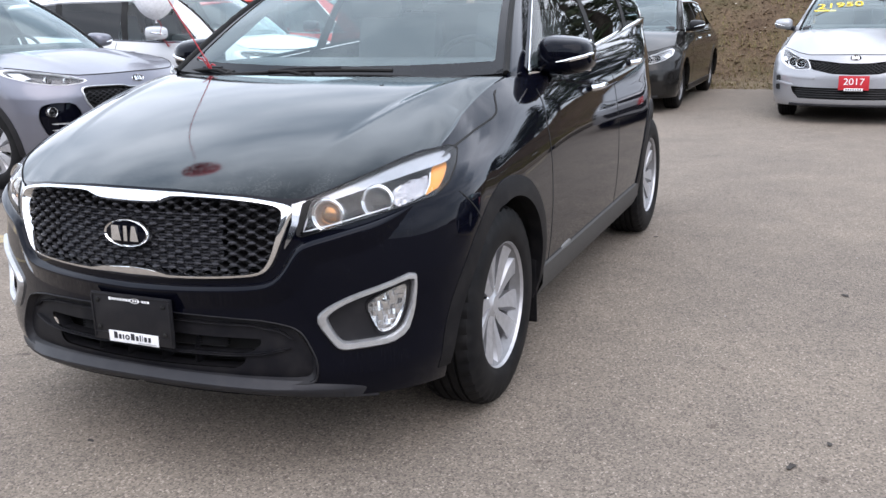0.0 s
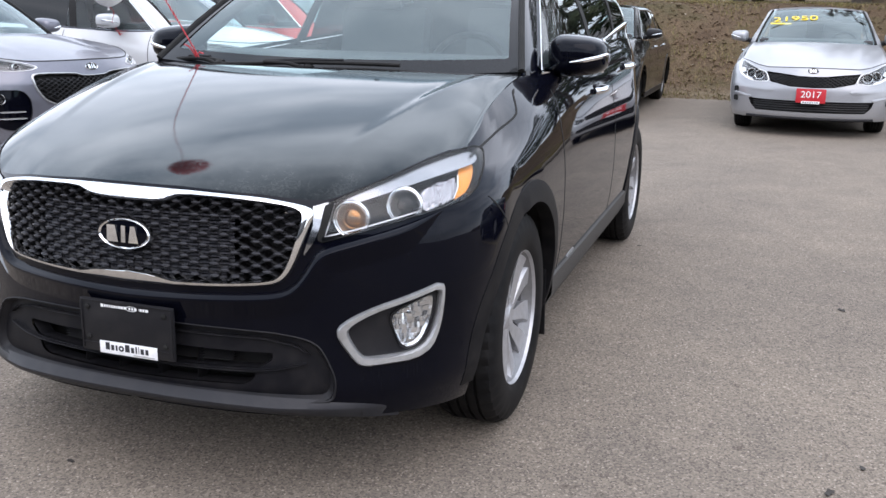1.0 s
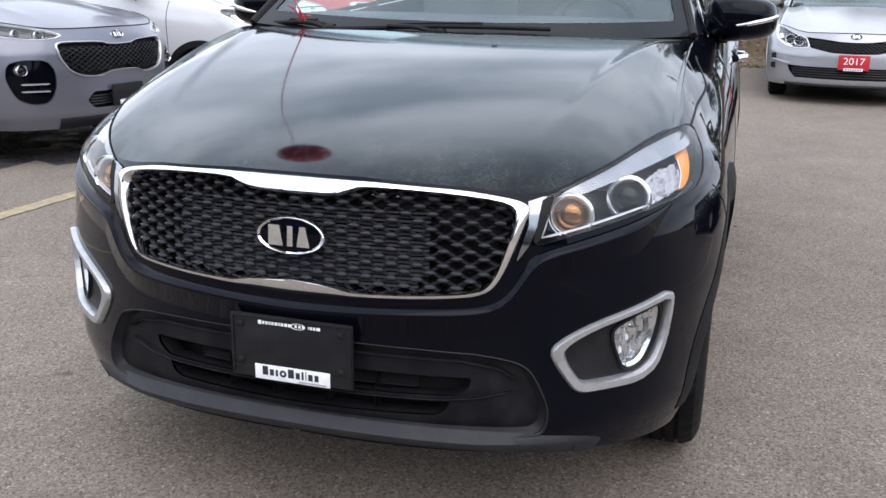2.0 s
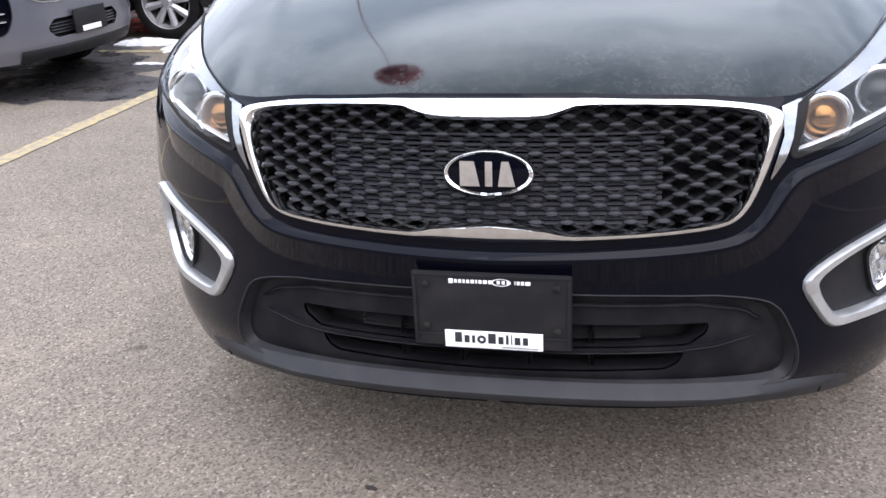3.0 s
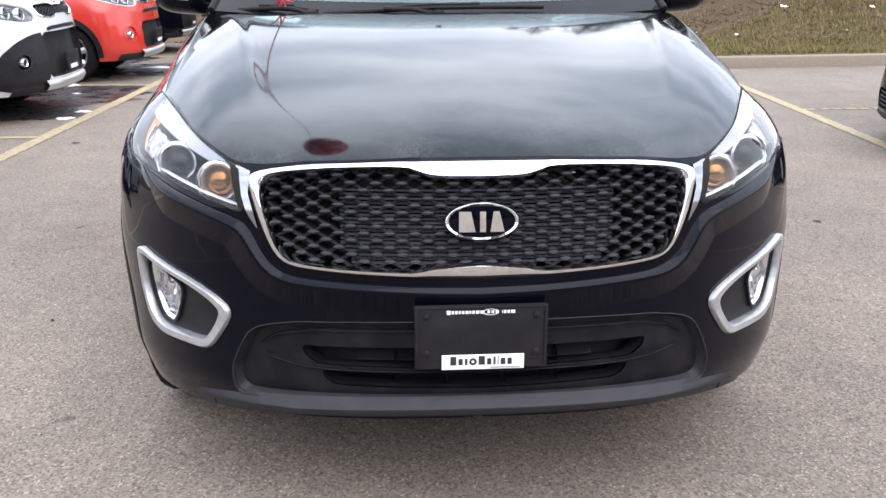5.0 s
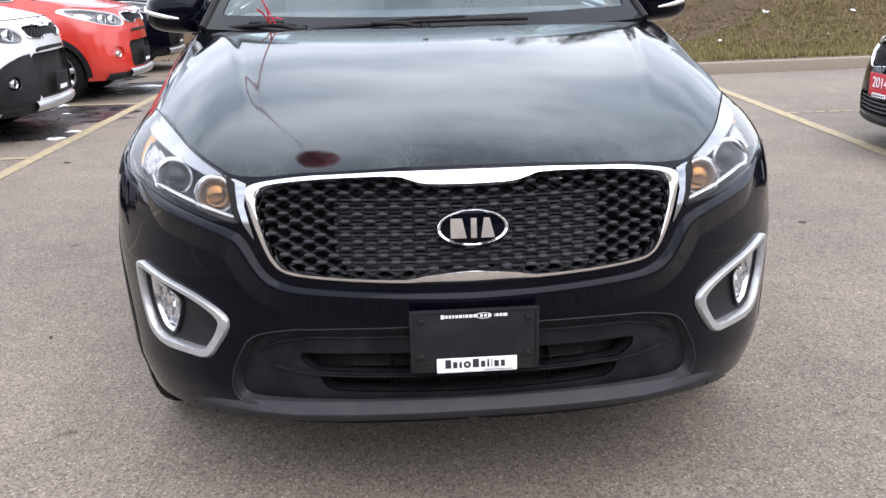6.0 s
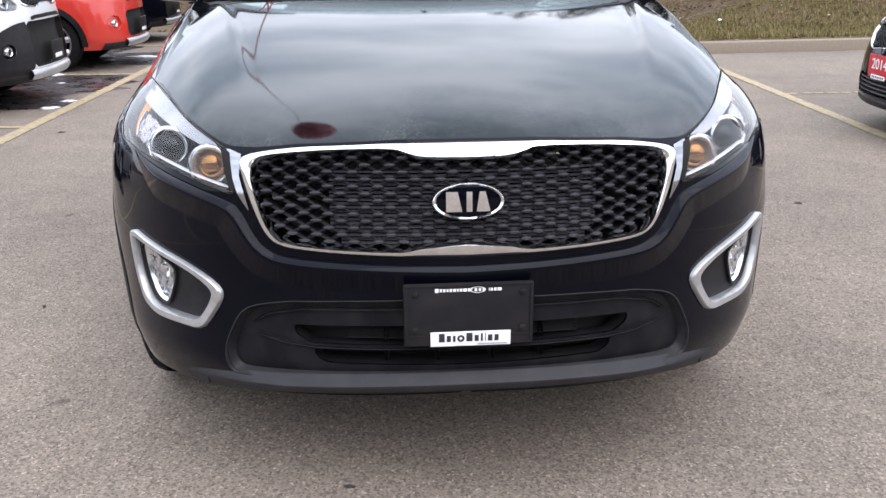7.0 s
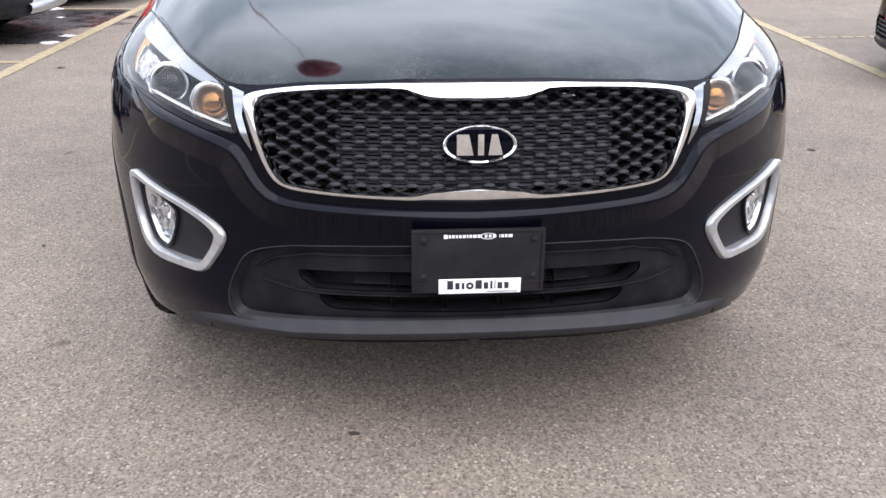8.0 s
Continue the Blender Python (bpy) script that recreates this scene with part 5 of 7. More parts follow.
def suv():
    sh = SUV
    car = new("suv", None)
    tagged(car, "glossy black SUV with studded grille, dusty bonnet, empty plate holder", "car")
    holes = [open_half(sh, [((a[0] + b[0]) / 2, (a[1] + b[1]) / 2) for a, b in zip(resample(CHROME_OUT, count=60), resample(CHROME_IN, count=60))]),
             open_half(sh, INTAKE), to_u(sh, rounded(LAMP, 0.12, True, 1)), to_u(sh, rounded(FOG_OUT, 0.22, True, 1))]
    # bonnet
    hp = sh.hood(creases=[(0.45, 0.735, 0.013, 0.05), (0.42, 0.69, -0.007, 0.04)], roll=0.15, crown=0.012)
    part("body", blend_crest(sh, hp, sh.panel(sh.side_outline(), holes, 0.02, (0.03, 0.028))), BLACK_PAINT, car)
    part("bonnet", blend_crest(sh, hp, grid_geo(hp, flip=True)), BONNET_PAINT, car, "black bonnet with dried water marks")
    rim = hp[:, 0]
    part("bonnet_lip", sharp(strip_geo(rim, rim + np.array([0, 0.012, -0.018]), closed=False)), BLACK_PAINT, car)
    # shut line between bonnet and wings
    for s in (1, -1):
        (xc, yc, zc) = sh.corner
        e = np.linspace(0, 1, 40)
        yy = sh.yt + (yc - sh.yt) * e
        p = np.stack([s * (sh.xt + (xc - sh.xt) * e) * sh.narrow(yy, sh.seam_z(yy)), yy, sh.seam_z(yy)], 1)
        zs = sh.z_top(yy)
        wing = sh.points(sh.u_of_y(yy, zs), zs) * np.array([s, 1, 1])
        inward = np.array([s * 0.004, 0, 0.001])
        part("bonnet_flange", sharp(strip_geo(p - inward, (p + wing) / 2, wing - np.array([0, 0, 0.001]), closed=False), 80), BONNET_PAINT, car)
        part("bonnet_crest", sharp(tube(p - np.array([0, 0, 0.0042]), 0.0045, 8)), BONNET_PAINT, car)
        part("shut_line", sh.line([(0.58, 0.970), (0.695, 0.990), (0.835, 1.012), (0.91, 1.026), (0.968, 1.038), (1.012, 1.052), (1.036, 1.072), (1.08, 1.108), (1.12, 1.123)], 0.006, 0.0014, False, s, 0.004), DEEP_BLACK, car)
    co, ci = (resample(mirror_loop(rounded(q, 0.25, False, 1)), closed=True, count=260) for q in (CHROME_OUT, CHROME_IN))
    steps = ((0.0, -0.02), (0.0, 0.001), (0.22, 0.0095), (0.42, 0.0135), (0.85, 0.0145), (1.0, 0.006), (1.0, -0.05))
    part("grille_surround", sharp(strip_geo(*[sh.on(co + (ci - co) * q, o) for q, o in steps]), 50), CHROME, car, "chrome grille surround with pinched middle")
    for s in (1, -1):
        wing = np.array([(0.528, 0.868), (0.568, 0.880), (0.556, 0.83), (0.541, 0.778), (0.512, 0.735), (0.535, 0.82)]) * [s, 1]
        part("chrome_wing", sh.patch(wing * [s, 1], 0.004, 0.01, 0.015, sides=(s,)), WING_CHROME, car)
    grille_mesh(car, sh)
    emblem(car, sh, 0.004, 0.773, 0.085, 0.0425, 0.012)
    for s in (1, -1):
        headlamp(car, sh, s)
        fog_light(car, sh, s)
    # painted ledge below lamps and grille
    led = np.array([(0.868, 0.882), (0.835, 0.852), (0.745, 0.820), (0.65, 0.793), (0.56, 0.768), (0.53, 0.742), (0.505, 0.695), (0.475, 0.655), (0.43, 0.643), (0.32, 0.636), (0.125, 0.628), (0, 0.625)])
    led = resample(rounded(led, 0.25, False, 1), 0.02)
    t = np.gradient(led, axis=0)
    nrm = np.stack([-t[:, 1], t[:, 0]], 1)
    nrm *= -np.sign(nrm[-1, 1]) / np.linalg.norm(nrm, axis=1, keepdims=True)
    nrm[-1, 0] = 0
    ease = np.clip(np.arange(len(led)) * 0.02 / 0.16, 0, 1)
    ease = (ease * ease * (3 - 2 * ease))
    for s in (1, -1):
        k = [s, 1]
        ridge = [sh.on((led + nrm * w * np.clip(ease, 0.3, 1)[:, None]) * k, o * ease - 0.006 * (1 - ease)) for w, o in ((0.0, -0.014), (0.002, -0.008), (0.020, 0.017), (0.024, 0.019), (0.032, 0.0165), (0.07, 0.004), (0.09, -0.001))]
        part("bumper_ledge", sharp(strip_geo(*ridge, closed=False), 45), BLACK_PAINT, car)
    # lower intake
    slot1 = [(0, 0.462), (0.43, 0.456), (0.425, 0.435), (0.39, 0.412), (0, 0.410)]
    slot2 = [(0, 0.400), (0.385, 0.398), (0.37, 0.375), (0.345, 0.362), (0, 0.357)]
    ins = [(x, z) for x, z in INTAKE]
    ins_u = np.vstack([[(0, ins[0][1])], [(float(sh.u_of_x(x, z)), z) for x, z in resample(ins, 0.015)[1:-1]], [(0, ins[-1][1])]])
    part("intake_panel", sh.panel(ins_u, [open_half(sh, slot1), open_half(sh, slot2)], 0.015, 0.03, -0.020), INTAKE_PLASTIC, car)
    full = mirror_loop(rounded(INTAKE, 0.25, False, 1))
    c0 = np.array([0, 0.43])
    o1 = resample(full, closed=True, count=200)
    o0 = c0 + (o1 - c0) * [1.012, 1.045]
    part("intake_frame", sharp(strip_geo(sh.on(o0, -0.004), sh.on(o0, 0.004), sh.on(c0 + (o1 - c0) * [1.007, 1.03], 0.005), sh.on(c0 + (o1 - c0) * [1.004, 1.018], 0.001), sh.on(o1, -0.003), sh.on(c0 + (o1 - c0) * [0.985, 0.94], -0.021)), 30), CLADDING, car)
    part("intake_back", sh.panel(ins_u, [], 0.03, 0.05, -0.11), DEEP_BLACK, car)
    for sl in (slot1, slot2):
        fl = resample(mirror_loop(sl), closed=True, count=140)
        part("slot_frame", sharp(strip_geo(sh.on(fl, -0.028), sh.on(fl, -0.075))), CLADDING, car)
    part("intake_ridge", sh.line([(-0.53, 0.455), (-0.49, 0.482), (-0.4, 0.499), (0, 0.507), (0.4, 0.499), (0.49, 0.482), (0.53, 0.455)], 0.006, -0.013), CLADDING, car)
    part("intake_ridge", sh.line([(-0.52, 0.430), (-0.44, 0.412), (-0.36, 0.406), (0, 0.405), (0.36, 0.406), (0.44, 0.412), (0.52, 0.430)], 0.005, -0.012), CLADDING, car)
    for k in range(4):
        z = 0.422 + 0.0075 * k
        part("radiator_fin", sh.line([(-0.30, z), (0, z), (0.30, z)], 0.0016, -0.07, depth=0.012), plain_cached("radiator_grey", (0.10, 0.10, 0.105), 0.4, 0.5), car)
    for x in (-0.2, -0.07, 0.07, 0.2):
        part("strut", sh.line([(x, 0.35), (x, 0.45)], 0.010, -0.06, depth=0.03), CLADDING, car)
    # lip
    lx = np.linspace(-0.74, 0.74, 80)
    env = np.clip((0.74 - np.abs(lx)) / 0.30, 0, 1) ** 0.8
    drop = 0.031 * (lx / 0.66) ** 2 - 0.027
    rows = []
    for z, o in ((0.318, -0.004), (0.314, 0.003), (0.301, 0.025), (0.297, 0.026), (0.278, 0.017), (0.262, 0.0), (0.252, -0.06)):
        rows.append(sh.on(np.stack([lx, z - drop], 1), o * env - 0.004 * (1 - env) if o > 0 else np.full(len(lx), o)))
    part("bumper_lip", sharp(strip_geo(*rows, closed=False), 40), LIP_PLASTIC, car, "faded grey plastic lip below the intake")
    for s in (1, -1):
        part("lip_gap", sh.line([(s * 0.655, 0.290), (s * 0.656, 0.278), (s * 0.654, 0.266)], 0.004, 0.006, depth=0.006), DEEP_BLACK, car)
    rows = []
    lx = np.linspace(-0.78, 0.78, 60)
    for zz, o in ((0.275, 0.0), (0.262, -0.01), (0.235, -0.10), (0.235, -0.4)):
        rows.append(sh.on(np.stack([lx, zz + 0.03 * np.clip(1 - (lx / 0.7) ** 2, 0, 1)], 1), o))
    part("undertray", sharp(strip_geo(*rows, closed=False), 50), DEEP_BLACK, car)
    plate_holder(car, sh)
    # sides
    for s in (1, -1):
        for yw in sh.axles:
            ring_o, ring_i = [], []
            for t in np.linspace(-0.22, math.pi + 0.22, 48):
                ra = sh.arch_radius(yw, t)
                wd = 0.062 * min(1, sh.arch / ra) ** 4
                lowest = 0.30 if yw == sh.axles[0] and t > 2 else 0.262
                ring_o.append((yw + (ra + wd) * math.cos(t), max(lowest, sh.tyre + (ra + wd) * math.sin(t))))
                ring_i.append((yw + (ra - 0.012) * math.cos(t), max(lowest, sh.tyre + (ra - 0.012) * math.sin(t))))
            ro, ri = np.array(ring_o), np.array(ring_i)
            proud = np.where(ro[:, :1] < sh.axles[0] - 0.1, 0.35, 1.0)
            lay = lambda q, o: sh.on_side(q, o * proud, s)
            part("arch_cladding", sharp(strip_geo(lay(ro, -0.004), lay(ro, 0.006), lay(ro + (ri - ro) * 0.5, 0.012), lay(ri, 0.012), sh.on_side(ri, -0.04, s), closed=False), 45), ARCH_PLASTIC, car)
            fy = yw + sh.arch + 0.012
            fx = float(sh.on_side([(fy, 0.42)], 0.0)[0][0]) - 0.05
            part("mud_flap", smooth_bm(box_bm(0.08, 0.010, 0.27, (s * (fx + 0.0), fy - 0.02, 0.30), 0.0049, turn=Matrix.Rotation(radians(4), 4, "X"))), ARCH_PLASTIC, car)
        y1, y2 = sh.axles[0] + sh.arch + 0.03, sh.axles[1] - sh.arch - 0.03
        yy = np.linspace(y1, y2, 24)
        st = lambda z, o: sh.on_side(np.stack([yy, np.full(24, z)], 1), o, s)
        part("sill_cladding", sharp(strip_geo(st(0.40, -0.004), st(0.395, 0.010), st(0.33, 0.022), st(0.27, 0.012), st(0.262, -0.05), closed=False), 40), DUSTY_SILL, car, "dusty grey sill cladding")
        for path in ([(1.42, 0.40), (1.40, 0.70), (1.39, 0.95), (1.43, 1.10)], [(2.64, 0.40), (2.62, 0.80), (2.60, 1.19)], [(3.42, 0.78), (3.55, 0.9), (3.62, 1.26)]):
            part("door_gap", sh.line(path, 0.007, 0.0012, False, s, 0.004), DEEP_BLACK, car)
        part("bumper_gap", sh.line([(0.50, 0.86), (0.56, 0.80), (0.62, 0.72)], 0.005, 0.0012, False, s, 0.004), DEEP_BLACK, car)
        for y, z in ((2.22, 1.045), (3.14, 1.105)):
            p = sh.on_side([(y - 0.10, z), (y - 0.07, z + 0.002), (y, z + 0.006), (y + 0.07, z + 0.006), (y + 0.10, z + 0.004)], 0.0, s)
            out = np.array([0.006, 0.034, 0.044, 0.034, 0.006])[:, None] * np.array([s, 0, 0])
            part("door_handle", sharp(tube(p + out, 0.014, 10), 60), CHROME, car, "chrome door handle")
            bowl = bmesh.new()
            bmesh.ops.create_uvsphere(bowl, u_segments=16, v_segments=8, radius=1)
            q = sh.on_side([(y, z)], 0.0, s)[0]
            bmesh.ops.transform(bowl, matrix=Matrix.Translation(q) @ Matrix.Diagonal((0.008, 0.07, 0.035, 1)), verts=bowl.verts)
            part("handle_recess", smooth_bm(bowl), BLACK_PAINT, car)
        mirror_part(car, sh, BLACK_PAINT, (s * 0.926, 1.675, 1.217), (0.240, 0.115, 0.174), s)
        part("side_badge", sh.line([(1.62, 0.40), (1.76, 0.405)], 0.02, 0.003, False, s, 0.004), SATIN, car)
        part("tail_lamp", sh.side_patch([(4.30, 1.0), (4.32, 1.12), (4.6, 1.16), (4.66, 1.0)], 0.006, s), plain_cached("red_tail_lamp", (0.30, 0.015, 0.02), 0.1), car, "dark red tail lamp")
    wheels_of(car, sh, 0.812, 0.232, 0.235, spokes=5, spin=0.62, hub=0.55)
    top_of_car(car, sh, BLACK_PAINT, screen=(0.12, -0.03), frit=0.085, inset=0.012)
    # rear-view mirror
    part("rear_view_mirror", smooth_bm(box_bm(0.25, 0.03, 0.075, (0.02, 1.72, 1.42), 0.014)), DEEP_BLACK, car)
    part("mirror_stem", sharp(tube([(0.02, 1.735, 1.43), (0.02, 1.735, 1.52)], 0.012, 8)), DEEP_BLACK, car)
    # wipers, lying along the rear edge of the bonnet
    for arm, blade in (
            ([(-0.02, 1.17, 1.158), (-0.10, 1.165, 1.178), (-0.20, 1.16, 1.180)], [(-0.40, 1.170, 1.166), (-0.2, 1.160, 1.176), (-0.05, 1.165, 1.184), (0.12, 1.18, 1.186), (0.34, 1.21, 1.184)]),
            ([(-0.44, 1.22, 1.158), (-0.50, 1.23, 1.176), (-0.58, 1.25, 1.180)], [(-0.42, 1.215, 1.172), (-0.5, 1.24, 1.180), (-0.62, 1.27, 1.178), (-0.755, 1.32, 1.166)])):
        blade = np.array(blade)
        part("wiper_blade", sharp(tube(resample(blade, 0.03), 0.008, 8)), DEEP_BLACK, car)
        part("blade_spine", sharp(tube(resample(blade[1:-1], 0.03) + np.array([0, 0.004, 0.010]), 0.0055, 6)), CLADDING, car)
        arm = np.array(arm)
        part("wiper_arm", sharp(tube(resample(arm, 0.02) + np.array([0, -0.012, 0.002]), 0.008, 8)), DEEP_BLACK, car)
        part("wiper_pivot", sharp(moved(lathe([(-0.04, 0.024), (0.012, 0.022), (0.02, 0.014), (0.022, 0.0)], 16), Matrix.Translation(arm[0]) @ pose(0, 0, 0, 0, -90, 0)), 40), DEEP_BLACK, car)
    part("washer_hose", sharp(tube([(0.05, 1.155, 1.166), (0.22, 1.165, 1.168), (0.43, 1.185, 1.164)], 0.004, 6)), DEEP_BLACK, car)
    car.matrix_basis = pose(0, 0.018, 0)
    return car


suv()

# ---- ground ----
EDGE_Y, KERB_Y, KERB_X, KERB_SLOPE = 13.95, 9.97, 3.925, 0.09


def bank_height(x, y):
    """Height of the planted bank that starts at the lot's back edge."""
    front = y - KERB_Y - KERB_SLOPE * (x - KERB_X)
    d = y - EDGE_Y if x < KERB_X else min(front, max(x - KERB_X, y - EDGE_Y) if y > EDGE_Y else x - KERB_X)
    d = max(d, 0)
    start = 0.0 if x < KERB_X - 0.01 else 0.13
    s = min(max(d - 0.5, 0) / 4.5, 1)
    return start + 1.5 * s * s * (3 - 2 * s) + 0.02 * d


def ground():
    bm = bmesh.new()
    vs = [bm.verts.new(p) for p in ((-400, -400, 0), (400, -400, 0), (400, 400, 0), (-400, 400, 0))]
    bm.faces.new(vs)
    g = part("ground", bm, ASPHALT, None)
    tagged(g, "light grey worn asphalt of a car lot", "ground", kind="structure")


def bank():
    xs = np.r_[np.linspace(-60, -6, 20), np.arange(-5.5, KERB_X, 0.4), KERB_X - 0.002, KERB_X, np.arange(KERB_X + 0.35, 13, 0.35), np.linspace(13.5, 70, 16)]
    ys = np.r_[KERB_Y, np.arange(KERB_Y + 0.3, EDGE_Y, 0.35), EDGE_Y, np.arange(EDGE_Y + 0.3, 22, 0.35), np.linspace(22.5, 60, 14)]
    rows = []
    for y in ys:
        row = []
        for x in xs:
            z = bank_height(x, y + max(0, x - KERB_X) * KERB_SLOPE)
            z += 0.05 * noise.noise(Vector((x * 0.9, y * 0.9, 3))) * min(1, max(0, (z - 0.13) * 3)) + 0.012 * noise.noise(Vector((x * 4, y * 4, 1)))
            if y < EDGE_Y + 0.01 and x < KERB_X:
                z = -0.05
            row.append((x, y + max(0, x - KERB_X) * KERB_SLOPE, z + 0.004))
        rows.append(row)
    b = part("bank", grid_geo(np.array(rows)), BANK, None)
    tagged(b, "earth bank with dry grass and dead leaves", "bank", kind="structure")


def kerb():
    prof = [(-0.002, 0.0), (0.004, 0.10), (0.014, 0.135), (0.03, 0.145), (0.14, 0.145), (0.15, 0.14), (0.15, 0.0)]
    k = new("kerb", None)
    tagged(k, "worn concrete kerb along the planted bank", "kerb", kind="structure")
    n = 0
    for i in range(10):
        x0 = KERB_X + i * 3.0
        seg = []
        for x in np.linspace(x0 + 0.004, x0 + 2.996, 8):
            seg.append([(x, KERB_Y + KERB_SLOPE * (x - KERB_X) - 0.15 + a + 0.004 * noise.noise(Vector((x * 2, b * 9, 0))), b + 0.004 * noise.noise(Vector((x * 3, 7, a * 30)))) for a, b in prof])
        part("kerb_stone", sharp(grid_geo(np.array(seg), normals=False), 40), CONCRETE, k)
    for i in range(2):
        y0 = KERB_Y + i * 2.7
        seg = []
        for y in np.linspace(y0 + 0.004, y0 + 2.69, 8):
            seg.append([(KERB_X - 0.15 + a, y, b) for a, b in prof])
        part("kerb_stone", sharp(grid_geo(np.array(seg), flip=True, normals=False), 40), CONCRETE, k)


def paint_line(x0, y0, x1, y1, w, name="parking_line", gaps=False):
    """A painted line, slightly uneven at its edges; broken into dashes where it is worn away."""
    d = Vector((x1 - x0, y1 - y0, 0))
    ln = d.length
    d.normalize()
    nrm = Vector((-d.y, d.x, 0))
    bm = bmesh.new()
    t = 0.0
    while t < ln - 1e-6:
        run = (0.05 + 0.07 * random.random()) if gaps else ln
        e = min(t + run, ln)
        k = max(2, int((e - t) / 0.03) + 1)
        prev = None
        for q in np.linspace(t, e, k):
            c = Vector((x0, y0, 0.0045)) + d * q
            wv = w / 2 * (1 + 0.14 * noise.noise(c * 9) + 0.18 * noise.noise(c * 31))
            pair = (bm.verts.new(c + nrm * wv), bm.verts.new(c - nrm * wv))
            if prev:
                bm.faces.new((prev[0], prev[1], pair[1], pair[0]))
            prev = pair
        t = e + ((0.02 + 0.05 * random.random()) if gaps else 1)
    bmesh.ops.recalc_face_normals(bm, faces=bm.faces)
    ln_ob = part(name, bm, ROAD_PAINT, None)
    tagged(ln_ob, "faded yellow painted parking line on asphalt", "road marking", kind="structure")


ground()
bank()
kerb()
paint_line(-3.307, -6.0, -2.503, 14.3, 0.11)
for yd in (-0.98, 2.23, 5.45, 8.66, 11.88):
    paint_line(-3.12 + 0.0396 * yd, yd, -8.0, yd + 0.1, 0.09)
paint_line(3.07, -4.0, 3.862, KERB_Y - 0.3, 0.11)
paint_line(3.73, 6.435, 8.5, 6.47, 0.06, gaps=True)
paint_line(3.6, 3.4, 8.5, 3.4, 0.09)

# ---- the other parked cars ----


def hex_grille(car, sh, half, step=0.05, off=-0.012):
    """A dark mesh of crossed bars behind a grille opening."""
    loop = mirror_loop(half)
    lo, hi = loop.min(0), loop.max(0)
    geos = []
    for sgn in (1, -1):
        for c in np.arange(lo[0] - 0.5, hi[0] + 0.5, step):
            pts = np.array([(c + sgn * (z - lo[1]) * 1.6, z) for z in np.linspace(lo[1], hi[1], 9)])
            pts = pts[inside(loop, pts)]
            if len(pts) < 2:
                continue
            w = np.array([0.005, 0])
            geos.append(strip_geo(sh.on(pts - w, off - 0.02), sh.on(pts - w, off), sh.on(pts + w, off), sh.on(pts + w, off - 0.02), closed=False))
    if geos:
        g = join_geo(*geos)
        part("grille_mesh", sharp((g[0], g[1]), 30), GRILLE_PLASTIC, car)


def red_plate(car, y, z, year, w=0.325, h=0.163):
    p = part("year_plate", smooth_bm(box_bm(w, 0.008, h, (0, y, z), 0.004)), RED_LABEL, car, "red plate with white year figures")
    text_part("figures", year, 0.105, pose(0, y - 0.006, z + 0.012, 90, 0, 0) @ Matrix.Diagonal((1.08, 1, 1, 1)), WHITE_LABEL, p, 0.0015)
    part("white_strip", smooth_bm(box_bm(0.2, 0.004, 0.03, (0, y - 0.007, z - h / 2 + 0.006), 0.001)), WHITE_LABEL, p)
    for k in range(7):
        part("letter_bar", smooth_bm(box_bm(0.014, 0.002, 0.013, (-0.075 + 0.025 * k, y - 0.0095, z - h / 2 + 0.006), 0.0005)), INK, p)


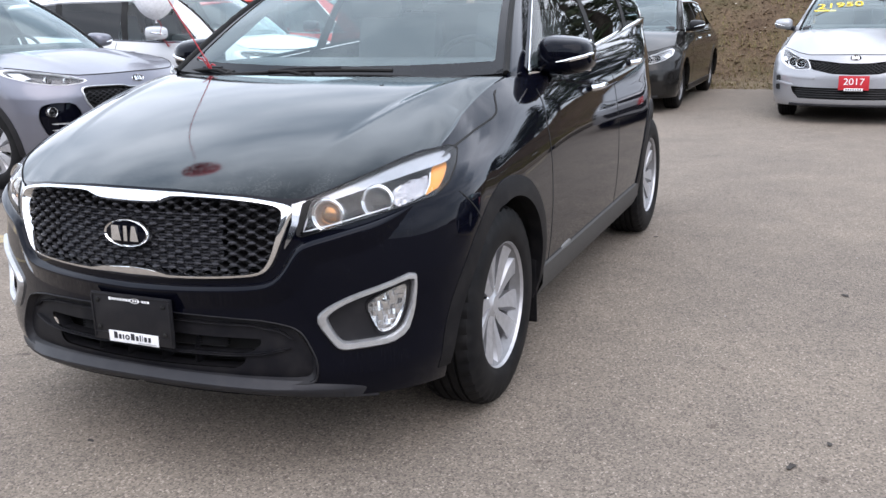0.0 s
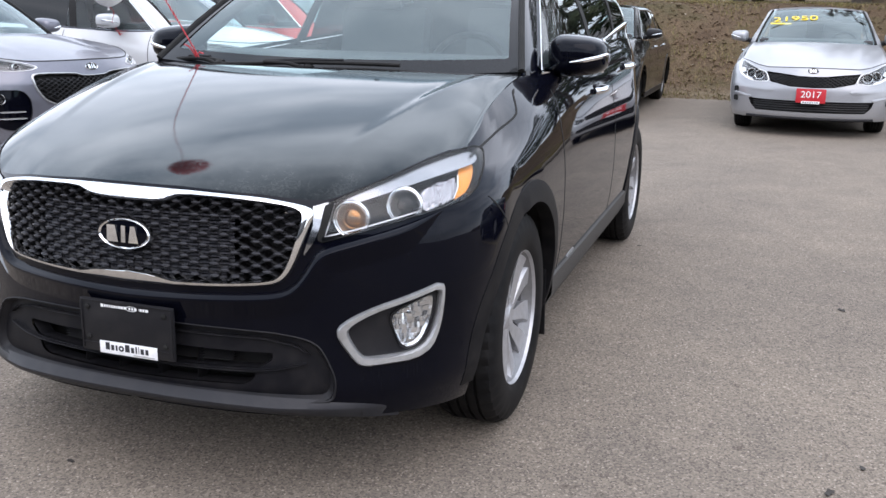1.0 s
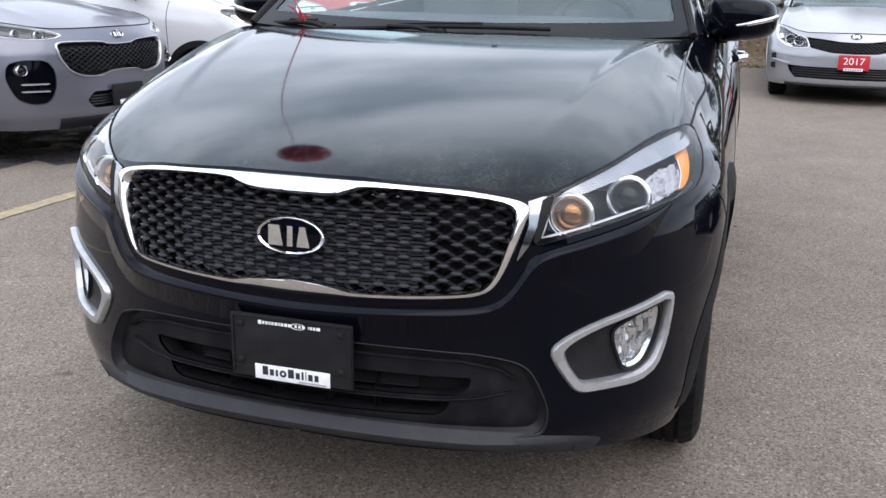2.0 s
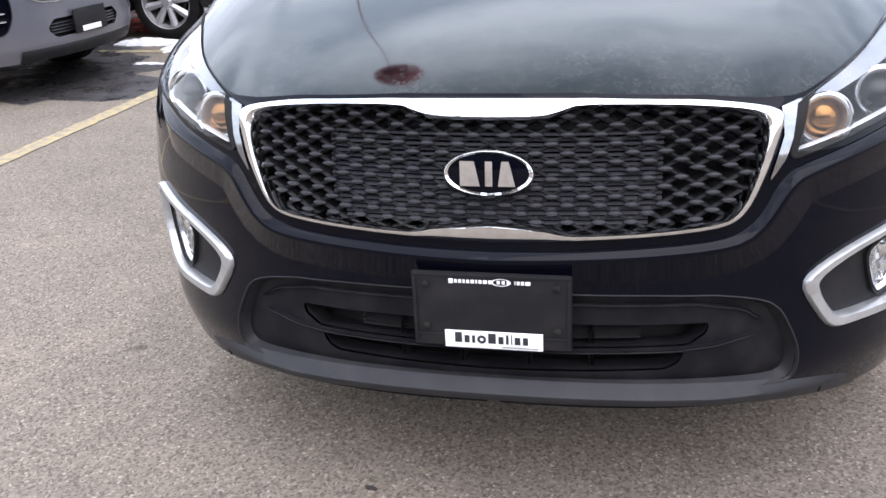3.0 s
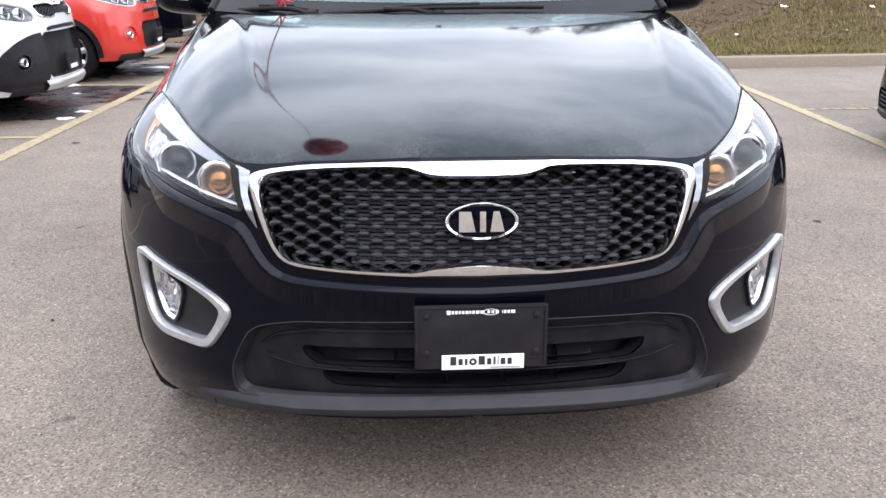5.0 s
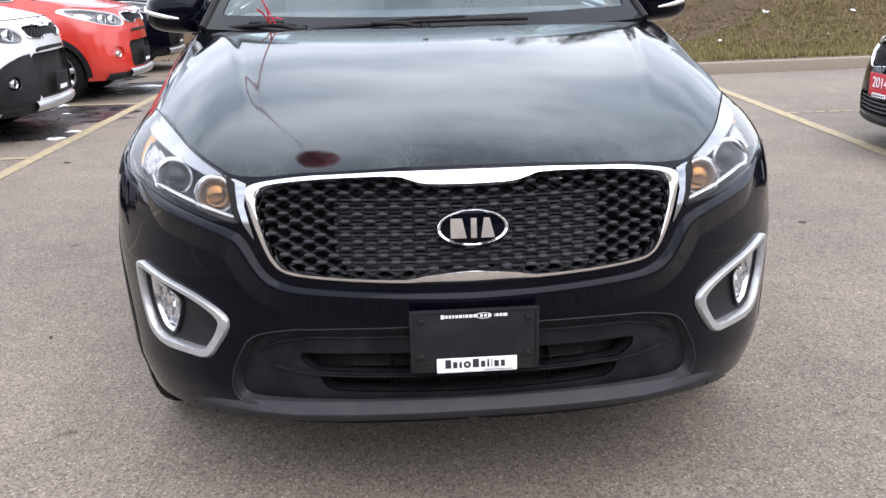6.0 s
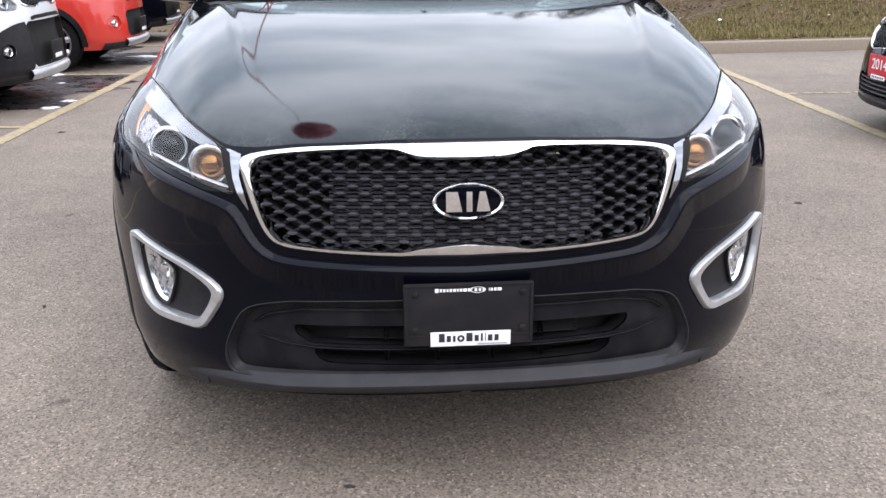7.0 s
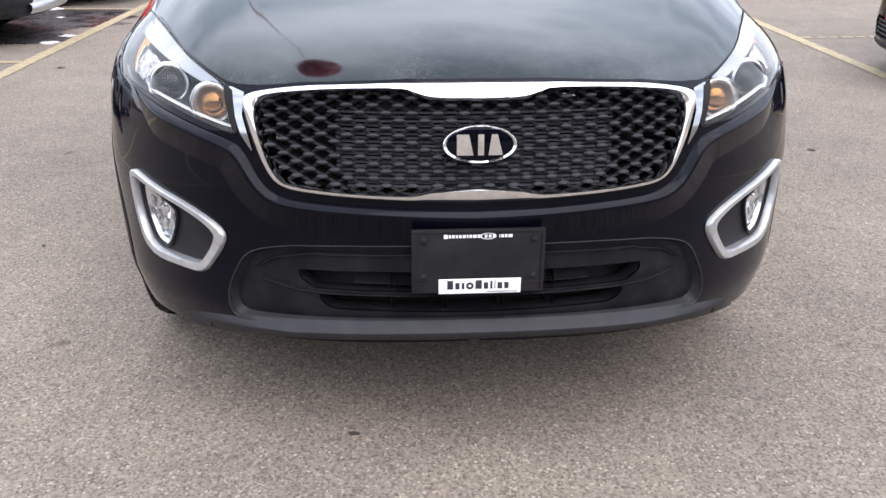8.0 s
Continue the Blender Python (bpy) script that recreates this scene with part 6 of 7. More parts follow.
def parked_car(name, label, sh, paint, at, lamp, grille, intake, fog=None, badge=None, wheel=None, lower=None, skid=None, year=None, plate_z=0.5,
               holder=False, mirror=None, mirror_paint=None, lamp_z=None, arch_paint=None, chrome_grille=True, creases=(), corner_black=None, bars=False, amber=True, lamp_grey=None, upper_slot=None, fog_paint=None):
    car = new(name, None)
    tagged(car, label, "car")
    holes = [open_half(sh, grille), open_half(sh, intake), to_u(sh, rounded(lamp, 0.2, True, 1))]
    if fog is not None:
        holes.append(to_u(sh, rounded(fog, 0.2, True, 1)))
    part("body", sh.panel(sh.side_outline(), holes, 0.03, (0.05, 0.045)), paint, car)
    hp = sh.hood(creases=creases, n=32, m=20)
    part("bonnet", grid_geo(hp, flip=True), paint, car)
    part("bonnet_gap", sharp(tube(hp[:, 0] + np.array([0, -0.002, 0.0]), 0.004, 5)), DEEP_BLACK, car)
    for half, nm in ((grille, "grille_back"), (intake, "intake_back")):
        part(nm, sh.patch(resample(half, 0.03), -0.045, 0.03, 0.05, sides=(1, -1)), DEEP_BLACK, car)
        fl = resample(mirror_loop(half), closed=True, count=120)
        part("opening_edge", sharp(strip_geo(sh.on(fl, 0.0), sh.on(fl, -0.045))), DEEP_BLACK, car)
    hex_grille(car, sh, grille, 0.055)
    if bars:
        lo, hi = np.min(intake, 0)[1], np.max(intake, 0)[1]
        wd = np.max(intake, 0)[0]
        for z in np.linspace(lo + 0.03, hi - 0.03, 4):
            part("intake_bar", sh.line([(-wd * 0.94, z), (0, z), (wd * 0.94, z)], 0.012, -0.012), GRILLE_PLASTIC, car)
    if chrome_grille:
        lp = mirror_loop(rounded(grille, 0.2, False, 1))
        c = lp.mean(0)
        wide = [1.08, 1.30] if chrome_grille is CHROME else [1.03, 1.08]
        part("grille_surround", sh.ring(c + (lp - c) * wide, lp, 0.008, -0.01, 140, -0.02), CHROME if chrome_grille is True else chrome_grille, car)
    for s in (1, -1):
        f = (lambda p: np.array(p) * [s, 1])
        o = resample(rounded(lamp, 0.2, True, 1), closed=True, count=60)
        c = o.mean(0)
        hl = new("headlamp", None)
        hl.parent = car
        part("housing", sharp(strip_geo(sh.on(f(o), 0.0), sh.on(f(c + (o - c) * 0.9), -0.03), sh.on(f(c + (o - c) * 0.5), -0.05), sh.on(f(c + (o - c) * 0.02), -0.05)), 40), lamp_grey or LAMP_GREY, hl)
        lens = part("lens", sh.patch(rounded(lamp, 0.2, True, 1), 0.002, 0.02, 0.04, sides=(s,)), LENS_GLASS, hl)
        lens.visible_shadow = False
        part("lamp_rim", sh.ring(f(c + (o - c) * 1.02), f(c + (o - c) * 0.95), 0.004, -0.01, 60, -0.015), PALE_BEZEL, hl)
        ex = np.ptp(o[:, 0])
        r = np.ptp(o[:, 1]) * 0.22
        for dx, gl in ((-0.2, LENS_DARK), (0.06, LENS_DARK)):
            projector(hl, sh, s * (c[0] + dx * ex), c[1] - 0.005 + dx * 0.05, r, -0.022, gl)
        q = np.array([(c[0] + ex * 0.24, c[1] + 0.01), (c[0] + ex * 0.30, c[1] + 0.05), (c[0] + ex * 0.42, c[1] + 0.05), (c[0] + ex * 0.40, c[1] - 0.01)])
        part("amber_lens" if amber else "clear_lens", sh.patch(q, -0.01, 0.02, 0.03, sides=(s,)), AMBER if amber else REFLECTOR, hl)
        if fog is not None:
            fo = rounded(fog, 0.2, True, 1)
            fc = fo.mean(0)
            fg = new("fog_lamp", None)
            fg.parent = car
            part("infill", sh.patch(fo, -0.02, 0.02, 0.03, sides=(s,)), fog_paint or BLACK_PAINT, fg)
            fr = resample(fo, closed=True, count=50)
            part("edge", sharp(strip_geo(sh.on(f(fr), 0.004), sh.on(f(fr), -0.02))), fog_paint or CLADDING, fg)
            lz = lamp_z or (fc[0], fc[1])
            projector(fg, sh, s * lz[0], lz[1], 0.034, -0.012, LENS_DARK)
            if bars:
                for dz in (-0.02, -0.07):
                    part("fin", sh.line(f([(fc[0] - 0.09, fc[1] + dz), (fc[0] + 0.07, fc[1] + dz)]), 0.010, -0.004), SATIN, fg)
        if corner_black is not None:
            part("corner_cladding", sh.patch(rounded(corner_black, 0.2, True, 1), 0.006, 0.02, 0.04, sides=(s,), holes=[rounded(fog, 0.2, True, 1)] if fog is not None else ()), CLADDING, car)
        for yw in sh.axles:
            tt = np.linspace(-0.1, math.pi + 0.1, 32)
            ro = np.array([(yw + (sh.arch + 0.05) * math.cos(t), max(sh.sill, sh.tyre + (sh.arch + 0.05) * math.sin(t))) for t in tt])
            ri = np.array([(yw + (sh.arch - 0.01) * math.cos(t), max(sh.sill, sh.tyre + (sh.arch - 0.01) * math.sin(t))) for t in tt])
            part("arch_edge", sharp(strip_geo(sh.on_side(ro, -0.003, s), sh.on_side(ro, 0.006, s), sh.on_side(ri, 0.008, s), sh.on_side(ri, -0.04, s), closed=False), 45), arch_paint or paint, car)
        yy = np.linspace(sh.axles[0] + sh.arch + 0.05, sh.axles[1] - sh.arch - 0.05, 12)
        st = lambda z, o: sh.on_side(np.stack([yy, np.full(12, z)], 1), o, s)
        part("sill_cladding", sharp(strip_geo(st(sh.sill + 0.10, -0.003), st(sh.sill + 0.09, 0.008), st(sh.sill + 0.02, 0.012), st(sh.sill, -0.04), closed=False), 40), arch_paint or CLADDING, car)
        mid = (sh.axles[0] + sh.axles[1]) / 2
        zt = float(sh.z_top(mid)) - 0.02
        for y0 in (sh.corner[1] + 0.22, mid + 0.14):
            part("door_gap", sh.line([(y0, sh.sill + 0.1), (y0 - 0.02, 0.7), (y0, zt)], 0.007, 0.001, False, s, 0.004), DEEP_BLACK, car)
        for y0 in (mid - 0.05, mid + 0.95):
            q = sh.on_side([(y0 - 0.09, zt - 0.09), (y0 - 0.06, zt - 0.09), (y0 + 0.06, zt - 0.085), (y0 + 0.09, zt - 0.085)], 0.0, s)
            part("door_handle", sharp(tube(q + np.array([0.004, 0.035, 0.035, 0.004])[:, None] * np.array([s, 0, 0]), 0.013, 8), 60), CHROME if paint in (BLACK_PAINT, DARK_PAINT, SILVER_PAINT) else paint, car)
        if mirror:
            mirror_part(car, sh, mirror_paint or paint, (s * mirror[0], mirror[1], mirror[2]), (0.22, 0.13, 0.15), s, strip=paint is not RED_PAINT)
    if lower:
        lx = np.linspace(-lower[0], lower[0], 50)
        rows = [sh.on(np.stack([lx, np.full(50, z)], 1), o) for z, o in ((lower[1], -0.004), (lower[1] - 0.01, 0.006), ((lower[1] + sh.sill) / 2, 0.012), (sh.sill, 0.004), (sh.sill - 0.03, -0.08), (sh.sill - 0.03, -0.4))]
        part("lower_cladding", sharp(strip_geo(*rows, closed=False), 50), CLADDING, car)
    if skid:
        lx = np.linspace(-skid[0], skid[0], 40)
        rows = [sh.on(np.stack([lx, np.full(40, z)], 1), o) for z, o in ((skid[1], 0.002), (skid[1] - 0.006, 0.030), (skid[1] - 0.03, 0.048), (skid[2] + 0.02, 0.040), (skid[2], 0.0))]
        part("skid_plate", sharp(strip_geo(*rows, closed=False), 50), SATIN, car)
    if upper_slot:
        w, z = upper_slot
        part("upper_slot", sh.line([(-w, z - 0.012), (-w * 0.8, z), (0, z + 0.004), (w * 0.8, z), (w, z - 0.012)], 0.032, 0.003), DEEP_BLACK, car)
    if badge:
        emblem(car, sh, 0, badge, 0.062, 0.03, 0.004)
    if year:
        red_plate(car, float(sh.y_front(0, plate_z)) - 0.03, plate_z, year)
    if holder:
        y = float(sh.y_front(0, plate_z)) - 0.02
        h = part("plate_holder", smooth_bm(box_bm(0.32, 0.012, 0.16, (0, y, plate_z), 0.005)), CLADDING, car)
        part("sticker", smooth_bm(box_bm(0.19, 0.003, 0.036, (0, y - 0.008, plate_z - 0.055), 0.001)), WHITE_LABEL, h)
    wk = dict(rim_r=0.215, width=0.215, spokes=5, style="twin", spin=0.2)
    wk.update(wheel or {})
    rr, wd = wk.pop("rim_r"), wk.pop("width")
    wheels_of(car, sh, sh.w(sh.tyre) - wd / 2 - 0.035, rr, wd, **wk)
    top_of_car(car, sh, paint)
    car.matrix_basis = at
    return car


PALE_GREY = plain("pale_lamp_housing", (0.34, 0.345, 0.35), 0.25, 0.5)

# grey compact SUV
SPORT = Shell(
    zk=[0.2, 0.35, 0.5, 0.65, 0.8, 0.9, 1.0, 1.06, 1.2], y0k=[0.05, 0.0, 0.0, 0.0, 0.01, 0.05, 0.12, 0.2, 0.3],
    dk=[0.5, 0.52, 0.53, 0.55, 0.6, 0.68, 0.85, 1.0, 1.1], wk=[0.83, 0.89, 0.91, 0.92, 0.925, 0.925, 0.915, 0.90, 0.88], p=2.3, length=4.45,
    edge=[(0, 0.95), (0.3, 0.948), (0.5, 0.948), (0.62, 0.965), (0.72, 0.99), (0.8, 1.012), (0.83, 1.018)],
    corner=(0.73, 1.22, 1.09), cowl=(1.02, 1.13), belt=(1.7, 1.06, 1.17, 0.85),
    roof=dict(front=1.95, z=1.6, x=0.56, rear=4.25, z_rear=1.52, b_post=2.5, c_post=3.4), axles=(0.9, 3.57), tyre=0.355, arch=0.40, sill=0.25)
parked_car("compact_suv", "metallic grey compact SUV with mesh grille, parked nose out", SPORT, GREY_PAINT, pose(-3.485, 4.24, 0, 0, 0, 83),
           lamp=[(0.45, 0.905), (0.56, 0.945), (0.72, 0.98), (0.83, 1.008), (0.875, 0.99), (0.87, 0.945), (0.80, 0.90), (0.66, 0.875), (0.52, 0.882)],
           grille=[(0, 0.825), (0.12, 0.828), (0.18, 0.848), (0.47, 0.855), (0.525, 0.838), (0.515, 0.75), (0.46, 0.66), (0.37, 0.622), (0.22, 0.612), (0.14, 0.642), (0, 0.648)],
           intake=[(0, 0.50), (0.30, 0.50), (0.36, 0.44), (0.30, 0.38), (0, 0.38)],
           fog=[(0.61, 0.74), (0.75, 0.745), (0.815, 0.715), (0.832, 0.62), (0.79, 0.475), (0.71, 0.435), (0.62, 0.445), (0.57, 0.54), (0.565, 0.66)], lamp_z=(0.755, 0.675),
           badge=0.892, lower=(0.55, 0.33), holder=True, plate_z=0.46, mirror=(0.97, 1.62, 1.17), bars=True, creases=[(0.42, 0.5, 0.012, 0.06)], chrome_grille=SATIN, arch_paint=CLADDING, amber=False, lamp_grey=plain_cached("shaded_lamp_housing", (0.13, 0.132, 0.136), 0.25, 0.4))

# boxy hatchbacks
SOUL = Shell(
    zk=[0.2, 0.35, 0.5, 0.65, 0.8, 0.9, 1.0, 1.1, 1.2], y0k=[0.06, 0.0, 0.0, 0.02, 0.03, 0.05, 0.10, 0.2, 0.3],
    dk=[0.42, 0.45, 0.46, 0.47, 0.5, 0.56, 0.7, 0.8, 0.9], wk=[0.8, 0.86, 0.885, 0.9, 0.9, 0.895, 0.885, 0.87, 0.85], p=2.5, length=4.14,
    edge=[(0, 1.04), (0.3, 1.036), (0.5, 1.03), (0.64, 1.035), (0.74, 1.045), (0.80, 1.055)],
    corner=(0.72, 0.98, 1.14), cowl=(0.86, 1.175), belt=(1.5, 1.12, 1.22, 0.83),
    roof=dict(front=1.52, z=1.61, x=0.57, rear=4.0, z_rear=1.55, b_post=2.15, c_post=3.1), axles=(0.83, 3.4), tyre=0.325, arch=0.37, sill=0.24)
soul_kw = dict(
    lamp=[(0.46, 0.885), (0.51, 0.955), (0.66, 1.0), (0.79, 1.032), (0.862, 1.035), (0.88, 0.99), (0.86, 0.92), (0.77, 0.862), (0.62, 0.832), (0.49, 0.84)],
    grille=[(0, 0.955), (0.09, 0.952), (0.15, 0.975), (0.39, 0.972), (0.435, 0.95), (0.405, 0.88), (0.18, 0.868), (0.11, 0.892), (0, 0.895)],
    intake=[(0, 0.66), (0.40, 0.66), (0.46, 0.62), (0.46, 0.42), (0.40, 0.36), (0, 0.36)],
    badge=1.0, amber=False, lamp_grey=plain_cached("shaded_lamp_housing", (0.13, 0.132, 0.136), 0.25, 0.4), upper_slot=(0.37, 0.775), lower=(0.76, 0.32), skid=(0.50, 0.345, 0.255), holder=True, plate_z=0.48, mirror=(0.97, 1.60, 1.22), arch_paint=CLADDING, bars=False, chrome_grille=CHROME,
    wheel=dict(rim_r=0.225, width=0.215, spokes=8, style="single"))
white_car = parked_car("hatchback", "white boxy hatchback with black lower bumper, parked nose out", SOUL, WHITE_PAINT, pose(-3.0, 6.78, 0, 0, 0, 89.8),
                       corner_black=[(0.44, 0.75), (0.60, 0.735), (0.74, 0.68), (0.84, 0.585), (0.868, 0.46), (0.855, 0.28), (0.44, 0.28)], mirror_paint=WHITE_PAINT, fog=[(0.64, 0.56), (0.70, 0.585), (0.75, 0.55), (0.75, 0.48), (0.70, 0.45), (0.64, 0.48)], **dict(soul_kw, intake=[(0, 0.745), (0.42, 0.745), (0.47, 0.70), (0.46, 0.42), (0.40, 0.36), (0, 0.36)]))
red_car = parked_car("hatchback", "bright red boxy hatchback with black lower trim, parked nose out", SOUL, RED_PAINT, pose(-2.87, 9.69, 0, 0, 0, 89.6),
                     fog=[(0.60, 0.60), (0.70, 0.62), (0.76, 0.55), (0.73, 0.46), (0.63, 0.44), (0.57, 0.50)], mirror_paint=BLACK_PAINT, fog_paint=RED_PAINT, **soul_kw)
black_car = parked_car("hatchback", "black boxy hatchback with silver skid plate, parked nose out", SOUL, BLACK_PAINT, pose(-3.04, 12.86, 0, 0, 0, 88.6), **soul_kw)
for c in (white_car, red_car, black_car):
    tagged(c, group="hatchbacks in a row")

# silver sedan and the dark car beside it
SEDAN = Shell(
    zk=[0.15, 0.25, 0.4, 0.55, 0.7, 0.8, 0.88, 0.95, 1.1], y0k=[0.05, 0.0, -0.01, 0.0, 0.03, 0.08, 0.2, 0.3, 0.45],
    dk=[0.5, 0.52, 0.53, 0.55, 0.66, 0.8, 1.0, 1.1, 1.2], wk=[0.86, 0.90, 0.92, 0.93, 0.93, 0.925, 0.915, 0.905, 0.88], p=2.3, length=4.85,
    edge=[(0, 0.80), (0.35, 0.795), (0.5, 0.79), (0.62, 0.81), (0.74, 0.845), (0.82, 0.86)],
    corner=(0.75, 1.35, 1.035), cowl=(1.10, 1.065), belt=(1.8, 1.0, 1.06, 0.84),
    roof=dict(front=2.10, z=1.475, x=0.57, rear=4.1, z_rear=1.43, b_post=2.75, c_post=3.6), axles=(0.95, 3.755), tyre=0.33, arch=0.375, sill=0.2)
silver = parked_car("sedan", "silver metallic sedan with a yellow price on its windscreen", SEDAN, SILVER_PAINT, pose(2.14, 9.63, 0, 0, 0, -1.5),
                    lamp=[(0.472, 0.63), (0.512, 0.735), (0.62, 0.765), (0.72, 0.812), (0.80, 0.85), (0.838, 0.845), (0.842, 0.75), (0.815, 0.69), (0.73, 0.64), (0.64, 0.619), (0.55, 0.622)],
                    grille=[(0, 0.70), (0.15, 0.704), (0.30, 0.722), (0.515, 0.742), (0.50, 0.69), (0.465, 0.628), (0.36, 0.605), (0.24, 0.580), (0, 0.573)],
                    intake=[(0, 0.42), (0.5, 0.422), (0.69, 0.428), (0.665, 0.36), (0.60, 0.292), (0, 0.287)],
                    badge=0.762, lower=(0.7, 0.235), amber=False, lamp_grey=plain_cached("mid_grey_lamp_housing", (0.10, 0.102, 0.106), 0.25, 0.4), year="2017", plate_z=0.485, mirror=(0.94, 1.72, 1.11), chrome_grille=False, bars=True, creases=[(0.45, 0.55, 0.015, 0.07)])
for s in (1, -1):
    flip = np.array([s, 1])
    part("running_light", SEDAN.line(np.array([(0.825, 0.83), (0.832, 0.75), (0.806, 0.70), (0.73, 0.652), (0.655, 0.632)]) * flip, 0.020, 0.004), PALE_BEZEL, silver, "white running light along the lamp's edge")
    for z0, z1 in ((0.470, 0.552), (0.375, 0.445)):
        slot = np.array([(0.815, z0), (0.82, z1), (0.872, z1 - 0.008), (0.868, z0 + 0.004)])
        part("corner_vent", SEDAN.patch(rounded(slot, 0.15, True, 1), 0.004, 0.012, 0.02, sides=(s,)), DEEP_BLACK, silver)
    part("bumper_fin", SEDAN.line(np.array([(0.86, 0.475), (0.80, 0.462), (0.72, 0.446), (0.66, 0.44)]) * flip, 0.034, 0.014, depth=0.02), SILVER_PAINT, silver)
    part("bumper_crease", SEDAN.line(np.array([(0.85, 0.60), (0.76, 0.565), (0.62, 0.54), (0.42, 0.53)]) * flip, 0.05, 0.010, depth=0.012), SILVER_PAINT, silver)
# the price, lettered on the windscreen


def on_screen(sh, x, v):
    """A point on the windscreen of a car at x across and v up the glass, and the tilt of the glass there."""
    (xc, yc, zc), (yb, zb), rf = sh.corner, sh.cowl, sh.roof
    def at(w):
        t = x / ((xc - 0.03) + (rf["x"] - xc + 0.03) * w)
        q, bow = t * t, 0.025 * math.sin(math.pi * w)
        y0, z0 = yb + 0.07 + (yc + 0.03 - yb - 0.07) * q, zb - 0.012 + (zc - zb + 0.02) * q
        return Vector((x, y0 + (rf["front"] + 0.10 * q - y0) * w - bow * 0.7, z0 + (rf["z"] - 0.035 * q - z0) * w + bow))
    d = at(v + 0.05) - at(v - 0.05)
    return at(v), math.degrees(math.atan2(d.z, d.y))


for k, figure in enumerate("21950"):
    pt, tilt = on_screen(SEDAN, -0.49 + 0.112 * k, 0.61 + 0.01 * k)
    fig = text_part("price_figure", figure, 0.205, Matrix.Translation((0, -0.003, 0.006)) @ pose(pt.x, pt.y, pt.z, tilt, 0, 0) @ Matrix.Diagonal((1.12, 1, 1, 1)), YELLOW_LABEL, silver, 0.001)
    fig["label"] = "yellow price figure on the windscreen"
pt, tilt = on_screen(SEDAN, -0.44, 0.475)
part("price_underline", smooth_bm(box_bm(0.26, 0.035, 0.002, (0, 0, 0), 0.0005)), YELLOW_LABEL, silver).matrix_basis = Matrix.Translation((0, -0.004, 0.008)) @ pose(pt.x, pt.y, pt.z, tilt, 0, 3)

dark_kw = dict(
    lamp=[(0.46, 0.69), (0.56, 0.74), (0.70, 0.79), (0.80, 0.83), (0.84, 0.80), (0.83, 0.74), (0.74, 0.68), (0.58, 0.64), (0.48, 0.65)],
    grille=[(0, 0.70), (0.2, 0.715), (0.42, 0.72), (0.45, 0.70), (0.42, 0.64), (0.3, 0.61), (0.12, 0.60), (0, 0.615)],
    intake=[(0, 0.45), (0.36, 0.45), (0.46, 0.40), (0.42, 0.29), (0, 0.28)],
    badge=0.75, lower=(0.7, 0.24), mirror=(0.95, 1.65, 1.10), mirror_paint=CLADDING, bars=True, amber=False, lamp_grey=PALE_GREY)
parked_car("hatchback_car", "dark charcoal hatchback beside the earth bank", SEDAN, DARK_PAINT, pose(-0.907, 10.13, 0, 0, 0, -0.7), wheel=dict(spokes=5, spin=0.1, finish=plain_cached("dark_alloy", (0.12, 0.12, 0.122), 0.3, 0.6)), **dark_kw)

FORTE = Shell(
    zk=[0.15, 0.25, 0.4, 0.55, 0.7, 0.8, 0.9, 1.0, 1.1], y0k=[0.05, 0.0, 0.0, 0.02, 0.05, 0.1, 0.2, 0.32, 0.45],
    dk=[0.55, 0.56, 0.57, 0.6, 0.7, 0.8, 0.95, 1.05, 1.2], wk=[0.82, 0.86, 0.885, 0.895, 0.895, 0.89, 0.88, 0.87, 0.85], p=2.2, length=4.4,
    edge=[(0, 0.86), (0.3, 0.855), (0.45, 0.85), (0.6, 0.865), (0.72, 0.89), (0.79, 0.905)],
    corner=(0.71, 1.2, 1.0), cowl=(1.0, 1.03), belt=(1.7, 0.98, 1.07, 0.81),
    roof=dict(front=1.9, z=1.45, x=0.53, rear=4.1, z_rear=1.40, b_post=2.4, c_post=3.3), axles=(0.88, 3.55), tyre=0.32, arch=0.365, sill=0.2)
parked_car("compact_car", "black compact car with honeycomb grille and red year plate", FORTE, BLACK_PAINT, pose(3.49, 4.43, 0, 0, 0, -92.5),
           lamp=[(0.46, 0.76), (0.56, 0.81), (0.70, 0.85), (0.80, 0.875), (0.83, 0.84), (0.80, 0.78), (0.70, 0.73), (0.56, 0.70), (0.48, 0.71)],
           grille=[(0, 0.76), (0.12, 0.765), (0.3, 0.79), (0.40, 0.79), (0.42, 0.74), (0.38, 0.64), (0.28, 0.60), (0.12, 0.62), (0, 0.625)],
           intake=[(0, 0.42), (0.44, 0.42), (0.52, 0.36), (0.46, 0.27), (0, 0.27)],
           badge=0.815, lower=(0.7, 0.25), year="2014", plate_z=0.495, mirror=(0.96, 1.55, 1.06), bars=True)
far = copy_thing(white_car, pose(4.6, 24.5, bank_height(2.2, 24.5), 0, 0, 90))
tagged(far, "white car parked on top of the bank", "car")
del far["group"]

# ---- bank cover, snow, litter ----


def scatter_mesh(name, pts, shape, material, label, category):
    """Many small pieces in one mesh. shape(k) gives the corner points and faces of a piece."""
    vs, fs = [], []
    for k, p in enumerate(pts):
        v, f = shape(k)
        b = len(vs)
        vs += [(p[0] + q[0], p[1] + q[1], p[2] + q[2]) for q in v]
        fs += [tuple(i + b for i in t) for t in f]
    me = bpy.data.meshes.new(name)
    me.from_pydata(vs, [], fs)
    me.materials.append(material)
    ob = new(name, me)
    return tagged(ob, label, category, kind="stuff")


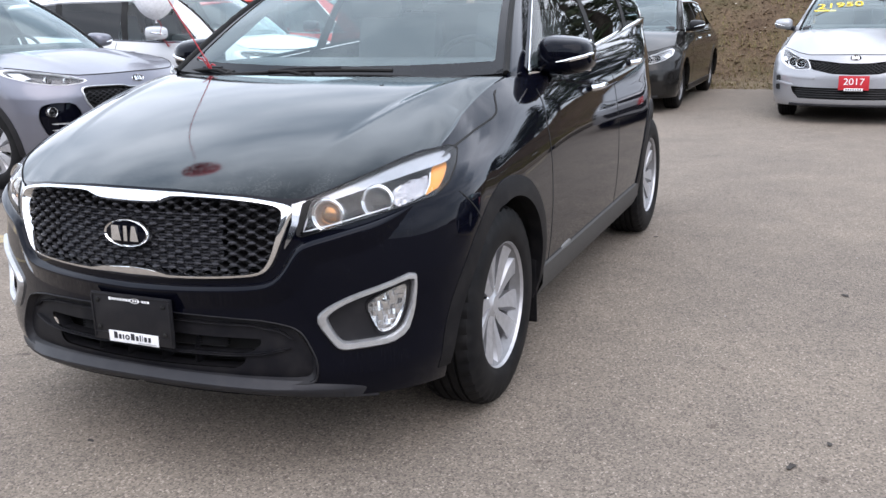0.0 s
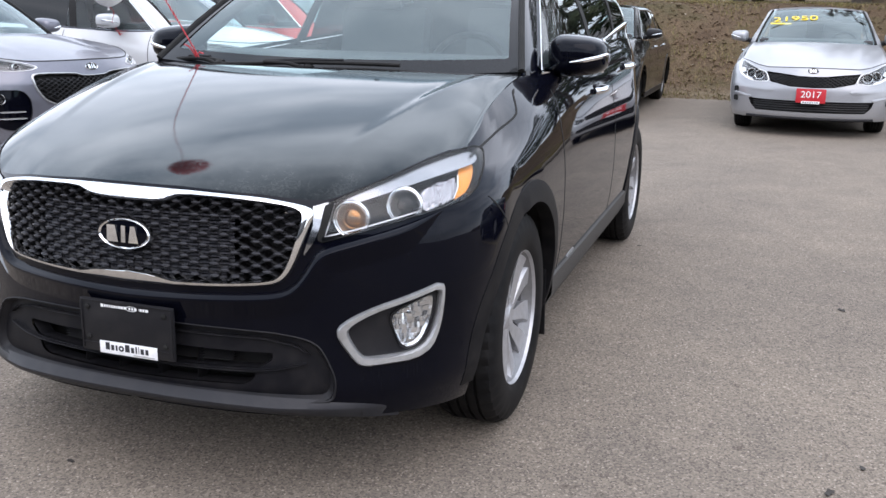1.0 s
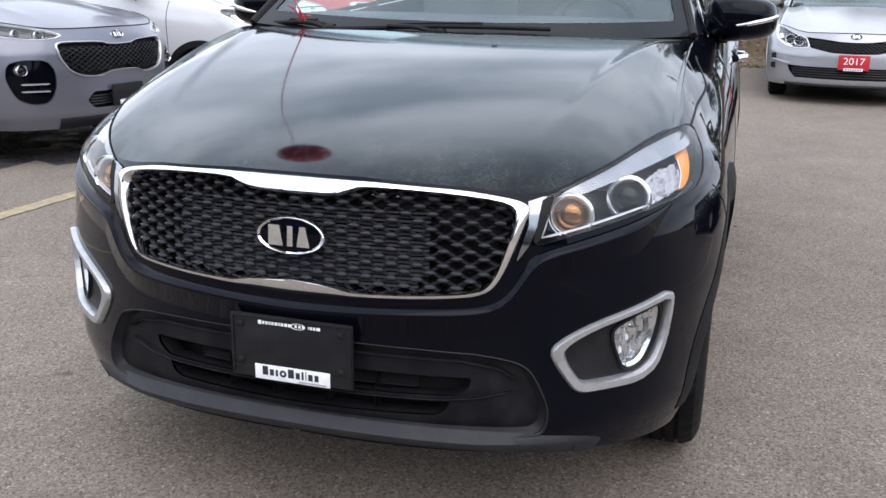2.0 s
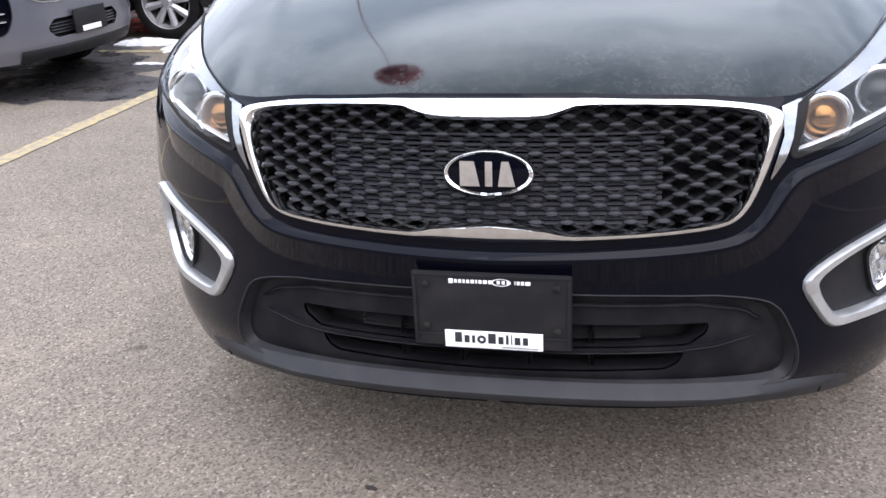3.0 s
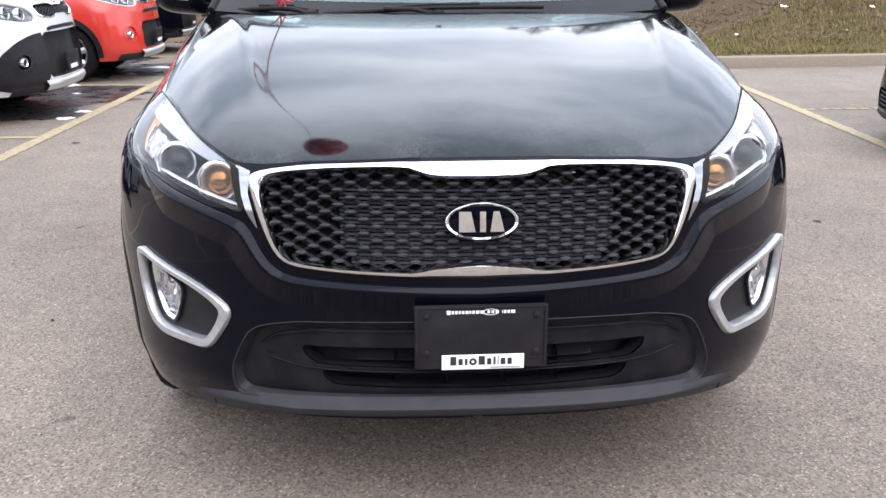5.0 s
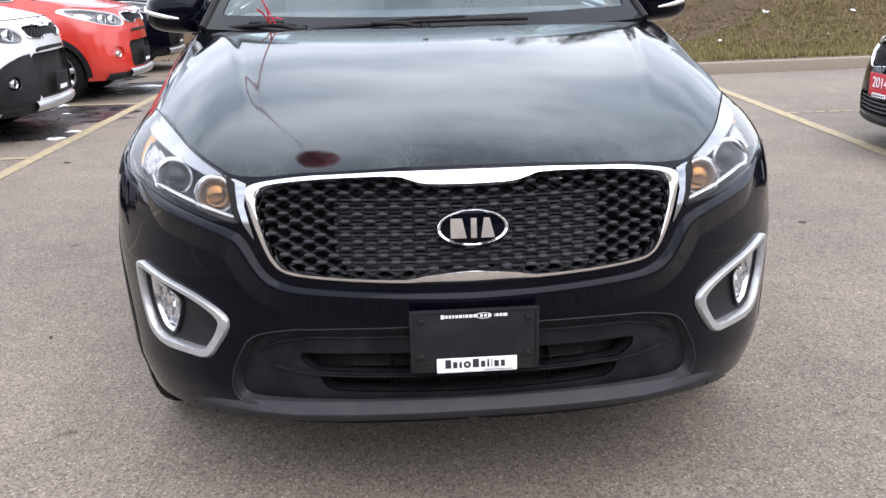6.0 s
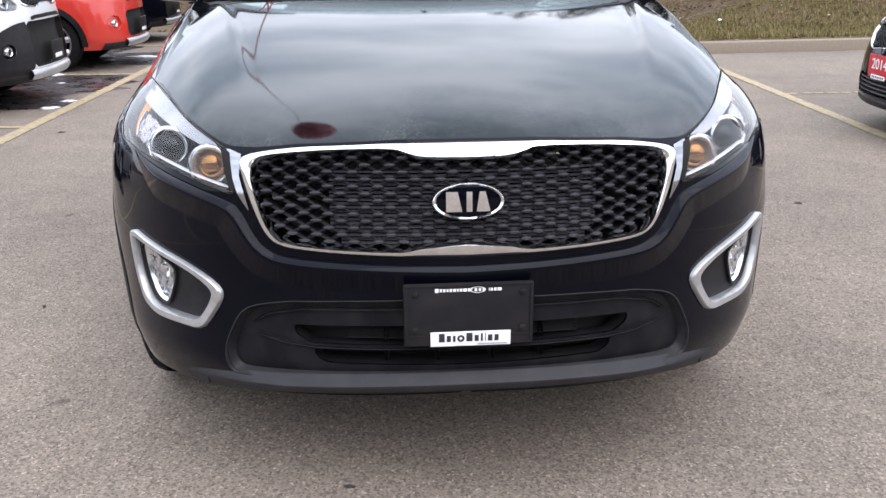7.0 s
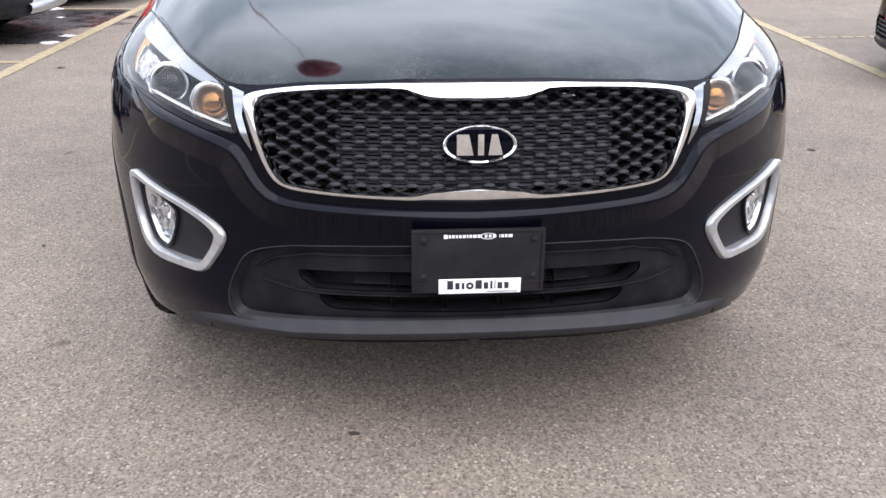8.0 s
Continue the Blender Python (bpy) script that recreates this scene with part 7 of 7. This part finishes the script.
def bank_points(n, x0, x1, y0, y1, rng):
    out = []
    while len(out) < n:
        x, y = rng.uniform(x0, x1), rng.uniform(y0, y1)
        if x < KERB_X:
            if y < EDGE_Y + 0.15:
                continue
        elif y < KERB_Y + KERB_SLOPE * (x - KERB_X) + 0.05:
            continue
        z = bank_height(x, y)
        out.append((x, y, z))
    return out


def grass():
    rng = random.Random(5)
    pts = [p for p in bank_points(26000, -4, 15, 9.3, 21, rng) if noise.noise(Vector((p[0] * 0.7, p[1] * 0.7, 9))) > (-0.05 if p[0] < KERB_X else 0.0)]

    def blade(k):
        v, f = [], []
        for j in range(2):
            a, h, w = rng.uniform(0, 6.28), rng.uniform(0.025, 0.085), rng.uniform(0.004, 0.009)
            lean = rng.uniform(0.2, 0.9) * h
            dx, dy = math.cos(a), math.sin(a)
            ox, oy = rng.uniform(-0.04, 0.04), rng.uniform(-0.04, 0.04)
            b = len(v)
            v += [(ox - dy * w, oy + dx * w, -0.01), (ox + dy * w, oy - dx * w, -0.01), (ox + dx * lean, oy + dy * lean, h)]
            f.append((b, b + 1, b + 2))
        return v, f
    for k in range(24000):
        x = rng.uniform(KERB_X + 0.1, 13)
        front = KERB_Y + KERB_SLOPE * (x - KERB_X)
        y = front + 0.25 + 2.2 * rng.random() ** 1.3
        pts.append((x, y, bank_height(x, y)))
    scatter_mesh("grass", pts, blade, GRASS, "short dry grass on the bank", "grass")

    def leaf(k):
        a, s, t = rng.uniform(0, 6.28), rng.uniform(0.016, 0.05), rng.uniform(-0.4, 0.4)
        c, d = math.cos(a) * s, math.sin(a) * s
        z = 0.012
        return [(c, d, z + s * t), (-d * 0.6, c * 0.6, z + 0.006), (-c, -d, z - s * t * 0.3), (d * 0.6, -c * 0.6, z + 0.010)], [(0, 1, 2, 3)]
    pts = [p for p in bank_points(13000, -4, 13, 9.8, 20, rng) if p[2] > 0.16 or rng.random() < 0.35]
    scatter_mesh("dead_leaves", pts, leaf, LEAF_LITTER, "brown dead leaves scattered over the bank", "leaves")


def pebbles():
    rng = random.Random(8)
    pts = []
    while len(pts) < 500:
        x, y = rng.uniform(-3.5, 3.6), rng.uniform(-2.2, 7)
        pts.append((x, y, 0.0))
    while len(pts) < 900:
        x = rng.uniform(KERB_X, 9)
        pts.append((x, KERB_Y + KERB_SLOPE * (x - KERB_X) - 0.16 - abs(rng.gauss(0, 0.08)), 0.0))

    def stone(k):
        r = rng.uniform(0.002, 0.0055)
        v = [(rng.uniform(0.7, 1.2) * r * math.cos(t), rng.uniform(0.7, 1.2) * r * math.sin(t), 0.001) for t in (0, 1.57, 3.14, 4.71)]
        v.append((0, 0, r * 1.1))
        return v, [(0, 1, 4), (1, 2, 4), (2, 3, 4), (3, 0, 4)]
    scatter_mesh("grit", pts, stone, PEBBLE, "loose grit on the asphalt", "grit")


def blob(name, cx, cy, rx, ry, h, material, label, category, seed, kind=""):
    """A low irregular mound on the ground."""
    rng = random.Random(seed)
    off = Vector((rng.uniform(0, 50), rng.uniform(0, 50), 0))
    n, m = 40, 7
    vs, fs = [(cx, cy, h)], []
    for j in range(1, m + 1):
        q = j / m
        for k in range(n):
            t = 2 * math.pi * k / n
            r = 1 + 0.8 * noise.noise(off + Vector((math.cos(t) * 1.4, math.sin(t) * 1.4, 0))) + 0.35 * noise.noise(off + Vector((math.cos(t) * 5, math.sin(t) * 5, 3)))
            x, y = cx + rx * r * q * math.cos(t), cy + ry * r * q * math.sin(t)
            vs.append((x, y, max(0.0, h * (1 - q ** 2.2)) * (1 + 0.5 * noise.noise(Vector((x * 12, y * 12, seed)))) + (0.003 if j < m else 0.0)))
    for k in range(n):
        fs.append((0, 1 + k, 1 + (k + 1) % n))
    for j in range(m - 1):
        for k in range(n):
            a, b = 1 + j * n + k, 1 + j * n + (k + 1) % n
            fs.append((a, a + n, b + n, b))
    ob = part(name, (vs, fs), material, None)
    tagged(ob, label, category, kind=kind)
    return ob


def tree_thing(seed, height, x, y, z):
    rng = random.Random(seed)
    t = new("tree", None)
    tagged(t, "tall dark evergreen tree beyond the lot", "tree", group="trees by the lot")
    trunk = [(0.05 * noise.noise(Vector((k, seed, 0))) * k, 0.05 * noise.noise(Vector((seed, k, 5))) * k, height * k / 8) for k in range(9)]
    part("trunk", sharp(tube(trunk, 0.17, 10, [1.25, 1, 0.9, 0.8, 0.68, 0.55, 0.4, 0.25, 0.08]), 60), BARK, t)
    vs, fs = [], []
    limbs = []
    for k in range(46):
        f = 0.16 + 0.82 * k / 46 + rng.uniform(-0.01, 0.01)
        a = k * 2.4 + rng.uniform(-0.4, 0.4)
        ln = (1 - f) * height * 0.32 * rng.uniform(0.6, 1.15) + 0.25
        p0 = Vector((0, 0, height * f))
        p1 = p0 + Vector((math.cos(a) * ln * 0.55, math.sin(a) * ln * 0.55, 0.04 * ln))
        p2 = p0 + Vector((math.cos(a) * ln, math.sin(a) * ln, -0.22 * ln))
        limbs.append(tube([p0, p1, p2], 0.03, 5, [1, 0.6, 0.2]))
        for q in np.linspace(0.18, 1, max(5, int(ln * 12))):
            c = p0.lerp(p1, q * 2) if q < 0.5 else p1.lerp(p2, q * 2 - 1)
            for _ in range(4):
                w = rng.uniform(0.10, 0.26)
                d = Vector((rng.gauss(0, 1), rng.gauss(0, 1), rng.gauss(-0.3, 0.6))).normalized()
                e = d.orthogonal().normalized() * w * rng.uniform(0.18, 0.4)
                o = c + Vector((rng.gauss(0, 0.08), rng.gauss(0, 0.08), rng.gauss(0, 0.06)))
                b = len(vs)
                vs += [o + e, o - e, o + d * w * 1.5]
                fs.append((b, b + 1, b + 2))
    g = join_geo(*limbs)
    part("limbs", sharp((g[0], g[1]), 60), BARK, t)
    part("crown", (vs, fs), FOLIAGE, t)
    t.matrix_basis = pose(x, y, z)
    return t


# unseen block behind the viewpoint, added so the bumper mirrors something dark
def building():
    b = new("building", None)
    tagged(b, "unseen low dark building, added to darken reflections", "building")
    part("wall", smooth_bm(box_bm(46, 8, 5.2, (0, -24, 2.6), 0.02)), WALL, b)
    part("roof", smooth_bm(box_bm(46.6, 8.6, 0.35, (0, -24, 5.35), 0.03)), DEEP_BLACK, b)
    for k in range(12):
        w = part("window", smooth_bm(box_bm(3.2, 0.06, 3.2, (-20.4 + 3.7 * k, -19.985, 1.9), 0.01)), DARK_GLASS, b)
        part("window_frame", smooth_bm(box_bm(0.08, 0.09, 3.3, (-20.4 + 3.7 * k, -19.97, 1.9), 0.01)), SATIN, w)


def party_balloon(at, r, material, label, tie, droop):
    b = new("balloon", None)
    tagged(b, label, "balloon")
    prof = [(0.0, 0.0)]
    for q in np.linspace(0, math.pi, 22):
        z = -math.cos(q)
        rad = math.sin(q) * (1 - 0.12 * max(0, -z) ** 2 * 1.5)
        prof.append((z * (1.12 if z < 0 else 1.0) * r, rad * r))
    skin = moved(lathe(prof[1:], 32), Matrix.Translation(at) @ pose(0, 0, 0, 0, -90, 0))
    part("skin", sharp(skin, 80), material, b)
    neck = Vector(at) - Vector((0, 0, r * 1.12))
    part("knot", sharp(moved(lathe([(-0.03, 0.016), (-0.012, 0.006), (0.004, 0.012)], 10), Matrix.Translation(neck) @ pose(0, 0, 0, 0, -90, 0))), material, b)
    path = []
    for q in np.linspace(0, 1, 24):
        p = neck.lerp(Vector(tie), q)
        p += Vector((0.03 * math.sin(q * 7), 0.02 * math.sin(q * 9 + 1), -droop * math.sin(math.pi * q)))
        path.append(p)
    part("ribbon", sharp(tube(path, 0.0028, 5)), RED_RIBBON, b)
    for k in range(3):
        e = Vector(tie) + Vector((0.05 * math.cos(2.1 * k + 0.4), -0.02, 0.015 + 0.04 * abs(math.sin(2.1 * k))))
        part("bow_tail", sharp(tube([Vector(tie), Vector(tie).lerp(e, 0.5) + Vector((0, 0, 0.012)), e], 0.003, 5)), RED_RIBBON, b)


grass()
pebbles()
building()
for k, (cx, cy, rx, ry, h) in enumerate(((-3.97, 5.82, 0.31, 0.10, 0.05), (-3.53, 5.56, 0.17, 0.13, 0.04), (-3.30, 5.27, 0.12, 0.06, 0.03), (-3.50, 4.96, 0.14, 0.05, 0.008), (-3.0, 6.39, 0.08, 0.06, 0.006), (-2.94, 6.77, 0.06, 0.05, 0.006), (-3.67, 8.66, 0.13, 0.04, 0.02), (-3.36, 7.98, 0.06, 0.03, 0.006), (-3.05, 10.4, 0.2, 0.05, 0.02))):
    blob("snow", cx, cy, rx, ry, h, SNOW, "small patch of old melting snow on asphalt", "snow", 20 + k)
# meltwater, enlarged to paint in the shade below the grey SUV as well
blob("wet_shade_patch", -4.38, 4.42, 1.2, 1.35, 0.004, WET, "dark wet patch of meltwater on asphalt; under the grey SUV also painted shade", "wet patch", 31, "structure")
blob("wet_shade_patch", -4.28, 7.31, 1.5, 1.25, 0.004, WET, "dark wet patch of meltwater on asphalt; under the grey SUV also painted shade", "wet patch", 34, "structure")
blob("wet_shade_patch", -4.21, 10.28, 1.5, 1.25, 0.004, WET, "dark wet patch of meltwater on asphalt; under the grey SUV also painted shade", "wet patch", 37, "structure")
for k, (x, y, h) in enumerate(((6.6, 22.5, 9), (3.4, 20.5, 8), (0.8, 22.5, 5), (4.8, 23.5, 10), (5.6, 20.2, 8.5), (-2.2, 23.5, 3.8), (2.2, 25.5, 6), (-6, 24, 4), (8.5, 24, 5), (12, 26, 4.5), (9.2, 20.5, 4.5))):
    tree_thing(50 + k, h, x, y, bank_height(x, y) - 0.15)


def scrap(at, size, turn, seed):
    """A curled dead leaf lying on the asphalt."""
    rng = random.Random(seed)
    n = 11
    rim = []
    for k in range(n):
        t = 2 * math.pi * k / n
        r = size * (0.55 + 0.45 * abs(math.cos(t))) * rng.uniform(0.55, 1.15)
        rim.append((r * math.cos(t), 0.7 * r * math.sin(t), 0.003 + rng.uniform(0, 0.22) * size))
    vs = [(0, 0, 0.004)] + rim + [(x, y, z + 0.0015) for x, y, z in [(0, 0, 0.004)] + rim]
    fs = []
    for k in range(n):
        a, b = 1 + k, 1 + (k + 1) % n
        fs += [(0, b, a), (n + 1, n + 1 + a, n + 1 + b), (a, b, n + 1 + b, n + 1 + a)]
    ob = part("dead_leaf", sharp((vs, fs), 40), SCRAP, None)
    ob.matrix_basis = pose(at[0], at[1], 0.0, 0, 0, turn)
    tagged(ob, "small dark dead leaf lying on asphalt", "leaf", group="leaves on the asphalt")


SCRAP = plain("dark_leaf", (0.035, 0.03, 0.026), 0.8)
for k, (x, y, size) in enumerate(((-0.30, 0.06, 0.017), (1.94, 0.69, 0.03), (2.05, 0.90, 0.018), (2.095, 2.64, 0.025), (-2.53, 5.18, 0.035), (1.0, 3.56, 0.02), (-1.5, 1.457, 0.014))):
    scrap((x, y), size, 47 * k, 70 + k)
party_balloon((-0.92, 0.80, 2.72), 0.19, plain_cached("red_balloon", (0.85, 0.03, 0.045), 0.3), "shiny red party balloon tied to a wiper", (-0.545, 1.23, 1.187), 0.05)
party_balloon((-4.35, 5.55, 1.58), 0.20, BALLOON, "white party balloon tied beside a car mirror", (-4.55, 5.95, 1.08), 0.0)


def paper_scrap(x, y, size, seed):
    """A crumpled scrap of white paper on the bank."""
    rng = random.Random(seed)
    z = bank_height(x, y)
    g = [[(x + size * (i - 2) / 4 + rng.uniform(-1, 1) * size * 0.06, y + size * 0.8 * (j - 2) / 4, z + 0.05 + rng.uniform(0, size * 0.3) + 0.3 * size * (j - 2) / 4) for i in range(5)] for j in range(5)]
    tagged(part("paper_scrap", sharp(grid_geo(np.array(g), normals=False), 20), WHITE_LABEL, None), "crumpled scrap of white paper on the bank", "litter", group="litter on the bank")


def fallen_twig(x, y, length, turn, seed):
    """A bare twig lying on the bank."""
    rng = random.Random(seed)
    p = []
    for q in np.linspace(-0.5, 0.5, 8):
        px, py = x + q * length * math.cos(turn), y + q * length * math.sin(turn)
        p.append((px, py + rng.uniform(-0.02, 0.02), bank_height(px, py) + 0.06 + rng.uniform(0, 0.03)))
    tagged(part("fallen_twig", sharp(tube(p, 0.006, 6, [1.2, 1, 1, 0.9, 0.8, 0.7, 0.5, 0.3])), TWIG, None), "bare grey twig lying on the bank", "twig", group="twigs on the bank")


TWIG = plain("dry_twig", (0.17, 0.125, 0.09), 0.9)
for k, (x, y, size) in enumerate(((6.0, 12.35, 0.10), (7.4, 12.35, 0.07), (5.05, 11.7, 0.05))):
    paper_scrap(x, y, size, 60 + k)
for k, (x, y, length, turn) in enumerate(((5.85, 12.1, 0.7, -0.1), (6.3, 11.3, 0.5, 0.5), (5.2, 12.6, 0.9, 0.3), (7.4, 12.0, 0.6, -0.4))):
    fallen_twig(x, y, length, turn, 80 + k)
